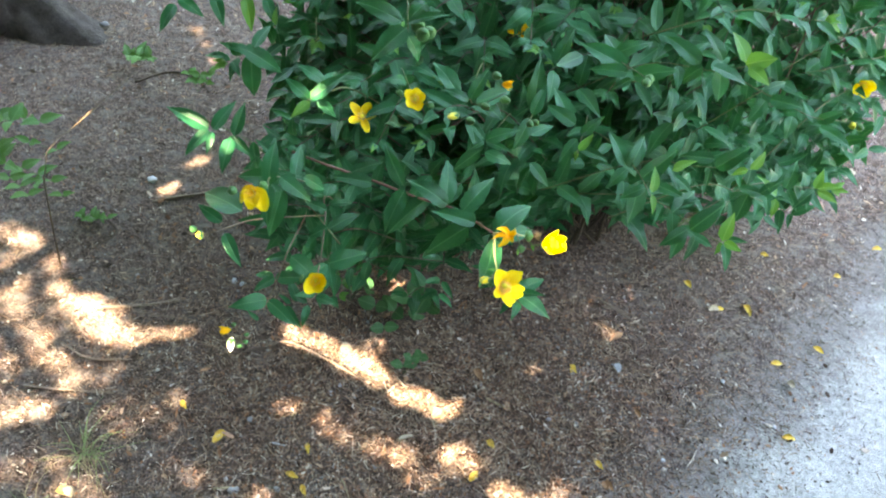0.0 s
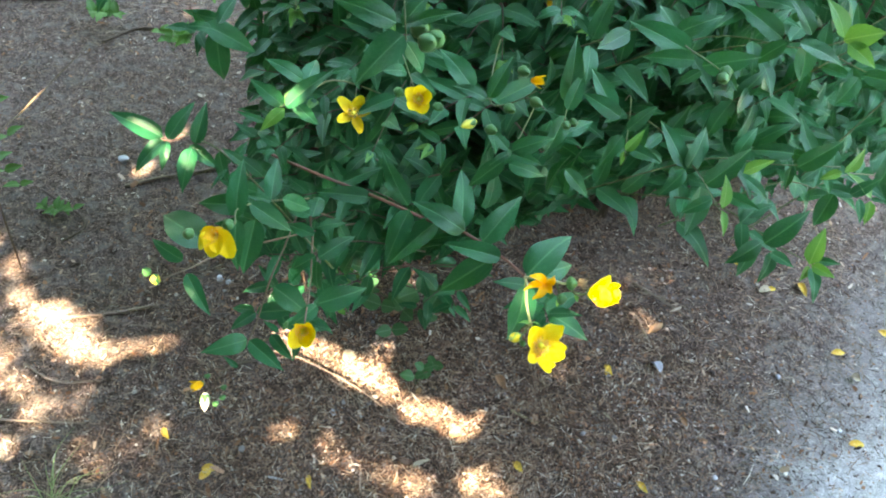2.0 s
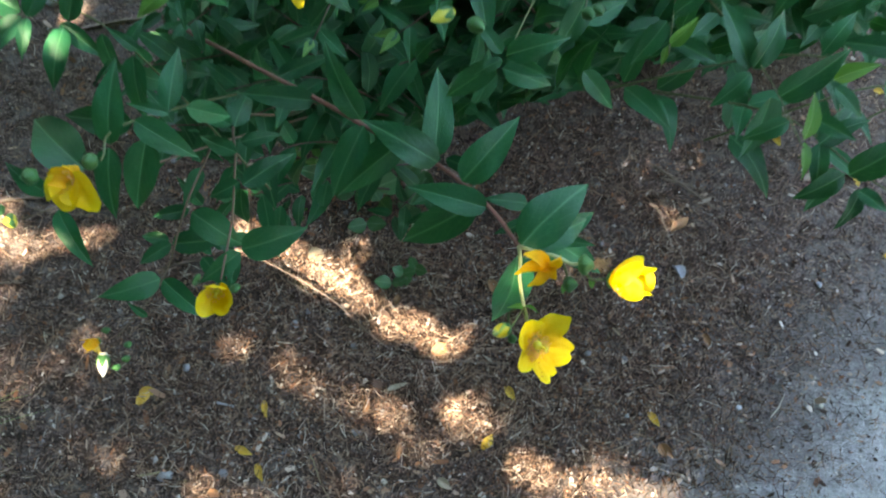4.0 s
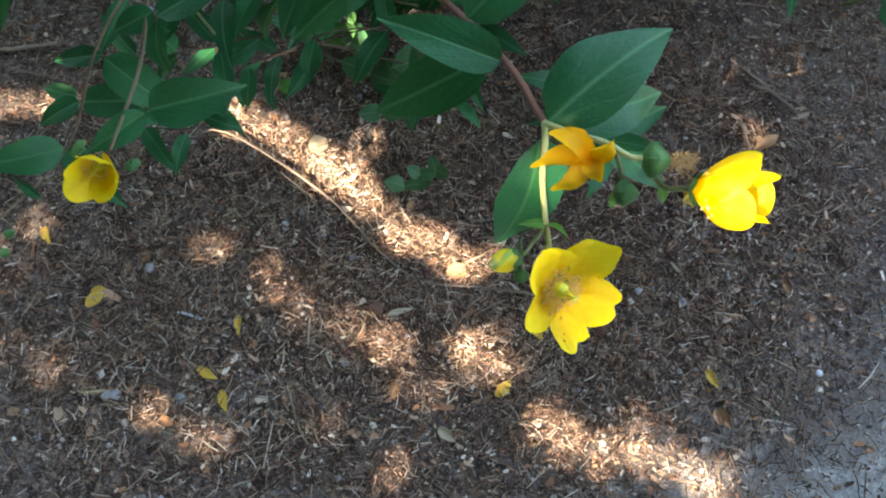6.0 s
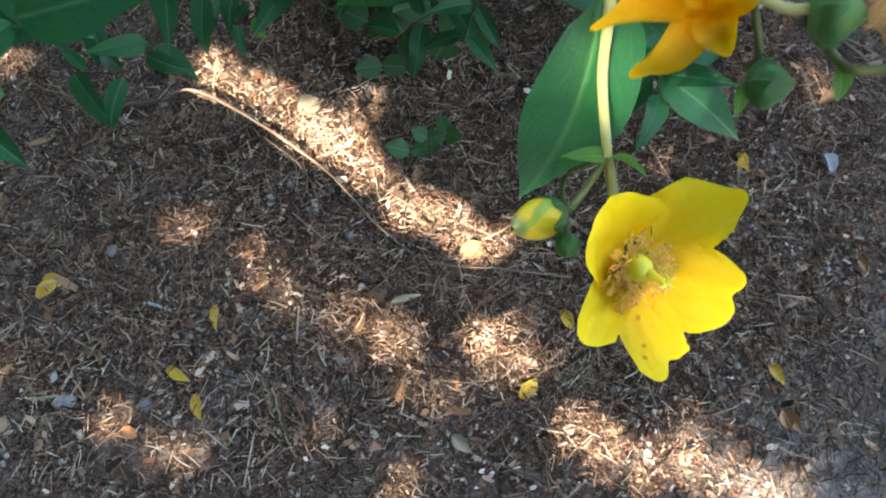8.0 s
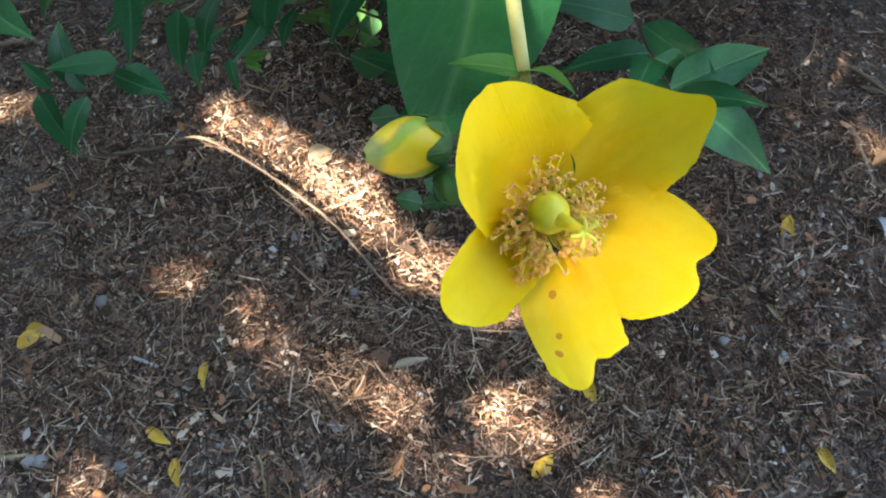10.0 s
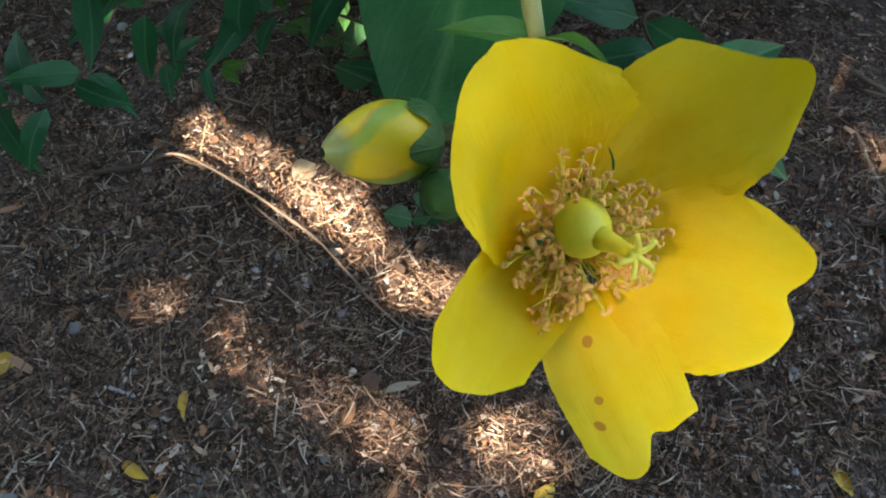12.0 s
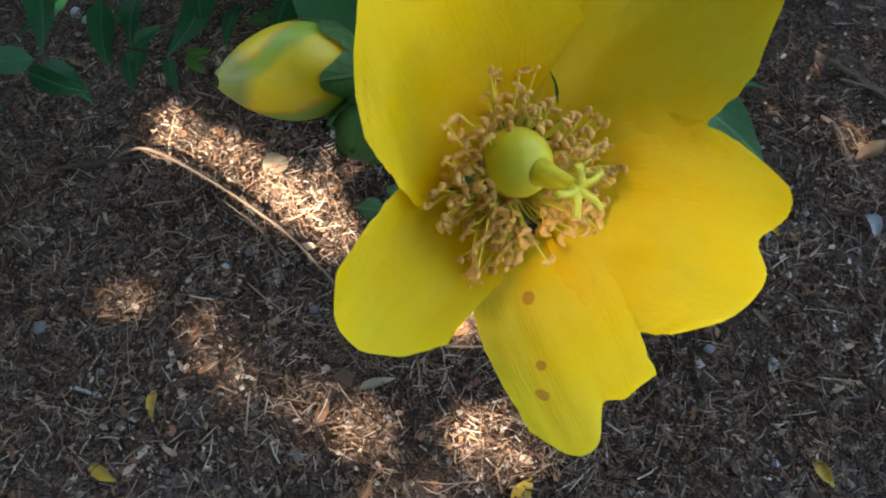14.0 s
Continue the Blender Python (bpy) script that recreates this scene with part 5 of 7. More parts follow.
right_shoot_b = tube("branch", [(0.282, 1.1851, 0.57), (0.396, 1.105, 0.64), (0.47, 1.053, 0.631), (0.509, 1.032, 0.625)], 0.0012, 0.0006, STEM_GREEN, shrub, 16, 6)
leaf_pairs(right_shoot_b, [(0.282, 1.1851, 0.57), (0.396, 1.105, 0.64), (0.47, 1.053, 0.631), (0.509, 1.032, 0.625)], 0.06, 0.5, 3, 0.07150000000000001, seed=13, tip_tuft=False)
leaf(right_shoot_b, (0.458, 1.048, 0.632), (0.503, 1.066, 0.678), near=True, wide=1.1)
leaf(right_shoot_b, (0.454, 1.049, 0.632), (0.416, 1.038, 0.601), near=True, wide=1.1)
leaf(right_shoot_b, (0.462, 1.028, 0.638), (0.448, 1.004, 0.606), near=True)
leaf(right_shoot_b, (0.453, 1.066, 0.620), (0.445, 1.052, 0.565), near=True)
leaf(right_shoot_b, (0.459, 1.025, 0.640), (0.484, 1.007, 0.636), near=True, wide=1.2)
leaf(right_shoot_b, (0.430, 1.073, 0.640), (0.469, 1.119, 0.656), near=True)
leaf(right_shoot_b, (0.486, 0.976, 0.670), (0.490, 0.945, 0.643), near=True, wide=0.9)
leaf(right_shoot_b, (0.494, 0.993, 0.665), (0.521, 0.983, 0.673), near=True)
leaf(right_shoot_b, (0.483, 0.979, 0.672), (0.495, 1.005, 0.707), kind="young", wide=1.2)
leaf(right_shoot_b, (0.485, 0.978, 0.672), (0.509, 0.962, 0.671), kind="young", wide=1.2)
leaf(right_shoot_b, (0.482, 0.977, 0.672), (0.474, 0.966, 0.656), kind="young", wide=1.3)
right_shoot_c = tube("branch", [(0.2362, 1.1512, 0.5952), (0.372, 1.128, 0.69), (0.454, 1.114, 0.705), (0.533, 1.103, 0.72)], 0.0012, 0.0006, STEM_GREEN, shrub, 16, 6)
leaf_pairs(right_shoot_c, [(0.2362, 1.1512, 0.5952), (0.372, 1.128, 0.69), (0.454, 1.114, 0.705), (0.533, 1.103, 0.72)], 0.06, 0.5, 3, 0.07150000000000001, seed=14, tip_tuft=False)
leaf(right_shoot_c, (0.478, 1.095, 0.720), (0.522, 1.103, 0.762), near=True, wide=1.1)
leaf(right_shoot_c, (0.486, 1.133, 0.710), (0.434, 1.148, 0.697), near=True)
leaf(right_shoot_c, (0.470, 1.094, 0.720), (0.470, 1.085, 0.690), near=True)
leaf(right_shoot_c, (0.420, 1.088, 0.700), (0.450, 1.073, 0.681), near=True)
leaf(right_shoot_c, (0.501, 1.077, 0.735), (0.509, 1.055, 0.714), near=True)
leaf(right_shoot_c, (0.413, 1.086, 0.710), (0.445, 1.088, 0.732), kind="young")
leaf(right_shoot_c, (0.513, 1.056, 0.750), (0.529, 1.069, 0.778), kind="young", wide=1.2)
leaf(right_shoot_c, (0.510, 1.056, 0.750), (0.489, 1.056, 0.736), kind="young", wide=1.2)
right_shoot_d = tube("branch", [(0.3444, 1.1108, 0.585), (0.479, 1.137, 0.655), (0.551, 1.151, 0.64), (0.606, 1.164, 0.62)], 0.0012, 0.0006, STEM_GREEN, shrub, 16, 6)
leaf_pairs(right_shoot_d, [(0.3444, 1.1108, 0.585), (0.479, 1.137, 0.655), (0.551, 1.151, 0.64), (0.606, 1.164, 0.62)], 0.06, 0.5, 3, 0.0676, seed=15, tip_tuft=False)
leaf(right_shoot_d, (0.570, 1.094, 0.680), (0.574, 1.072, 0.658), near=True)
leaf(right_shoot_d, (0.561, 1.100, 0.680), (0.591, 1.104, 0.708), near=True, wide=1.1)
leaf(right_shoot_d, (0.554, 1.123, 0.660), (0.552, 1.126, 0.599), near=True, wide=1.1)
leaf(right_shoot_d, (0.585, 1.096, 0.680), (0.601, 1.087, 0.683), near=True)
leaf(right_shoot_d, (0.620, 1.150, 0.660), (0.630, 1.174, 0.703), near=True, wide=1.1)
leaf(right_shoot_d, (0.572, 1.112, 0.670), (0.529, 1.128, 0.666), near=True)
leaf(right_shoot_d, (0.688, 1.193, 0.635), (0.660, 1.183, 0.600), near=True, wide=0.9)
leaf(right_shoot_d, (0.586, 1.096, 0.680), (0.555, 1.122, 0.697), kind="young", wide=1.2)
leaf(right_shoot_d, (0.584, 1.092, 0.680), (0.582, 1.075, 0.655), kind="young", wide=1.1)
leaf(right_shoot_d, (0.695, 1.207, 0.630), (0.703, 1.223, 0.660), kind="young", wide=1.2)
leaf(right_shoot_d, (0.699, 1.208, 0.630), (0.735, 1.199, 0.645), kind="young", wide=1.1)
leaf(right_shoot_d, (0.698, 1.202, 0.630), (0.729, 1.181, 0.624), kind="young", wide=1.1)
right_shoot_e = tube("branch", [(0.4474, 1.1152, 0.57), (0.571, 1.175, 0.64), (0.662, 1.219, 0.62), (0.74, 1.241, 0.61)], 0.0012, 0.0006, STEM_GREEN, shrub, 16, 6)
leaf_pairs(right_shoot_e, [(0.4474, 1.1152, 0.57), (0.571, 1.175, 0.64), (0.662, 1.219, 0.62), (0.74, 1.241, 0.61)], 0.06, 0.95, 7, 0.065, seed=16)
right_shoot_f = tube("branch", [(0.2186, 1.2662, 0.7478), (0.265, 1.141, 0.86), (0.298, 1.052, 0.89), (0.313, 0.999, 0.905)], 0.0012, 0.0006, STEM_GREEN, shrub, 16, 6)
leaf_pairs(right_shoot_f, [(0.2186, 1.2662, 0.7478), (0.265, 1.141, 0.86), (0.298, 1.052, 0.89), (0.313, 0.999, 0.905)], 0.06, 0.5, 3, 0.07540000000000001, seed=17, tip_tuft=False)
leaf(right_shoot_f, (0.298, 1.021, 0.890), (0.275, 1.016, 0.872), near=True, wide=1.1)
leaf(right_shoot_f, (0.297, 1.047, 0.885), (0.244, 1.054, 0.878), near=True)
leaf(right_shoot_f, (0.303, 1.038, 0.885), (0.358, 1.034, 0.905), near=True, wide=1.1)
leaf(right_shoot_f, (0.297, 1.068, 0.880), (0.232, 1.101, 0.891), near=True, wide=1.1)
leaf(right_shoot_f, (0.333, 1.064, 0.870), (0.353, 1.048, 0.851), near=True)
leaf(right_shoot_f, (0.299, 1.087, 0.870), (0.272, 1.146, 0.887), near=True)
right_shoot_g = tube("branch", [(0.2616, 1.2906, 0.7007), (0.359, 1.203, 0.82), (0.438, 1.132, 0.86), (0.5, 1.128, 0.885)], 0.0012, 0.0006, STEM_GREEN, shrub, 16, 6)
leaf_pairs(right_shoot_g, [(0.2616, 1.2906, 0.7007), (0.359, 1.203, 0.82), (0.438, 1.132, 0.86), (0.5, 1.128, 0.885)], 0.06, 0.5, 3, 0.07540000000000001, seed=18, tip_tuft=False)
leaf(right_shoot_g, (0.450, 1.146, 0.870), (0.416, 1.173, 0.903), near=True)
leaf(right_shoot_g, (0.420, 1.149, 0.860), (0.365, 1.176, 0.883), near=True, wide=1.1)
leaf(right_shoot_g, (0.423, 1.140, 0.860), (0.400, 1.156, 0.817), near=True)
leaf(right_shoot_g, (0.431, 1.125, 0.870), (0.484, 1.113, 0.853), near=True)
leaf(right_shoot_g, (0.456, 1.167, 0.850), (0.474, 1.177, 0.786), near=True)
leaf(right_shoot_g, (0.474, 1.120, 0.885), (0.448, 1.145, 0.917), kind="young", wide=1.2)
leaf(right_shoot_g, (0.472, 1.116, 0.885), (0.511, 1.110, 0.903), kind="young", wide=1.7)
leaf(right_shoot_g, (0.475, 1.110, 0.885), (0.506, 1.090, 0.870), kind="young", wide=1.2)
right_shoot_h = tube("branch", [(0.3381, 1.2865, 0.73), (0.47, 1.242, 0.8), (0.556, 1.213, 0.79), (0.627, 1.178, 0.78), (0.704, 1.217, 0.76)], 0.0012, 0.0006, STEM_GREEN, shrub, 16, 6)
leaf_pairs(right_shoot_h, [(0.3381, 1.2865, 0.73), (0.47, 1.242, 0.8), (0.556, 1.213, 0.79), (0.627, 1.178, 0.78), (0.704, 1.217, 0.76)], 0.06, 0.5, 3, 0.0728, seed=19, tip_tuft=False)
leaf(right_shoot_h, (0.551, 1.193, 0.790), (0.531, 1.181, 0.754), near=True, wide=1.3)
leaf(right_shoot_h, (0.558, 1.198, 0.790), (0.606, 1.179, 0.793), near=True, wide=1.1)
leaf(right_shoot_h, (0.592, 1.173, 0.780), (0.587, 1.156, 0.748), near=True, wide=1.5)
leaf(right_shoot_h, (0.637, 1.169, 0.770), (0.684, 1.137, 0.758), near=True, wide=0.9)
leaf(right_shoot_h, (0.637, 1.185, 0.770), (0.674, 1.182, 0.798), near=True, wide=1.1)
leaf(right_shoot_h, (0.631, 1.179, 0.770), (0.616, 1.214, 0.785), near=True)
leaf(right_shoot_h, (0.672, 1.190, 0.765), (0.644, 1.192, 0.745), near=True)
right_shoot_i = tube("branch", [(0.3621, 1.3079, 0.81), (0.502, 1.304, 0.88), (0.574, 1.302, 0.88), (0.638, 1.306, 0.88)], 0.0012, 0.0006, STEM_GREEN, shrub, 16, 6)
leaf_pairs(right_shoot_i, [(0.3621, 1.3079, 0.81), (0.502, 1.304, 0.88), (0.574, 1.302, 0.88), (0.638, 1.306, 0.88)], 0.06, 0.95, 6, 0.0728, seed=20)
right_shoot_j = tube("branch", [(0.521, 1.3986, 0.5835), (0.644, 1.392, 0.72), (0.718, 1.388, 0.76), (0.816, 1.422, 0.78)], 0.0012, 0.0006, STEM_GREEN, shrub, 16, 6)
leaf_pairs(right_shoot_j, [(0.521, 1.3986, 0.5835), (0.644, 1.392, 0.72), (0.718, 1.388, 0.76), (0.816, 1.422, 0.78)], 0.06, 0.95, 7, 0.0702, seed=21)
right_shoot_k = tube("branch", [(0.5941, 1.2914, 0.5469), (0.698, 1.335, 0.7), (0.748, 1.356, 0.74), (0.764, 1.35, 0.755)], 0.0012, 0.0006, STEM_GREEN, shrub, 16, 6)
leaf_pairs(right_shoot_k, [(0.5941, 1.2914, 0.5469), (0.698, 1.335, 0.7), (0.748, 1.356, 0.74), (0.764, 1.35, 0.755)], 0.06, 0.8, 4, 0.065, seed=22, tip_tuft=False)
right_shoot_l = tube("branch", [(0.6181, 1.4062, 0.7048), (0.749, 1.449, 0.8), (0.853, 1.483, 0.82)], 0.0012, 0.0006, STEM_GREEN, shrub, 16, 6)
leaf_pairs(right_shoot_l, [(0.6181, 1.4062, 0.7048), (0.749, 1.449, 0.8), (0.853, 1.483, 0.82)], 0.06, 0.95, 5, 0.0702, seed=23)
# back and top left shoots
back_shoot = tube("branch", [(-0.2626, 1.5601, 0.6716), (-0.316, 1.432, 0.76), (-0.374, 1.293, 0.78)], 0.0012, 0.0006, STEM_GREEN, shrub, 16, 6)
leaf(back_shoot, (-0.384, 1.264, 0.780), (-0.403, 1.237, 0.743), near=True, wide=1.2)
leaf(back_shoot, (-0.386, 1.287, 0.780), (-0.345, 1.285, 0.753), near=True)
leaf(back_shoot, (-0.348, 1.358, 0.760), (-0.328, 1.338, 0.712), near=True, wide=1.1)
leaf(back_shoot, (-0.267, 1.389, 0.750), (-0.251, 1.373, 0.713), near=True, wide=1.2)
leaf(back_shoot, (-0.295, 1.331, 0.680), (-0.231, 1.352, 0.627), near=True)
leaf(back_shoot, (-0.284, 1.324, 0.680), (-0.320, 1.317, 0.684), near=True)
leaf(back_shoot, (-0.277, 1.336, 0.680), (-0.258, 1.388, 0.699), near=True)
leaf(back_shoot, (-0.285, 1.350, 0.660), (-0.283, 1.355, 0.571), near=True)
leaf(back_shoot, (-0.301, 1.386, 0.750), (-0.286, 1.361, 0.696), kind="young")
leaf(back_shoot, (-0.242, 1.351, 0.720), (-0.243, 1.365, 0.747), kind="young")
back_shoot_b = tube("branch", [(-0.148, 1.8218, 0.4343), (-0.228, 1.708, 0.52), (-0.33, 1.563, 0.54), (-0.369, 1.494, 0.55)], 0.0012, 0.0006, STEM_GREEN, shrub, 16, 6)
leaf_pairs(back_shoot_b, [(-0.148, 1.8218, 0.4343), (-0.228, 1.708, 0.52), (-0.33, 1.563, 0.54), (-0.369, 1.494, 0.55)], 0.45, 0.95, 5, 0.07150000000000001, seed=25)
back_shoot_c = tube("branch", [(-0.2329, 1.7267, 0.5187), (-0.211, 1.592, 0.62), (-0.183, 1.42, 0.66)], 0.0012, 0.0006, STEM_GREEN, shrub, 16, 6)
leaf_pairs(back_shoot_c, [(-0.2329, 1.7267, 0.5187), (-0.211, 1.592, 0.62), (-0.183, 1.42, 0.66)], 0.5, 0.95, 3, 0.07150000000000001, seed=26)
# low shoots under the flowers
low_shoot = tube("branch", [(0.2484, 1.3032, 0.1997), (0.22, 1.2, 0.36), (0.198, 1.12, 0.43), (0.221, 1.086, 0.42), (0.229, 1.076, 0.41)], 0.0012, 0.0006, STEM_DARK, shrub, 16, 6)
leaf_pairs(low_shoot, [(0.2484, 1.3032, 0.1997), (0.22, 1.2, 0.36), (0.198, 1.12, 0.43), (0.221, 1.086, 0.42), (0.229, 1.076, 0.41)], 0.5, 0.98, 4, 0.06032000000000001, seed=27, tip_tuft=False)
leaf(low_shoot, (0.221, 1.086, 0.42), (0.274, 1.129, 0.42), near=True)
leaf(low_shoot, (0.221, 1.086, 0.42), (0.184, 1.088, 0.4), near=True)
leaf(low_shoot, (0.223, 1.084, 0.42), (0.289, 1.072, 0.38), near=True)
leaf(low_shoot, (0.207, 1.1, 0.43), (0.159, 1.084, 0.42))
low_shoot_b = tube("branch", [(-0.1907, 1.3794, 0.1861), (-0.16, 1.25, 0.3), (-0.118, 1.073, 0.36), (-0.172, 1.062, 0.34)], 0.0012, 0.0006, STEM_DARK, shrub, 16, 6)
leaf_pairs(low_shoot_b, [(-0.1907, 1.3794, 0.1861), (-0.16, 1.25, 0.3), (-0.118, 1.073, 0.36), (-0.172, 1.062, 0.34)], 0.5, 0.95, 4, 0.049920000000000006, seed=28, tip_tuft=False)
leaf(low_shoot_b, (-0.172, 1.062, 0.34), (-0.135, 1.033, 0.32), near=True)
leaf(low_shoot_b, (-0.119, 1.074, 0.36), (-0.085, 1.074, 0.35), near=True)
leaf(low_shoot_b, (-0.147, 1.068, 0.35), (-0.172, 1.109, 0.36), near=True)
low_shoot_c = tube("branch", [(0.1109, 1.385, 0.1717), (0, 1.3, 0.25), (-0.133, 1.198, 0.26), (-0.092, 1.197, 0.25)], 0.0012, 0.0006, STEM_DARK, shrub, 16, 6)
leaf_pairs(low_shoot_c, [(0.1109, 1.385, 0.1717), (0, 1.3, 0.25), (-0.133, 1.198, 0.26), (-0.092, 1.197, 0.25)], 0.5, 0.95, 4, 0.043680000000000004, seed=29)
low_shoot_d = tube("branch", [(0.1075, 1.4021, 0.0382), (0.08, 1.3, 0.2), (0.056, 1.211, 0.28), (0.038, 1.194, 0.27)], 0.0012, 0.0006, STEM_DARK, shrub, 16, 6)
leaf_pairs(low_shoot_d, [(0.1075, 1.4021, 0.0382), (0.08, 1.3, 0.2), (0.056, 1.211, 0.28), (0.038, 1.194, 0.27)], 0.45, 0.95, 3, 0.05720000000000001, seed=30, tip_tuft=False)
low_shoot_e = tube("branch", [(0.1028, 1.4371, 0.2017), (0.1, 1.3, 0.3), (0.098, 1.203, 0.32), (0.093, 1.177, 0.3)], 0.0012, 0.0006, STEM_DARK, shrub, 16, 6)
leaf_pairs(low_shoot_e, [(0.1028, 1.4371, 0.2017), (0.1, 1.3, 0.3), (0.098, 1.203, 0.32), (0.093, 1.177, 0.3)], 0.45, 0.95, 3, 0.05720000000000001, seed=31, tip_tuft=False)


# ---- the body of the shrub: woody stems, then foliage too many to count ----
fill = random.Random(77)
trunk_sets = []
foliage = []
BASE = Vector((0.42, 1.88, 0.0))
FOOTPRINT = ((-0.38, 1.95), (-0.34, 1.60), (-0.30, 1.40), (-0.24, 1.28), (-0.21, 1.12), (-0.12, 1.00), (0.0, 0.99), (0.10, 1.04), (0.23, 1.09), (0.29, 1.19), (0.45, 1.22), (0.61, 1.42), (0.80, 1.58), (1.08, 1.74), (1.25, 2.1), (1.0, 2.4), (0.4, 2.5), (-0.2, 2.3))


def in_footprint(x, y):
    inside = False
    for (x0, y0), (x1, y1) in zip(FOOTPRINT, FOOTPRINT[1:] + FOOTPRINT[:1]):
        if (y0 > y) != (y1 > y) and x < x0 + (y - y0) * (x1 - x0) / (y1 - y0):
            inside = not inside
    return inside


def depth_of(p):
    """How far a point lies behind the sloping front of the shrub; the path side is more open."""
    return p.y - 0.22 * p.x + 0.8 * p.z - 1.52 - 0.12 * max(0.0, min(1.0, (p.x - 0.05) / 0.3))


made = 0
while made < 950:
    x, y = fill.uniform(-0.4, 1.3), fill.uniform(0.98, 2.5) if made % 3 else fill.uniform(0.98, 1.55)
    if not in_footprint(x, y):
        continue
    if made > 70 and noise.noise(Vector((x * 4.5, y * 4.5, 7))) > 0.10 and fill.random() < 0.8:
        made += 1 if fill.random() < 0.5 else 0
        continue
    made += 1
    top = 0.91 - 0.24 * (((x - 0.4) / 0.9) ** 2 + ((y - 1.75) / 0.8) ** 2) + 0.06 * noise.noise(Vector((x * 5, y * 5, 2)))
    if made < 70:
        x, y, top = fill.uniform(-0.2, 0.2), fill.uniform(1.24, 1.5), fill.uniform(0.14, 0.62)
    elif x < 0.15 and y < 1.3:
        top -= 0.2 * fill.random()
    if made >= 70:
        top -= 0.15
    end = Vector((x, y, top - 0.30 * fill.random() ** 1.6))
    start = BASE + Vector((fill.uniform(-0.14, 0.14), fill.uniform(-0.14, 0.14), 0))
    knee = start.lerp(end, 0.55) + Vector((0, 0, 0.06))
    line = curve_points([start, knee, end], 24)
    cut = 0 if made % 9 == 0 else 12
    if y < 1.6:
        cut = 20
    if made >= 70 and depth_of(end) > 0.06:
        trunk_sets.append(tube_data(line[cut:], [0.0042 - 0.0034 * i / 24 for i in range(cut, 25)], 5))
    for i in range(13, 25, 2):
        c, d = line[i], (line[min(24, i + 1)] - line[i - 1]).normalized()
        side = d.cross(Vector((0, 0, 1))).normalized()
        side = Matrix.Rotation((math.pi / 2) * (i // 2 % 2) * 0.7 + fill.uniform(-0.4, 0.4), 3, d) @ side
        for sgn in (-1, 1):
            way = (sgn * side * 0.9 + d * fill.uniform(0.1, 0.6) + Vector((fill.uniform(-0.3, 0.3), fill.uniform(-0.35, 0.2), fill.uniform(-0.35, 0.2)))).normalized()
            ln = fill.uniform(0.050, 0.076)
            p = c + way * ln
            if not in_footprint(p.x, p.y) or (c.z < 0.22 and made >= 70 and depth_of(c) < 0.1) or min(depth_of(c), depth_of(p)) < 0:
                continue
            foliage.append((fill.choice(LEAF_MESHES), leaf_matrix(c, p, Vector((0, -0.4, 0.9)) + Vector((fill.uniform(-0.8, 0.8), fill.uniform(-0.7, 0.7), 0)))))


# low leafy side shoots that close the foot of the shrub
made = 0
while made < 640:
    x, y = fill.uniform(-0.25, 1.05), fill.uniform(1.05, 1.9)
    end = Vector((x, y, fill.uniform(0.10, 0.56)))
    if not in_footprint(x, y) or depth_of(end) < 0.03:
        made += 0.2
        continue
    made += 1
    d = Vector((fill.uniform(-0.5, 0.5), -0.8, fill.uniform(-0.2, 0.5))).normalized()
    for i in range(5):
        c = end - d * 0.035 * i
        side = Matrix.Rotation(1.2 * (i % 2) + fill.uniform(-0.4, 0.4), 3, d) @ d.cross(VIEW_UP).normalized()
        for sgn in (-1, 1):
            p = c + (sgn * side * 0.9 + d * fill.uniform(0.2, 0.7) + Vector((0, 0, fill.uniform(-0.3, 0.1)))).normalized() * fill.uniform(0.042, 0.066)
            if p.z > 0.04 and c.z > 0.04:
                foliage.append((fill.choice(LEAF_MESHES), leaf_matrix(c, p, VIEW_UP + Vector((fill.uniform(-0.6, 0.6), fill.uniform(-0.4, 0.4), fill.uniform(-0.2, 0.4))))))


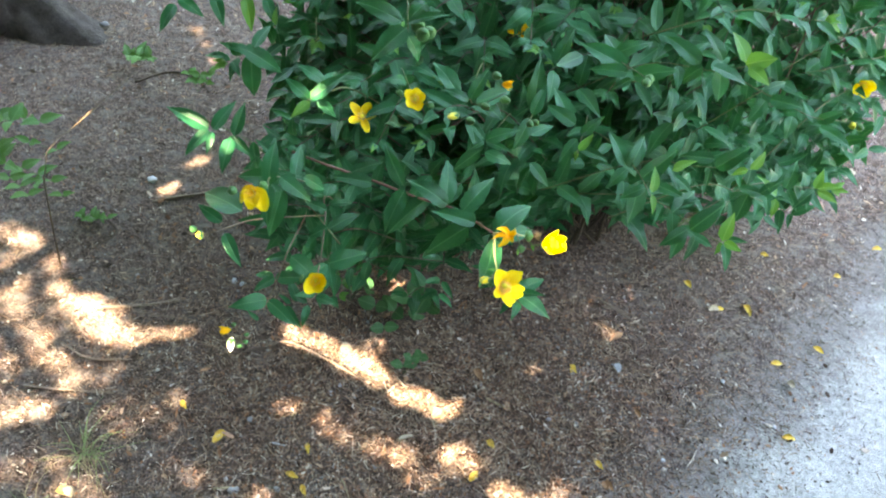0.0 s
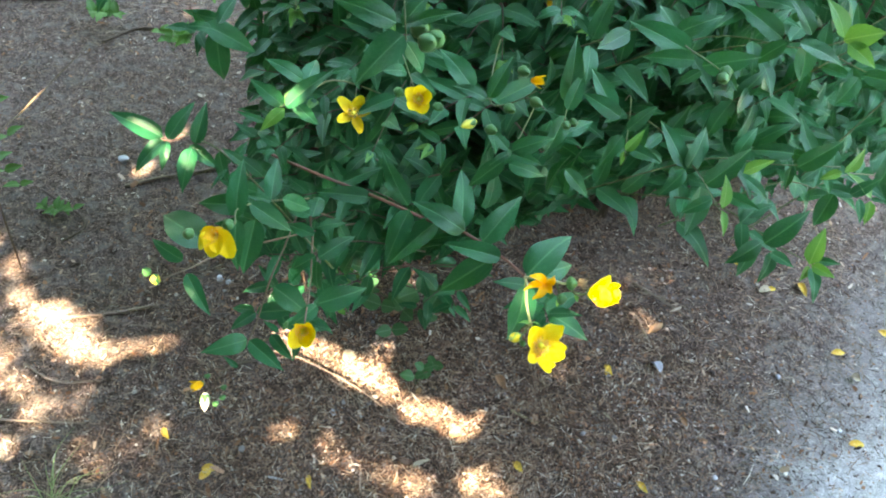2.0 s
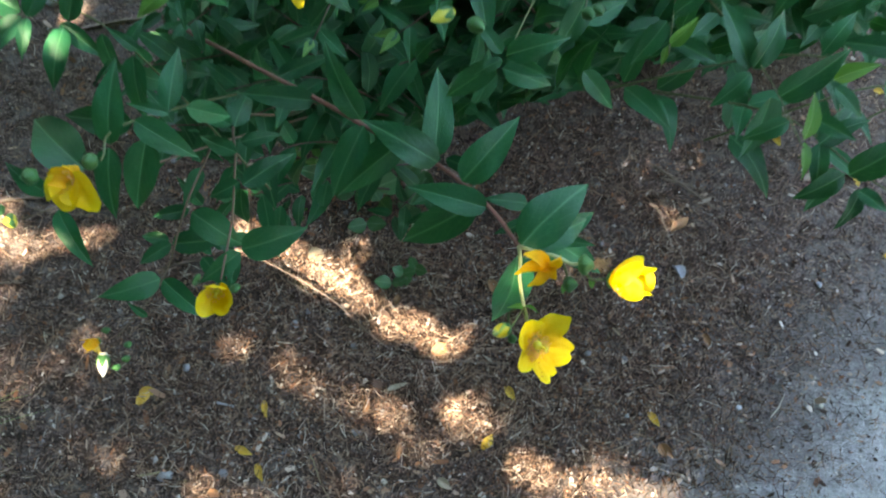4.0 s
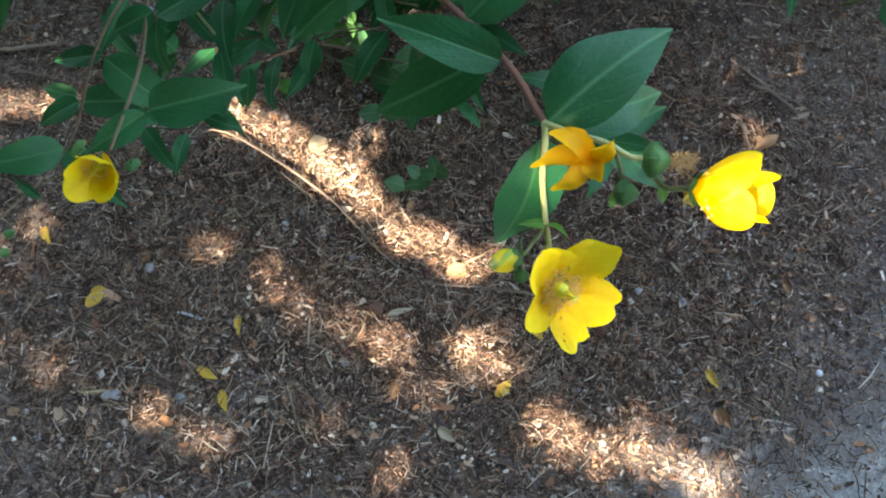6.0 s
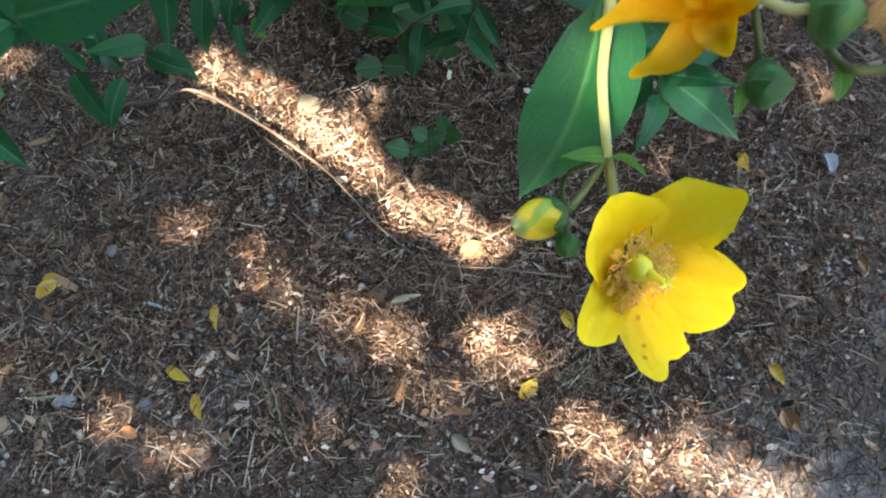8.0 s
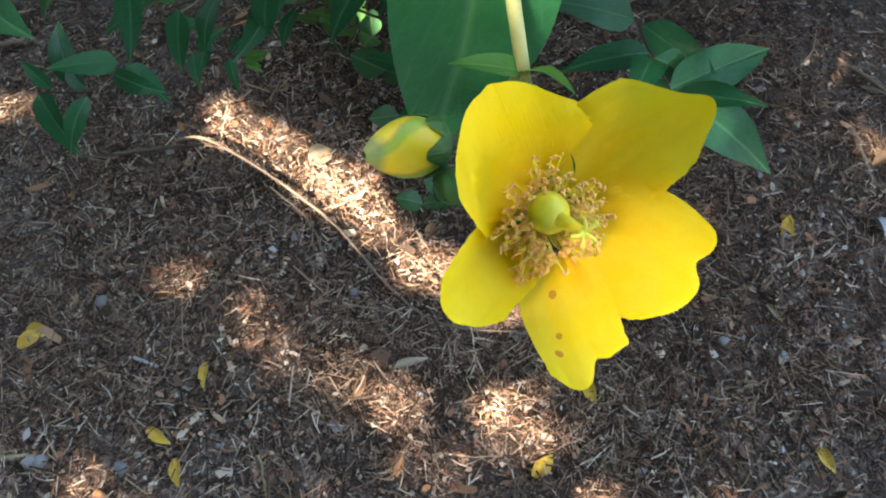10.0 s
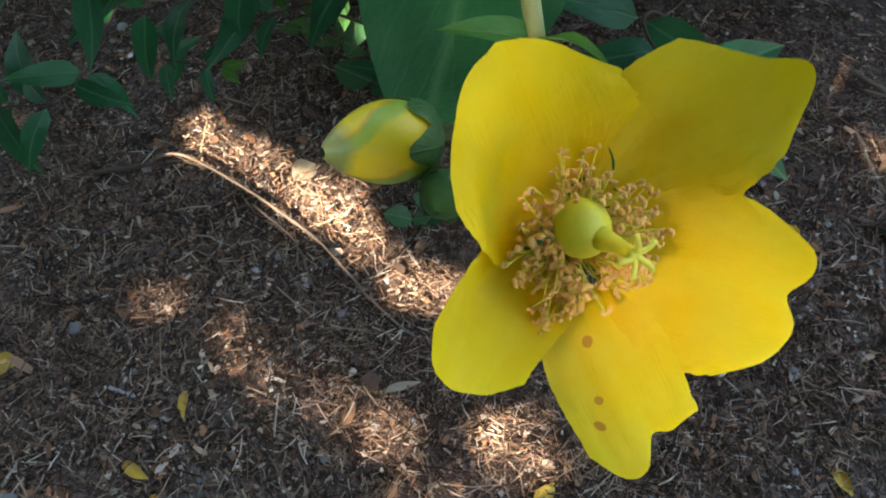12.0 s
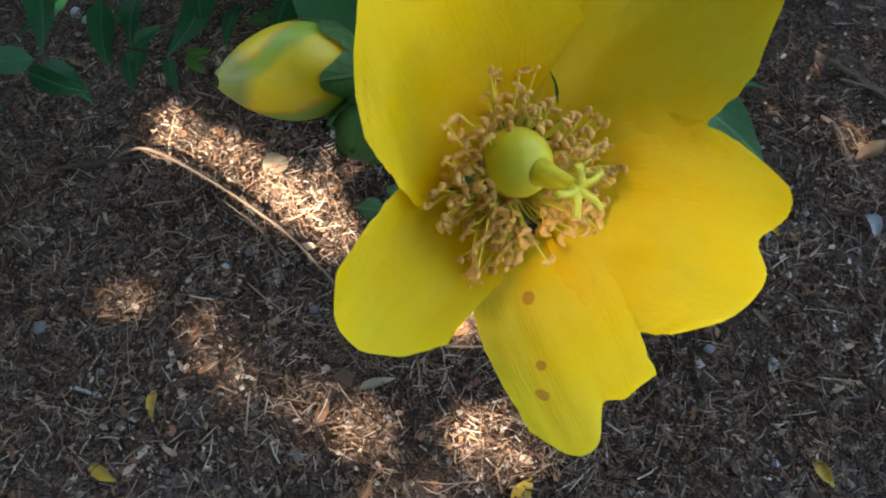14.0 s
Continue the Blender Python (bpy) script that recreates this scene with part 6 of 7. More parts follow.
# arching outer shoots with broad leaves in crossed pairs
made = 0
while made < 200:
    x, y = fill.uniform(-0.4, 1.25), fill.uniform(1.0, 2.2)
    if not in_footprint(x, y):
        continue
    made += 1
    top = 0.90 - 0.22 * (((x - 0.4) / 0.9) ** 2 + ((y - 1.75) / 0.8) ** 2) + 0.07 * noise.noise(Vector((x * 5, y * 5, 2))) - 0.10 * fill.random() ** 2
    end = Vector((x, y, top))
    if depth_of(end) < 0.1:
        continue
    out = Vector((x - 0.42, y - 1.98, 0)).normalized()
    out = (Matrix.Rotation(fill.uniform(-0.6, 0.6), 3, "Z") @ out)
    reach = fill.uniform(0.20, 0.34)
    line = curve_points([end - out * reach - Vector((0, 0, fill.uniform(0.08, 0.2))), end - out * reach * 0.45 + Vector((0, 0, 0.015)), end], 24)
    trunk_sets.append(tube_data(line, [0.0017 - 0.0010 * i / 24 for i in range(25)], 5))
    step = max(2, round(24 * 0.042 / (reach * 1.1)))
    turn = fill.uniform(0, 1.5)
    for n, i in enumerate(range(23, 3, -step)):
        c, d = line[i], (line[i + 1] - line[i - 1]).normalized()
        side = d.cross(VIEW_UP).normalized()
        side = Matrix.Rotation((0.95 if n % 2 else 0.0) + turn * 0.3 + fill.uniform(-0.3, 0.3), 3, d) @ side
        for sgn in (-1, 1):
            way = (sgn * side * 0.9 + d * fill.uniform(0.3, 0.8) + Vector((0, 0, fill.uniform(-0.35, 0.05)))).normalized()
            ln = (0.036, 0.052, 0.064, 0.068, 0.066)[min(n, 4)] * fill.uniform(0.88, 1.12)
            p = c + way * ln
            if min(depth_of(c), depth_of(p)) < 0.02:
                continue
            foliage.append((fill.choice(LEAF_MESHES), leaf_matrix(c, p, VIEW_UP + Vector((fill.uniform(-0.5, 0.5), fill.uniform(-0.3, 0.4), fill.uniform(-0.1, 0.4))))))
    for a in (0.4, 2.3, 4.4):
        way = (line[-1] - line[-3]).normalized() + 0.5 * Vector((math.cos(a), math.sin(a), 0.3))
        spare_leaves.append((fill.choice(YOUNG_MESHES if fill.random() < 0.35 else LEAF_MESHES), leaf_matrix(end, end + way.normalized() * fill.uniform(0.018, 0.03), VIEW_UP)))


# upright leafy stems behind, above the sloping front, added unseen to block back skylight
made = 0
while made < 330:
    x, y = fill.uniform(-0.3, 1.25), fill.uniform(1.62, 2.45)
    if not in_footprint(x, y):
        continue
    made += 1
    top = 1.42 - 0.45 * (((x - 0.45) / 0.85) ** 2 + ((y - 2.05) / 0.6) ** 2) - 0.12 * fill.random()
    end = Vector((x, y, top))
    line = curve_points([BASE.lerp(Vector((x, y, 0)), 0.5), Vector((x, y, 0.4 * top)), end], 24)
    if made % 4 == 0 and x < 0.75:
        trunk_sets.append(tube_data(line[13:], [0.0034 - 0.0024 * i / 24 for i in range(13, 25)], 5))
    for n, i in enumerate(range(24, 6, -1)):
        c, d = line[i], (line[min(24, i + 1)] - line[i - 1]).normalized()
        side = Matrix.Rotation(1.57 * (n % 2) + fill.uniform(-0.4, 0.4), 3, d) @ d.orthogonal().normalized()
        for sgn in (-1, 1):
            p = c + (sgn * side + d * fill.uniform(0.2, 0.7) + Vector((0, 0, fill.uniform(-0.3, 0.1)))).normalized() * fill.uniform(0.055, 0.078)
            if p.z > 1.50 - 0.45 * p.y:
                foliage.append((fill.choice(LEAF_MESHES), leaf_matrix(c, p, Vector((fill.uniform(-0.6, 0.6), fill.uniform(-0.8, 0.4), 0.9)))))


def joined_leaves(name, items, label):
    vs, fs, us, o = [], [], [], 0
    cache = {}
    for me, m in items:
        if me.name not in cache:
            co = np.empty(len(me.vertices) * 3, dtype=np.float32)
            me.vertices.foreach_get("co", co)
            uv = np.empty(len(me.loops) * 2, dtype=np.float32)
            me.uv_layers[0].data.foreach_get("uv", uv)
            cache[me.name] = (co.reshape(-1, 3), uv.reshape(-1, 2), [tuple(p.vertices) for p in me.polygons])
        co, uv, polys = cache[me.name]
        a = np.array(m)
        vs.append(co @ a[:3, :3].T + a[:3, 3])
        fs += [tuple(i + o for i in q) for q in polys]
        us.append(uv)
        o += len(co)
    me = bpy.data.meshes.new(name)
    me.from_pydata(np.concatenate(vs), [], fs)
    me.uv_layers.new(name="UVMap").data.foreach_set("uv", np.concatenate(us).ravel())
    me.polygons.foreach_set("use_smooth", [True] * len(me.polygons))
    me.materials.append(items[0][0].materials[0])
    ob = child(name, me, shrub, None, label)
    return tagged(ob, kind="stuff")


tagged(child("stem_thicket", mesh_from("stem_thicket", *merge(trunk_sets), STEM_DARK), shrub, None, "dark woody stems fanning from the base"), kind="stuff")
greens = [s for s in spare_leaves if s[0].materials[0] == LEAF]
youngs = [s for s in spare_leaves if s[0].materials[0] == YOUNG]
joined_leaves("foliage", foliage + greens, "dense dark green opposite leaves")
if youngs:
    joined_leaves("young_foliage", youngs, "small light green leaf tufts")


# ---- the tree, and unseen crowns added as shade, with gaps set for sun patches ----
def sun_gap(a, b, r, veil=0.01):
    """A gap in the crown over the line a-b; veil: the share of its leaves that stay."""
    GAPS.append((Vector(a), Vector(b), r, veil))


# gaps placed so that sun patches fall on chosen ground, leaves and flowers
GAPS = []
sun_gap((-0.225, 1.330, 0.000), (-0.110, 1.282, 0.000), 0.015)
sun_gap((-0.110, 1.282, 0.000), (-0.020, 1.236, 0.000), 0.020)
sun_gap((-0.020, 1.232, 0.000), (0.060, 1.182, 0.000), 0.014)
sun_gap((0.060, 1.185, 0.000), (0.155, 1.146, 0.000), 0.011)
sun_gap((-0.080, 1.090, 0.000), (0.030, 1.050, 0.000), 0.014, 0.32)
sun_gap((0.030, 1.045, 0.000), (0.140, 0.970, 0.000), 0.014, 0.32)
sun_gap((0.170, 1.045, 0.000), (0.250, 1.000, 0.000), 0.014, 0.22)
sun_gap((0.240, 0.985, 0.000), (0.345, 0.930, 0.000), 0.022, 0.12)
sun_gap((0.370, 0.965, 0.000), (0.470, 0.935, 0.000), 0.014, 0.11)
sun_gap((-0.197, 1.130, 0.000), (-0.160, 1.113, 0.000), 0.008, 0.11)
sun_gap((-0.726, 1.364, 0.000), (-0.600, 1.262, 0.000), 0.017)
sun_gap((-0.600, 1.262, 0.000), (-0.530, 1.244, 0.000), 0.021)
sun_gap((-0.520, 1.250, 0.000), (-0.425, 1.276, 0.000), 0.011, 0.068)
sun_gap((-0.660, 1.340, 0.000), (-0.580, 1.310, 0.000), 0.009, 0.09)
sun_gap((-0.810, 1.300, 0.000), (-0.700, 1.190, 0.000), 0.015, 0.12)
sun_gap((-0.700, 1.190, 0.000), (-0.600, 1.100, 0.000), 0.015, 0.16)
sun_gap((-0.830, 1.200, 0.000), (-0.740, 1.120, 0.000), 0.013, 0.14)
sun_gap((-0.860, 1.350, 0.000), (-0.800, 1.300, 0.000), 0.015, 0.068)
sun_gap((-0.940, 1.540, 0.000), (-0.840, 1.490, 0.000), 0.017, 0.068)
sun_gap((-0.830, 1.480, 0.000), (-0.765, 1.435, 0.000), 0.013, 0.09)
sun_gap((-0.880, 1.420, 0.000), (-0.820, 1.360, 0.000), 0.013, 0.11)
sun_gap((-0.660, 1.040, 0.000), (-0.600, 1.000, 0.000), 0.015, 0.11)
sun_gap((-0.760, 1.050, 0.000), (-0.700, 1.000, 0.000), 0.017, 0.11)
sun_gap((-0.080, 1.090, 0.000), (0.140, 0.980, 0.000), 0.034, 0.6)
sun_gap((0.150, 1.050, 0.000), (0.480, 0.930, 0.000), 0.034, 0.55)
sun_gap((-0.750, 1.020, 0.000), (-0.500, 0.860, 0.000), 0.055, 0.36)
sun_gap((-0.640, 1.130, 0.000), (-0.420, 1.020, 0.000), 0.034, 0.42)
sun_gap((-0.900, 1.450, 0.000), (-0.600, 1.150, 0.000), 0.070, 0.45)
sun_gap((-0.400, 1.100, 0.000), (-0.360, 1.070, 0.000), 0.004, 0.17)
sun_gap((-0.370, 0.950, 0.000), (-0.290, 0.910, 0.000), 0.010, 0.17)
sun_gap((-0.180, 0.900, 0.000), (-0.100, 0.870, 0.000), 0.010, 0.17)
sun_gap((0.020, 0.900, 0.000), (0.120, 0.870, 0.000), 0.010, 0.17)
sun_gap((-0.745, 2.597, 0.000), (-0.700, 2.495, 0.000), 0.004, 0.2)
sun_gap((-0.675, 2.465, 0.000), (-0.637, 2.386, 0.000), 0.004, 0.2)
sun_gap((0.300, 1.330, 0.000), (0.330, 1.300, 0.000), 0.003, 0.11)
sun_gap((-0.746, 1.550, 0.310), (-0.703, 1.591, 0.310), 0.012)
sun_gap((-0.741, 1.442, 0.310), (-0.733, 1.463, 0.310), 0.010)
sun_gap((-0.296, 1.167, 0.620), (-0.238, 1.102, 0.620), 0.006)
sun_gap((-0.140, 1.015, 0.785), (-0.085, 1.070, 0.800), 0.008)
sun_gap((0.212, 0.847, 0.735), (0.224, 0.843, 0.737), 0.010, 0.06)
sun_gap((0.145, 0.850, 0.740), (0.175, 0.848, 0.737), 0.006, 0.4)
sun_gap((0.160, 0.836, 0.676), (0.180, 0.808, 0.672), 0.048, 0.51)
sun_gap((-0.095, 1.327, 0.200), (-0.061, 1.294, 0.200), 0.006)
sun_gap((-0.216, 0.876, 0.440), (-0.210, 0.864, 0.440), 0.006)
sun_gap((-0.094, 1.302, 0.200), (-0.078, 1.301, 0.200), 0.004)


tr = random.Random(8)


def cover(p, reach):
    """How much of the crown stays at a point: 1 away from the gaps."""
    left = 1.0
    for a, b, r, veil in GAPS:
        h = a.z + (b.z - a.z) * 0.5
        q = p - SUN * ((p.z - h) / SUN.z)
        ab = b - a
        t = max(0.0, min(1.0, (q - a).dot(ab) / max(ab.length_squared, 1e-9)))
        if (q - (a + ab * t)).length < r + reach:
            left = min(left, veil)
    return left


tree = tagged(new("tree"), "tall shade tree with rough dark bark and a leafy crown", "tree")
TRUNK = Vector((-1.50, 2.52, 0))
tree.location = TRUNK
rings, sides = 70, 150
tv, tf = [], []
for k in range(rings + 1):
    z = -0.05 + 5.0 * (k / rings) ** 1.6
    for i in range(sides):
        w = 2 * math.pi * i / sides
        flare = 0.27 * math.exp(-max(z, 0) / 0.13) * (0.5 + 0.5 * math.cos(5 * w + 0.6)) ** 1.3
        ridge = abs(noise.noise(Vector((math.cos(w) * 7, math.sin(w) * 7, z * 3.0)))) ** 0.6
        rr = (0.21 - 0.022 * z) + flare + 0.022 * noise.noise(Vector((math.cos(w) * 4, math.sin(w) * 4, z * 1.4))) + 0.06 * ridge + 0.016 * noise.noise(Vector((math.cos(w) * 26, math.sin(w) * 26, z * 12)))
        tv.append((rr * math.cos(w) + 0.02 * z * z, rr * math.sin(w), z))
for k in range(rings):
    for i in range(sides):
        j = (i + 1) % sides
        tf.append((k * sides + i, k * sides + j, (k + 1) * sides + j, (k + 1) * sides + i))
child("trunk", mesh_from("trunk", tv, tf, BARK), tree, None, "rough dark trunk with flaring roots")
for k in range(9):
    w = 2 * math.pi * k / 9 + 0.3
    e = Vector((0.2 + 2.0 * math.cos(w), 2.0 * math.sin(w), 4.9 + 0.7 * tr.random()))
    tube("limb", [Vector((0.35, 0, 4.1)), e * 0.5 + Vector((0, 0, 2.2)), e], 0.07, 0.015, BARK, tree, 10, 6)

# unseen second tree added behind the walker; its crown screens sun from the shrub
added_shade_tree = tagged(new("tree"), "unseen tree added to screen the sun, with a dense low crown", "tree")
FOOT = Vector((-3.0, -2.3, 0))
added_shade_tree.location = FOOT
tube("trunk", [(0, 0, -0.05), (0.05, 0.02, 1.0), (0.3, 0.2, 1.9), (0.8, 0.6, 2.6)], 0.15, 0.07, BARK, added_shade_tree, 24, 16, "slim dark trunk of the added tree")
for k in range(8):
    w = 2 * math.pi * k / 8
    tube("limb", [(0.3, 0.2, 1.9), (1.1 + 0.7 * math.cos(w), 0.7 + 0.7 * math.sin(w), 2.45), (1.9 + 1.7 * math.cos(w), 1.4 + 1.7 * math.sin(w), 2.6 + 0.3 * tr.random())], 0.04, 0.008, BARK, added_shade_tree, 10, 6)
CROWN_LEAF = mesh_from("crown_leaf", *leaf_data(0.75, 0.2, 0.06, 0.05, 4, 2, 1)[:2], CROWN, leaf_data(0.75, 0.2, 0.06, 0.05, 4, 2, 1)[2])


def crown_of(owner, foot, count, place):
    leaves = []
    def put(p, size):
        way = Vector((tr.uniform(-1, 1), tr.uniform(-1, 1), tr.uniform(-0.4, 0.2))).normalized()
        face = SUN + Vector((tr.uniform(-0.5, 0.5), tr.uniform(-0.5, 0.5), 0))
        leaves.append((CROWN_LEAF, leaf_matrix(p - way * size / 2 - foot, p + way * size / 2 - foot, face)))

    for k in range(count):
        p, size = place()
        if cover(p, size * 0.33) == 1.0:
            put(p, size)
            continue
        for n in range(13):          # thin places: small leaves, fewer where the gap is clear
            q, small = p + size * Vector((tr.uniform(-0.7, 0.7), tr.uniform(-0.7, 0.7), 0)), size * tr.uniform(0.19, 0.29)
            if tr.random() < cover(q, small * 0.33):
                put(q, small)
    joined_leaves("crown", leaves, "unseen leafy crown added as shade, with gaps").parent = owner


def low_crown():
    z = tr.uniform(2.25, 3.05)
    return Vector((tr.uniform(-1.5, 1.9), tr.uniform(0.35, 3.3), 0)) + SUN * (z / SUN.z), tr.uniform(0.065, 0.105)


# large leaves added out of view to shade surrounding ground and cut bounced sunlight
def outer_screen():
    while True:
        x, y, z = tr.uniform(-3.4, 3.2), tr.uniform(-3.0, 4.2), tr.uniform(2.5, 3.5)
        if not (-1.4 < x < 1.8 and 0.45 < y < 3.2):
            return Vector((x, y, 0)) + SUN * (z / SUN.z), tr.uniform(0.16, 0.25)


def high_crown():
    w, r = tr.uniform(0, 6.283), 2.6 * math.sqrt(tr.random())
    return TRUNK + Vector((0.3 + r * math.cos(w), r * math.sin(w), tr.uniform(4.3, 6.4) - 0.15 * r * r)), tr.uniform(0.16, 0.26)


crown_of(added_shade_tree, FOOT, 24000, low_crown)
crown_of(added_shade_tree, FOOT, 9500, outer_screen)
crown_of(tree, TRUNK, 3500, high_crown)


# ---- dense hedge ring, unseen, added to close the garden and block low sky light ----
hr = random.Random(12)
hv, hf = [], []
for k in range(9):
    for i in range(120):
        w = 2 * math.pi * i / 120
        z = -0.1 + 0.65 * k
        rad = 8.5 + 0.9 * math.sin(3 * w) + 0.5 * noise.noise(Vector((math.cos(w) * 6, math.sin(w) * 6, z))) - 0.25 * math.sin(z * 0.8)
        hv.append((0.2 + rad * math.cos(w), 1.0 + rad * math.sin(w), z + (0.4 * noise.noise(Vector((w * 5, 3, 1))) if k == 8 else 0)))
for k in range(8):
    for i in range(120):
        j = (i + 1) % 120
        hf.append((k * 120 + i, (k + 1) * 120 + i, (k + 1) * 120 + j, k * 120 + j))
hedge = tagged(new("backdrop", mesh_from("backdrop", hv, hf, plain("backdrop_green", (0.01, 0.03, 0.01), (0.04, 0.09, 0.03), 3, 0.8, 1.0, 0.05))), "unseen dark green hedge ring added to block low sky light", "hedge", "", "structure")


# ---- small things on the ground ----
def lump(r, size, flat=0.6, mat=None, seed=0):
    bm = bmesh.new()
    bmesh.ops.create_icosphere(bm, subdivisions=2, radius=1)
    for v in bm.verts:
        n = 1 + 0.35 * noise.noise(v.co * 1.3 + Vector((seed * 3.1, 0, 0))) + 0.12 * noise.noise(v.co * 4 + Vector((0, seed, 0)))
        v.co = Vector((v.co.x * n, v.co.y * n * 0.8, v.co.z * n * flat)) * size
    me = bpy.data.meshes.new("stone")
    bm.to_mesh(me)
    bm.free()
    me.materials.append(mat)
    me.polygons.foreach_set("use_smooth", [True] * len(me.polygons))
    return me


def stone(x, y, size, mat=PEBBLE, label="small grey stone on the litter", flat=0.6, seed=0):
    ob = new("stone", lump(None, size, flat, mat, seed))
    ob.location = (x, y, ground_height(x, y) + size * flat * 0.45 + 0.002)
    ob.rotation_euler = (0, 0, seed * 1.7)
    return tagged(ob, label, "stone", "stones on the litter")


def fallen_petal(x, y, ang, ln, half, mat=PETAL_FALLEN, label="curled yellow petal fallen on the litter", fold=0.5, seed=0, name="fallen_petal", cat="petal"):
    d = Vector((math.cos(ang), math.sin(ang), 0))
    up = Vector((0, 0, 1))
    o = Vector((0, 0, 0.004))
    fn = petal_fn(o - d * ln / 2, o + up * ln * 0.18, o + d * ln / 2 + up * 0.002, up, half, (0.3, 0.8, 1.0, 0.9, 0.5), (0.8, 1.0, 1.0, 0.85), fold, 0.1, 0.08, 0.5, seed)
    v, f, uv = surface_data(fn, 10, 6)
    low = min(p.z for p in v)
    ob = new(name, mesh_from(name, [p - Vector((0, 0, low)) for p in v], f, mat, uv))
    ob.location = (x, y, ground_height(x, y) + 0.004)
    return tagged(ob, label, cat, "fallen petals" if cat == "petal" else "")


def ground_twig(pts, r0, r1, mat=TWIG, label="thin dry grey-brown twig lying on the litter", knots=()):
    line = curve_points([(x, y, ground_height(x, y) + h) for x, y, h in pts], 40)
    for k, p in enumerate(line):
        p.x += 0.0016 * noise.noise(Vector((k * 0.45, p.y * 9, 2)))
        p.y += 0.0016 * noise.noise(Vector((k * 0.45, p.x * 9, 7)))
    v, f = tube_data(line, [r0 + (r1 - r0) * k / 40 * 1.0 + 0.0003 * noise.noise(Vector((k * 0.8, r0 * 999, 0))) for k in range(41)], 6)
    return tagged(new("twig", mesh_from("twig", v, f, mat)), label, "twig")


def round_leaf_profile(v):
    return max(0.0, math.sin(math.pi * v ** 0.8) ** 0.7)


ROUND_LEAF = mesh_from("leaf", *leaf_data(0.78, 0.12, 0.06, 0.05, 8, 6, 3, round_leaf_profile)[:2], SEEDLING, leaf_data(0.78, 0.12, 0.06, 0.05, 8, 6, 3, round_leaf_profile)[2])
WEED_LEAF = mesh_from("leaf", *leaf_data(0.5, 0.25, 0.08, 0.05, 6, 4, 2)[:2], WEED, leaf_data(0.5, 0.25, 0.08, 0.05, 6, 4, 2)[2])


def small_plant(name, base, stems, label, mesh, stem_mat=STEM_GREEN, thick=0.0012):
    """stems: (points from the base, leaf length, leaf pairs)."""
    root = tagged(new(name), label, "plant")
    root.location = base
    r = random.Random(len(label))
    for pts, ln, n in stems:
        st = tube("stem", [(0, 0, 0), *pts], thick, thick * 0.6, stem_mat, root, 10, 5)
        line = curve_points([(0, 0, 0), *pts], 20)
        for k in range(n):
            i = 20 - int(k * 14 / max(1, n))
            c, d = line[i], (line[i] - line[i - 1]).normalized()
            a = r.uniform(0, 3.1)
            for sgn in (0, math.pi):
                out = Vector((math.cos(a + sgn), math.sin(a + sgn), r.uniform(-0.1, 0.35)))
                child("leaf", mesh, st, leaf_matrix(c, c + (out + d * 0.3).normalized() * ln * r.uniform(0.8, 1.15), Vector((r.uniform(-0.4, 0.4), -0.5 + r.uniform(-0.4, 0.4), 1))))
    return root


def grass_tuft(base, count, size, label):
    r = random.Random(count)
    root = tagged(new("grass_tuft"), label, "grass")
    root.location = base
    green, dry = [], []
    for k in range(count):
        a, ln = r.uniform(0, 6.28), size * r.uniform(0.4, 1.1)
        d = Vector((math.cos(a), math.sin(a), 0))
        o = Vector((r.gauss(0, 0.012), r.gauss(0, 0.012), 0))
        pts = curve_points([o, o + d * ln * 0.35 + Vector((0, 0, ln * r.uniform(0.15, 0.5))), o + d * ln + Vector((0, 0, ln * r.uniform(0.03, 0.35)))], 7)
        (green if r.random() < 0.45 else dry).append(tube_data(pts, [0.0011 * (1 - 0.85 * i / 7) for i in range(8)], 4))
    tagged(child("green_blade", mesh_from("green_blade", *merge(green), GRASS), root), kind="stuff")
    tagged(child("dry_blade", mesh_from("dry_blade", *merge(dry), STRAW), root), kind="stuff")
    return root


stone(-0.241, 1.067, 0.0073, PEBBLE, "small pale grey stone on the litter", 0.6, 1)
stone(-0.093, 1.154, 0.0046, WHITE, "small whitish stone on the litter", 0.6, 2)
stone(0.000, 1.130, 0.0066, PEBBLE, "small brownish stone on the litter", 0.6, 3)
stone(0.040, 1.179, 0.0053, WHITE, "small whitish stone on the litter", 0.6, 4)
stone(0.087, 1.041, 0.0046, WHITE, "small whitish stone on the litter", 0.6, 5)
stone(-0.231, 0.904, 0.0079, PEBBLE, "pale stone on the litter", 0.6, 6)
stone(-0.156, 0.913, 0.0073, PEBBLE, "bluish grey stone on the litter", 0.6, 7)
stone(-0.079, 0.953, 0.0046, PEBBLE, "small grey stone in the litter", 0.6, 8)
stone(0.018, 0.994, 0.0059, PEBBLE, "small grey stone in the litter", 0.6, 9)
stone(-0.077, 1.182, 0.0059, PEBBLE, "grey stone lying on the earth", 0.6, 10)
stone(0.298, 1.012, 0.0046, PEBBLE, "small grey stone in the litter", 0.6, 11)
stone(0.420, 1.058, 0.0040, WHITE, "small whitish stone on the earth", 0.6, 12)
stone(0.598, 1.094, 0.0053, WHITE, "small whitish stone on sandy ground", 0.6, 13)
stone(0.767, 1.338, 0.0059, WHITE, "small whitish stone on sandy ground", 0.6, 14)
stone(-1.035, 2.533, 0.0145, PEBBLE, "pale grey stone lying on bare earth", 0.6, 15)
stone(-0.364, 1.455, 0.0079, WHITE, "pale bluish stone in the litter", 0.6, 16)
stone(-0.344, 1.443, 0.0066, WHITE, "pale bluish stone in the litter", 0.6, 17)
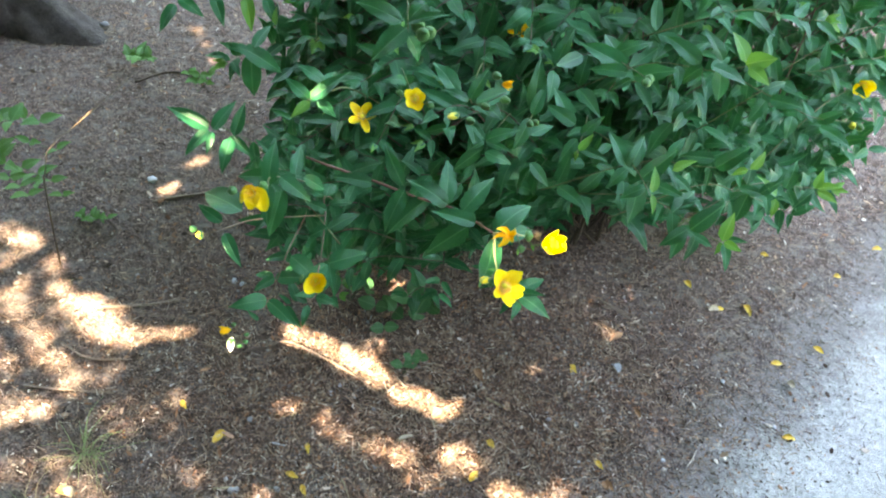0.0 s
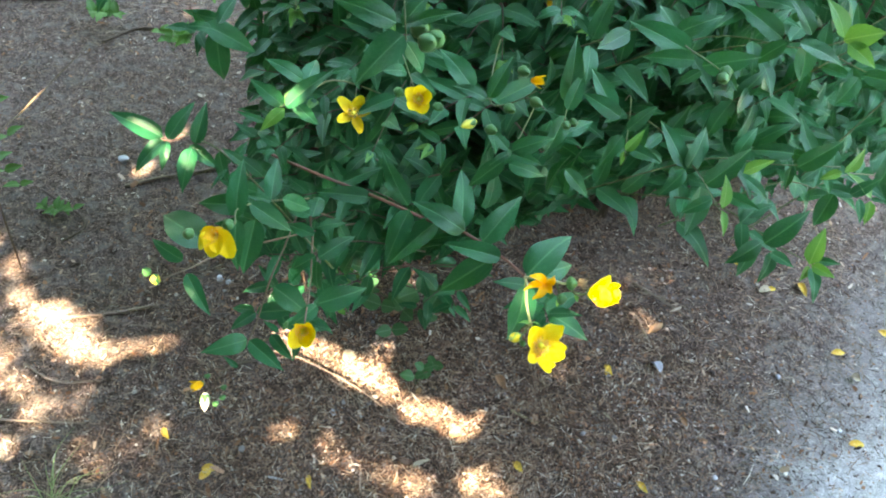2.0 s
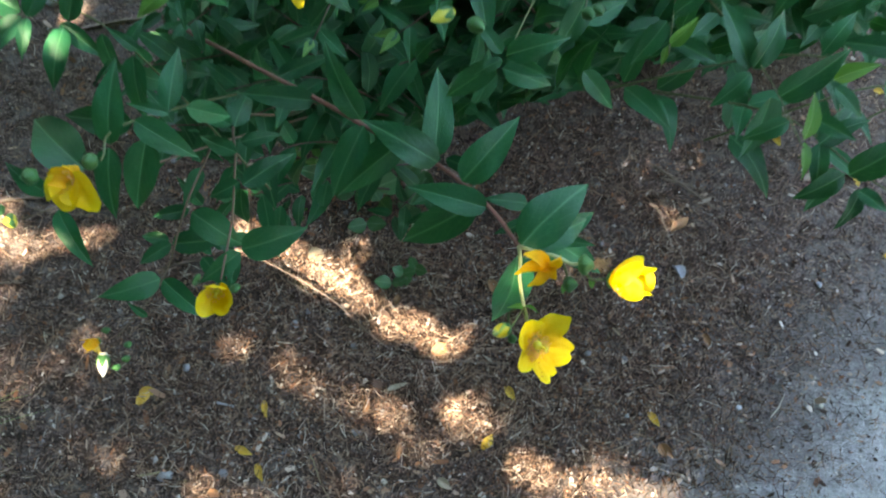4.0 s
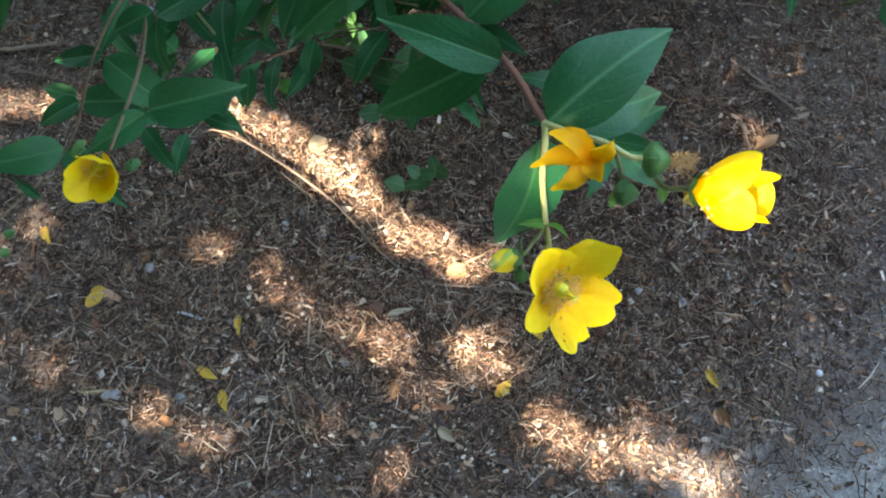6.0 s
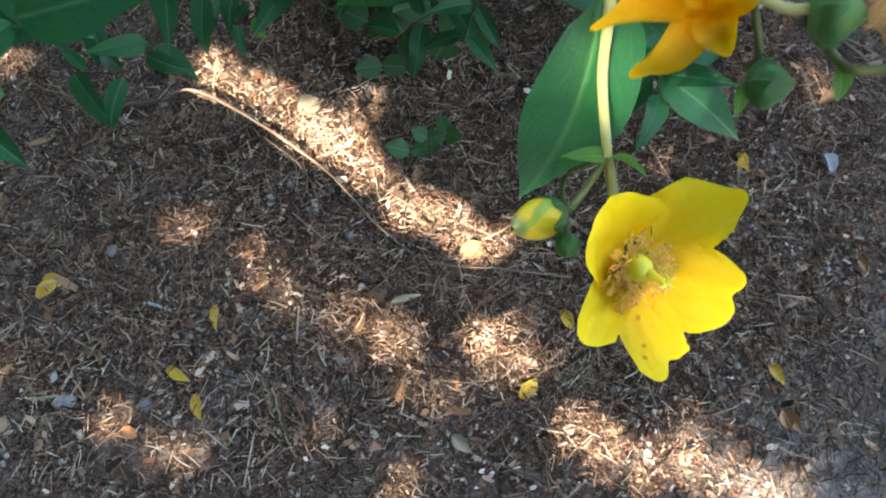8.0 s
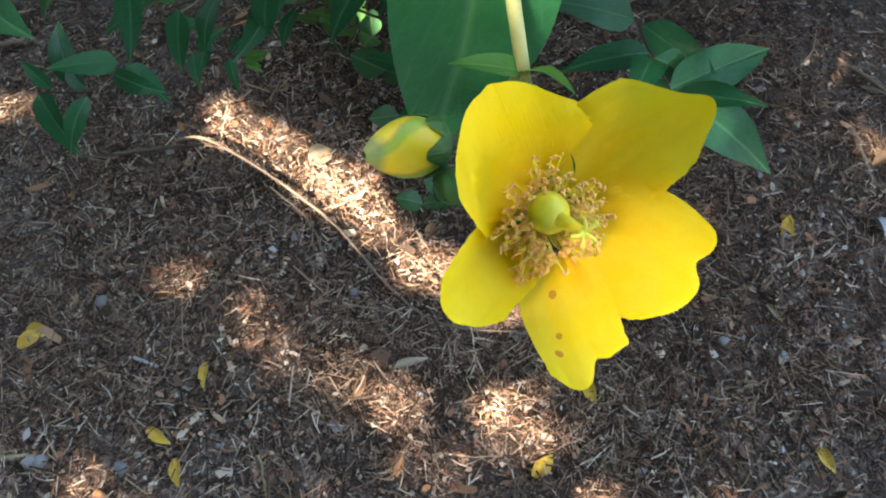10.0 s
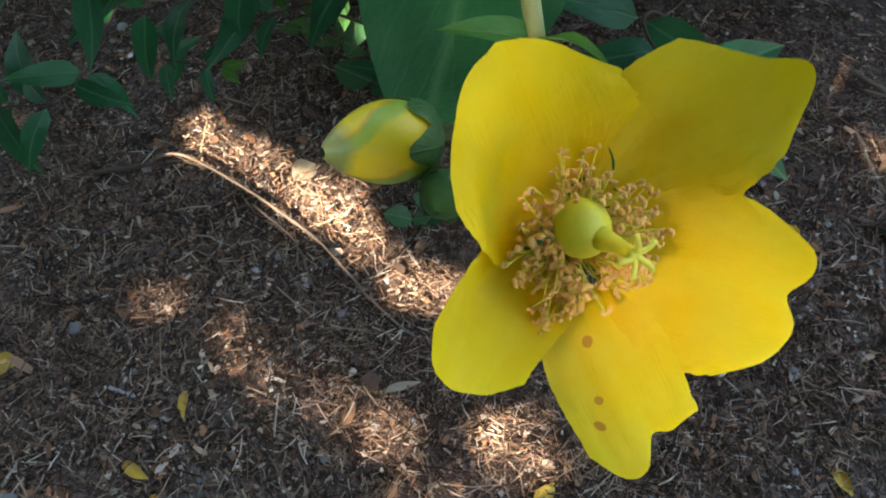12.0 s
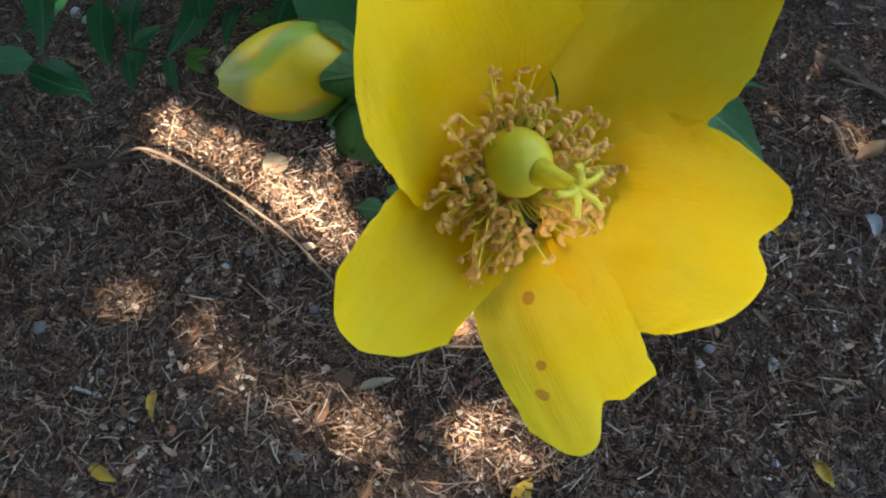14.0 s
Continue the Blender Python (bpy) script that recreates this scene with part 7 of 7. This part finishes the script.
stone(-0.095, 1.158, 0.0066, WHITE, "small whitish stone on the earth", 0.6, 18)
stone(-0.238, 0.902, 0.0079, PEBBLE, "pale grey stone in the litter", 0.6, 19)
stone(-0.522, 0.862, 0.0119, PALECHIP, "pale tan stone in the litter", 0.6, 20)
stone(0.856, 1.215, 0.0059, WHITE, "small whitish stone on sandy ground", 0.6, 21)
stone(-0.651, 1.777, 0.0132, WHITE, "crumpled whitish stone on the earth", 0.6, 22)
stone(1.071, 2.152, 0.0132, PEBBLE, "grey stone lying on the earth", 0.6, 23)
stone(1.053, 2.353, 0.0145, PEBBLE, "grey stone lying on the earth", 0.6, 24)
stone(-0.044, 1.377, 0.0053, PEBBLE, "grey stone lying on the earth", 0.6, 25)
stone(0.362, 1.156, 0.0059, PEBBLE, "dark grey stone in the litter", 0.6, 26)
stone(0.419, 1.152, 0.0066, PEBBLE, "bluish grey stone in the litter", 0.6, 27)
stone(0.035, 1.178, 0.0059, WHITE, "pale grey stone in the litter", 0.6, 28)
fallen_petal(0.517, 1.325, 2.2, 0.026, 0.010, WHITE, "crumpled white paper scrap on the earth", 0.9, 71, "paper_scrap", "scrap")
fallen_petal(-0.286, 1.023, 0.10, 0.0270, 0.0072, seed=29)
fallen_petal(-0.116, 1.015, -1.29, 0.0270, 0.0048, seed=30)
fallen_petal(-0.135, 0.948, -0.31, 0.0270, 0.0056, seed=31)
fallen_petal(-0.108, 0.921, -1.10, 0.0270, 0.0056, seed=32)
fallen_petal(0.211, 0.998, 1.00, 0.0270, 0.0072, seed=33)
fallen_petal(0.420, 1.304, 1.06, 0.0206, 0.0056, seed=34)
fallen_petal(0.242, 1.077, -0.97, 0.0266, 0.0064, seed=35)
fallen_petal(0.460, 1.058, -0.92, 0.0270, 0.0056, seed=36)
fallen_petal(0.420, 1.304, -1.08, 0.0270, 0.0048, seed=37)
fallen_petal(0.418, 1.304, 1.20, 0.0270, 0.0048, seed=38)
fallen_petal(0.867, 1.564, -1.45, 0.0270, 0.0064, seed=39)
fallen_petal(0.904, 1.407, 0.10, 0.0270, 0.0072, seed=40)
fallen_petal(1.016, 1.466, -0.79, 0.0270, 0.0072, seed=41)
fallen_petal(0.878, 1.187, 0.11, 0.0270, 0.0072, seed=42)
fallen_petal(0.794, 1.559, 0.19, 0.0214, 0.0056, seed=43)
fallen_petal(1.140, 1.748, -0.05, 0.0190, 0.0072, seed=44)
fallen_petal(0.956, 1.796, -0.21, 0.0194, 0.0072, seed=45)
fallen_petal(0.726, 1.636, -1.14, 0.0270, 0.0072, seed=46)
fallen_petal(0.879, 1.185, 0.00, 0.0270, 0.0072, seed=47)
fallen_petal(0.865, 1.575, -1.19, 0.0270, 0.0072, seed=48)
fallen_petal(1.284, 1.879, 0.17, 0.0270, 0.0072, seed=49)
fallen_petal(-0.291, 1.014, 1.03, 0.0270, 0.0072, seed=50)
fallen_petal(-0.378, 1.085, -0.86, 0.0270, 0.0056, seed=51)
fallen_petal(-0.532, 0.861, 0.00, 0.0270, 0.0072, seed=52)
fallen_petal(0.029, 1.038, 1.50, 0.0271, 0.005, DRYLEAF, "orange-brown dry leaf sliver on the litter", 0.7, 53, "dry_leaf", "dry leaf")
fallen_petal(0.408, 1.196, -0.82, 0.0219, 0.003, PALECHIP, "curled pale chip on the earth", 0.7, 54, "dry_leaf", "dry leaf")
fallen_petal(0.070, 1.070, 0.48, 0.0371, 0.004, PALECHIP, "pale dry stalk chip on the litter", 0.7, 55, "dry_leaf", "dry leaf")
fallen_petal(0.471, 1.010, -1.26, 0.0199, 0.008, DRYLEAF, "reddish dry leaf on the earth", 0.7, 56, "dry_leaf", "dry leaf")
fallen_petal(0.084, 0.971, 1.53, 0.0220, 0.004, DRYLEAF, "brown dry leaf sliver on litter", 0.7, 57, "dry_leaf", "dry leaf")
fallen_petal(0.057, 1.219, 1.41, 0.0182, 0.005, DRYLEAF, "small rust-orange dry leaf on litter", 0.7, 58, "dry_leaf", "dry leaf")
fallen_petal(-0.079, 1.284, 0.89, 0.0270, 0.012, PALECHIP, "pale dry leaf in the sun", 0.7, 59, "dry_leaf", "dry leaf")
fallen_petal(0.151, 0.931, -0.39, 0.0184, 0.006, PALECHIP, "pale dry leaf sliver on litter", 0.7, 60, "dry_leaf", "dry leaf")
fallen_petal(0.153, 0.931, -0.59, 0.0252, 0.006, PALECHIP, "pale dry bark chip on earth", 0.7, 61, "dry_leaf", "dry leaf")
fallen_petal(-0.162, 0.885, -0.05, 0.0210, 0.006, DRYLEAF, "pale brown dry leaf on litter", 0.7, 62, "dry_leaf", "dry leaf")
fallen_petal(0.555, 1.203, -1.09, 0.0215, 0.006, DRYLEAF, "orange-brown dry leaf on bare earth", 0.7, 63, "dry_leaf", "dry leaf")
fallen_petal(0.212, 1.254, -1.03, 0.0386, 0.008, DRYLEAF, "dark red dry leaf on litter", 0.7, 64, "dry_leaf", "dry leaf")
fallen_petal(0.528, 1.422, 0.77, 0.0446, 0.008, DRYLEAF, "brown dry leaf on bare earth", 0.7, 65, "dry_leaf", "dry leaf")
fallen_petal(0.780, 1.556, 0.48, 0.0304, 0.008, PALECHIP, "pale dry bark chip on earth", 0.7, 66, "dry_leaf", "dry leaf")
fallen_petal(1.309, 2.230, 0.90, 0.0600, 0.012, PALECHIP, "pale chip on the path edge", 0.7, 67, "dry_leaf", "dry leaf")
fallen_petal(0.923, 1.345, -0.51, 0.0184, 0.009, PALECHIP, "pale bark chip on the path", 0.7, 68, "dry_leaf", "dry leaf")
fallen_petal(0.477, 1.010, -0.87, 0.0262, 0.006, DRYLEAF, "reddish dry leaf on the earth", 0.7, 69, "dry_leaf", "dry leaf")
fallen_petal(0.132, 1.141, 0.81, 0.0290, 0.01, DRYLEAF, "dark curled dry leaf on litter", 0.7, 70, "dry_leaf", "dry leaf")
ground_twig([(-0.238, 1.264, 0.008), (-0.202, 1.266, 0.02), (-0.122, 1.240, 0.015), (-0.040, 1.199, 0.012), (0.020, 1.151, 0.01), (0.085, 1.118, 0.008), (0.164, 1.121, 0.008), (0.240, 1.126, 0.006)], 0.0019, 0.0013, TWIG, "long curved grey twig lying on the litter")
ground_twig([(-0.333, 1.220, 0.005), (-0.269, 1.255, 0.005), (-0.199, 1.281, 0.005)], 0.0016, 0.0012, TWIG_DARK, "short dark twig lying on litter")
ground_twig([(-0.118, 1.228, 0.012), (-0.065, 1.195, 0.012), (-0.034, 1.153, 0.005)], 0.0013, 0.0009, TWIG, "thin dry grey-brown twig lying on the litter")
ground_twig([(0.172, 1.040, 0.005), (0.179, 0.996, 0.005), (0.206, 0.964, 0.005), (0.242, 0.961, 0.005)], 0.001, 0.0008, TWIG, "thin dry grey-brown twig lying on the litter")
ground_twig([(-0.270, 0.971, 0.005), (-0.198, 0.935, 0.005), (-0.133, 0.921, 0.005)], 0.0014, 0.001, TWIG_DARK, "dark thin twig lying on litter")
ground_twig([(0.067, 1.041, 0.005), (0.100, 1.019, 0.005), (0.120, 0.973, 0.005)], 0.001, 0.0007, TWIG, "thin dry grey-brown twig lying on the litter")
ground_twig([(0.258, 1.001, 0.005), (0.272, 1.037, 0.005), (0.278, 1.079, 0.005)], 0.0014, 0.001, TWIG, "thin dry grey-brown twig lying on the litter")
ground_twig([(-0.040, 0.951, 0.005), (-0.020, 0.912, 0.005), (-0.003, 0.890, 0.005)], 0.0012, 0.0009, STRAW, "pale dry grass stalk on litter")
ground_twig([(-0.036, 0.991, 0.005), (-0.013, 0.968, 0.005), (0.011, 0.932, 0.005)], 0.001, 0.0008, TWIG, "thin dry grey-brown twig lying on the litter")
ground_twig([(-0.196, 1.325, 0.02), (-0.189, 1.273, 0.01)], 0.0009, 0.0007, STRAW, "pale dry grass stalk on litter")
ground_twig([(-0.271, 0.898, 0.005), (-0.242, 0.907, 0.005)], 0.0018, 0.0015, STRAW, "pale dry stalk lying on litter")
ground_twig([(-0.185, 1.016, 0.005), (-0.161, 1.013, 0.005)], 0.002, 0.0016, WHITE, "whitish dry stalk bit on litter")
ground_twig([(0.488, 1.442, 0.005), (0.506, 1.406, 0.005), (0.520, 1.371, 0.005)], 0.0022, 0.0018, TWIG_DARK, "short dark twig lying on litter")
ground_twig([(0.501, 1.520, 0.005), (0.565, 1.505, 0.005), (0.612, 1.477, 0.005)], 0.002, 0.0012, TWIG, "dry forked grey twig on earth")
ground_twig([(0.549, 1.482, 0.005), (0.684, 1.512, 0.005)], 0.0012, 0.001, TWIG_DARK, "dark thin twig lying on litter")
ground_twig([(0.473, 0.922, 0.005), (0.475, 0.968, 0.005), (0.511, 0.998, 0.005)], 0.001, 0.0008, TWIG, "thin dry grey-brown twig lying on the litter")
ground_twig([(0.524, 0.939, 0.005), (0.569, 0.955, 0.005), (0.615, 0.960, 0.005)], 0.0011, 0.0009, TWIG, "thin dry grey-brown twig lying on the litter")
ground_twig([(-0.635, 1.318, 0.005), (-0.539, 1.342, 0.005), (-0.467, 1.368, 0.005)], 0.0035, 0.003, TWIG, "straight dry grey stick on litter")
ground_twig([(-0.332, 1.224, 0.005), (-0.246, 1.259, 0.005), (-0.191, 1.277, 0.005)], 0.003, 0.002, TWIG_DARK, "dark dry stick lying on litter")
ground_twig([(-0.665, 1.202, 0.005), (-0.593, 1.167, 0.005), (-0.516, 1.180, 0.005)], 0.0025, 0.002, TWIG, "thin dry grey-brown twig lying on the litter")
ground_twig([(-0.625, 1.692, 0.005), (-0.551, 1.731, 0.005), (-0.435, 1.784, 0.005)], 0.004, 0.003, TWIG, "grey dry stick lying on litter")
ground_twig([(-0.704, 1.212, 0.005), (-0.818, 1.259, 0.005)], 0.002, 0.002, TWIG_DARK, "dark twig lying on the earth")
ground_twig([(-0.790, 1.656, 0.005), (-0.676, 1.576, 0.005), (-0.701, 1.502, 0.005)], 0.003, 0.002, TWIG_DARK, "dark twig lying on the earth")
ground_twig([(-0.695, 1.083, 0.005), (-0.616, 1.084, 0.005), (-0.517, 1.088, 0.005)], 0.0025, 0.002, TWIG, "thin dry grey-brown twig lying on the litter")
ground_twig([(0.488, 1.452, 0.005), (0.511, 1.383, 0.005)], 0.003, 0.0025, TWIG, "short grey stick lying on earth")
ground_twig([(0.491, 1.548, 0.005), (0.553, 1.499, 0.005), (0.595, 1.464, 0.005)], 0.003, 0.002, TWIG, "short pale stick lying on earth")
ground_twig([(0.231, 1.196, 0.005), (0.278, 1.170, 0.005)], 0.003, 0.0015, STRAW, "pale stalk lying on the earth")
ground_twig([(0.138, 1.215, 0.005), (0.245, 1.245, 0.005)], 0.002, 0.001, TWIG, "thin dry grey-brown twig lying on the litter")
ground_twig([(-0.534, 1.398, 0.005), (-0.558, 1.324, 0.005), (-0.443, 1.314, 0.005)], 0.0016, 0.0012, TWIG, "thin dry grey-brown twig lying on the litter")
ground_twig([(-0.835, 2.216, 0.005), (-0.762, 2.308, 0.005), (-0.672, 2.291, 0.005), (-0.621, 2.222, 0.005)], 0.004, 0.003, TWIG_DARK, "arched dark twig on bare earth")
weed_twig = small_plant("weed", (-0.756, 1.434, 0), [([(0.000, 0.020, 0.270), (0.036, 0.111, 0.310), (0.071, 0.185, 0.330), (0.117, 0.271, 0.360)], 0.0, 0)], "slender dry arching weed stem beside the shrub", WEED_LEAF, STEM_TAN, 0.0022)
small_plant("weed", (-1.025, 1.707, 0), [([(0.076, -0.065, 0.224), (0.152, -0.130, 0.280)], 0.050, 3), ([(0.104, -0.058, 0.224), (0.208, -0.117, 0.280)], 0.050, 3), ([(0.104, -0.061, 0.096), (0.208, -0.122, 0.120)], 0.045, 3), ([(0.083, -0.080, 0.080), (0.167, -0.159, 0.100)], 0.045, 3), ([(0.072, -0.090, 0.160), (0.145, -0.180, 0.200)], 0.050, 3), ([(0.114, -0.053, 0.160), (0.228, -0.106, 0.200)], 0.035, 2), ([(0.107, -0.048, 0.048), (0.215, -0.097, 0.060)], 0.035, 2)], "low leafy green weed on bare earth", WEED_LEAF)
small_plant("weed", (-0.867, 2.341, 0), [([(0.028, -0.066, 0.060)], 0.050, 3), ([(0.058, -0.056, 0.055)], 0.040, 2), ([(-0.007, -0.051, 0.050)], 0.040, 2)], "small leafy weed on bare earth", WEED_LEAF)
small_plant("weed", (-0.741, 1.601, 0), [([(0.012, -0.024, 0.030)], 0.030, 3), ([(0.042, -0.014, 0.025)], 0.024, 2), ([(-0.023, -0.009, 0.020)], 0.024, 2)], "tiny green weed in the litter", WEED_LEAF)
small_plant("weed", (-0.094, 1.433, 0), [([(0.005, -0.040, 0.120)], 0.030, 3), ([(0.035, -0.030, 0.115)], 0.024, 2), ([(-0.030, -0.025, 0.110)], 0.024, 2)], "small bright green weed in the litter", WEED_LEAF)
small_plant("weed", (-0.653, 2.220, 0), [([(0.029, -0.067, 0.100)], 0.040, 3), ([(0.059, -0.057, 0.095)], 0.032, 2), ([(-0.006, -0.052, 0.090)], 0.032, 2)], "low green weed beside the shrub", WEED_LEAF)
small_plant("seedling", (0.051, 1.234, 0), [([(-0.004, -0.005, 0.035)], 0.026, 1), ([(0.012, 0.012, 0.04)], 0.022, 2), ([(0.03, 0.03, 0.03)], 0.022, 2)], "seedling with small round blue-green leaves in the litter", ROUND_LEAF)
small_plant("ground_cover", (0.024, 1.404, 0), [([(-0.029, -0.065, 0.030)], 0.040, 1), ([(-0.011, -0.031, 0.050)], 0.045, 1), ([(0.038, -0.039, 0.060)], 0.050, 1), ([(-0.054, -0.023, 0.050)], 0.040, 1), ([(0.014, -0.005, 0.080)], 0.050, 1), ([(-0.071, -0.005, 0.080)], 0.040, 1), ([(0.064, -0.009, 0.060)], 0.040, 1)], "low plant with round green leaves under the shrub", ROUND_LEAF)
grass_tuft((-0.520, 0.943, 0), 46, 0.10, "tuft of half-dry grass in the litter")
grass_tuft((-0.571, 0.812, 0), 24, 0.09, "small tuft of dry grass")
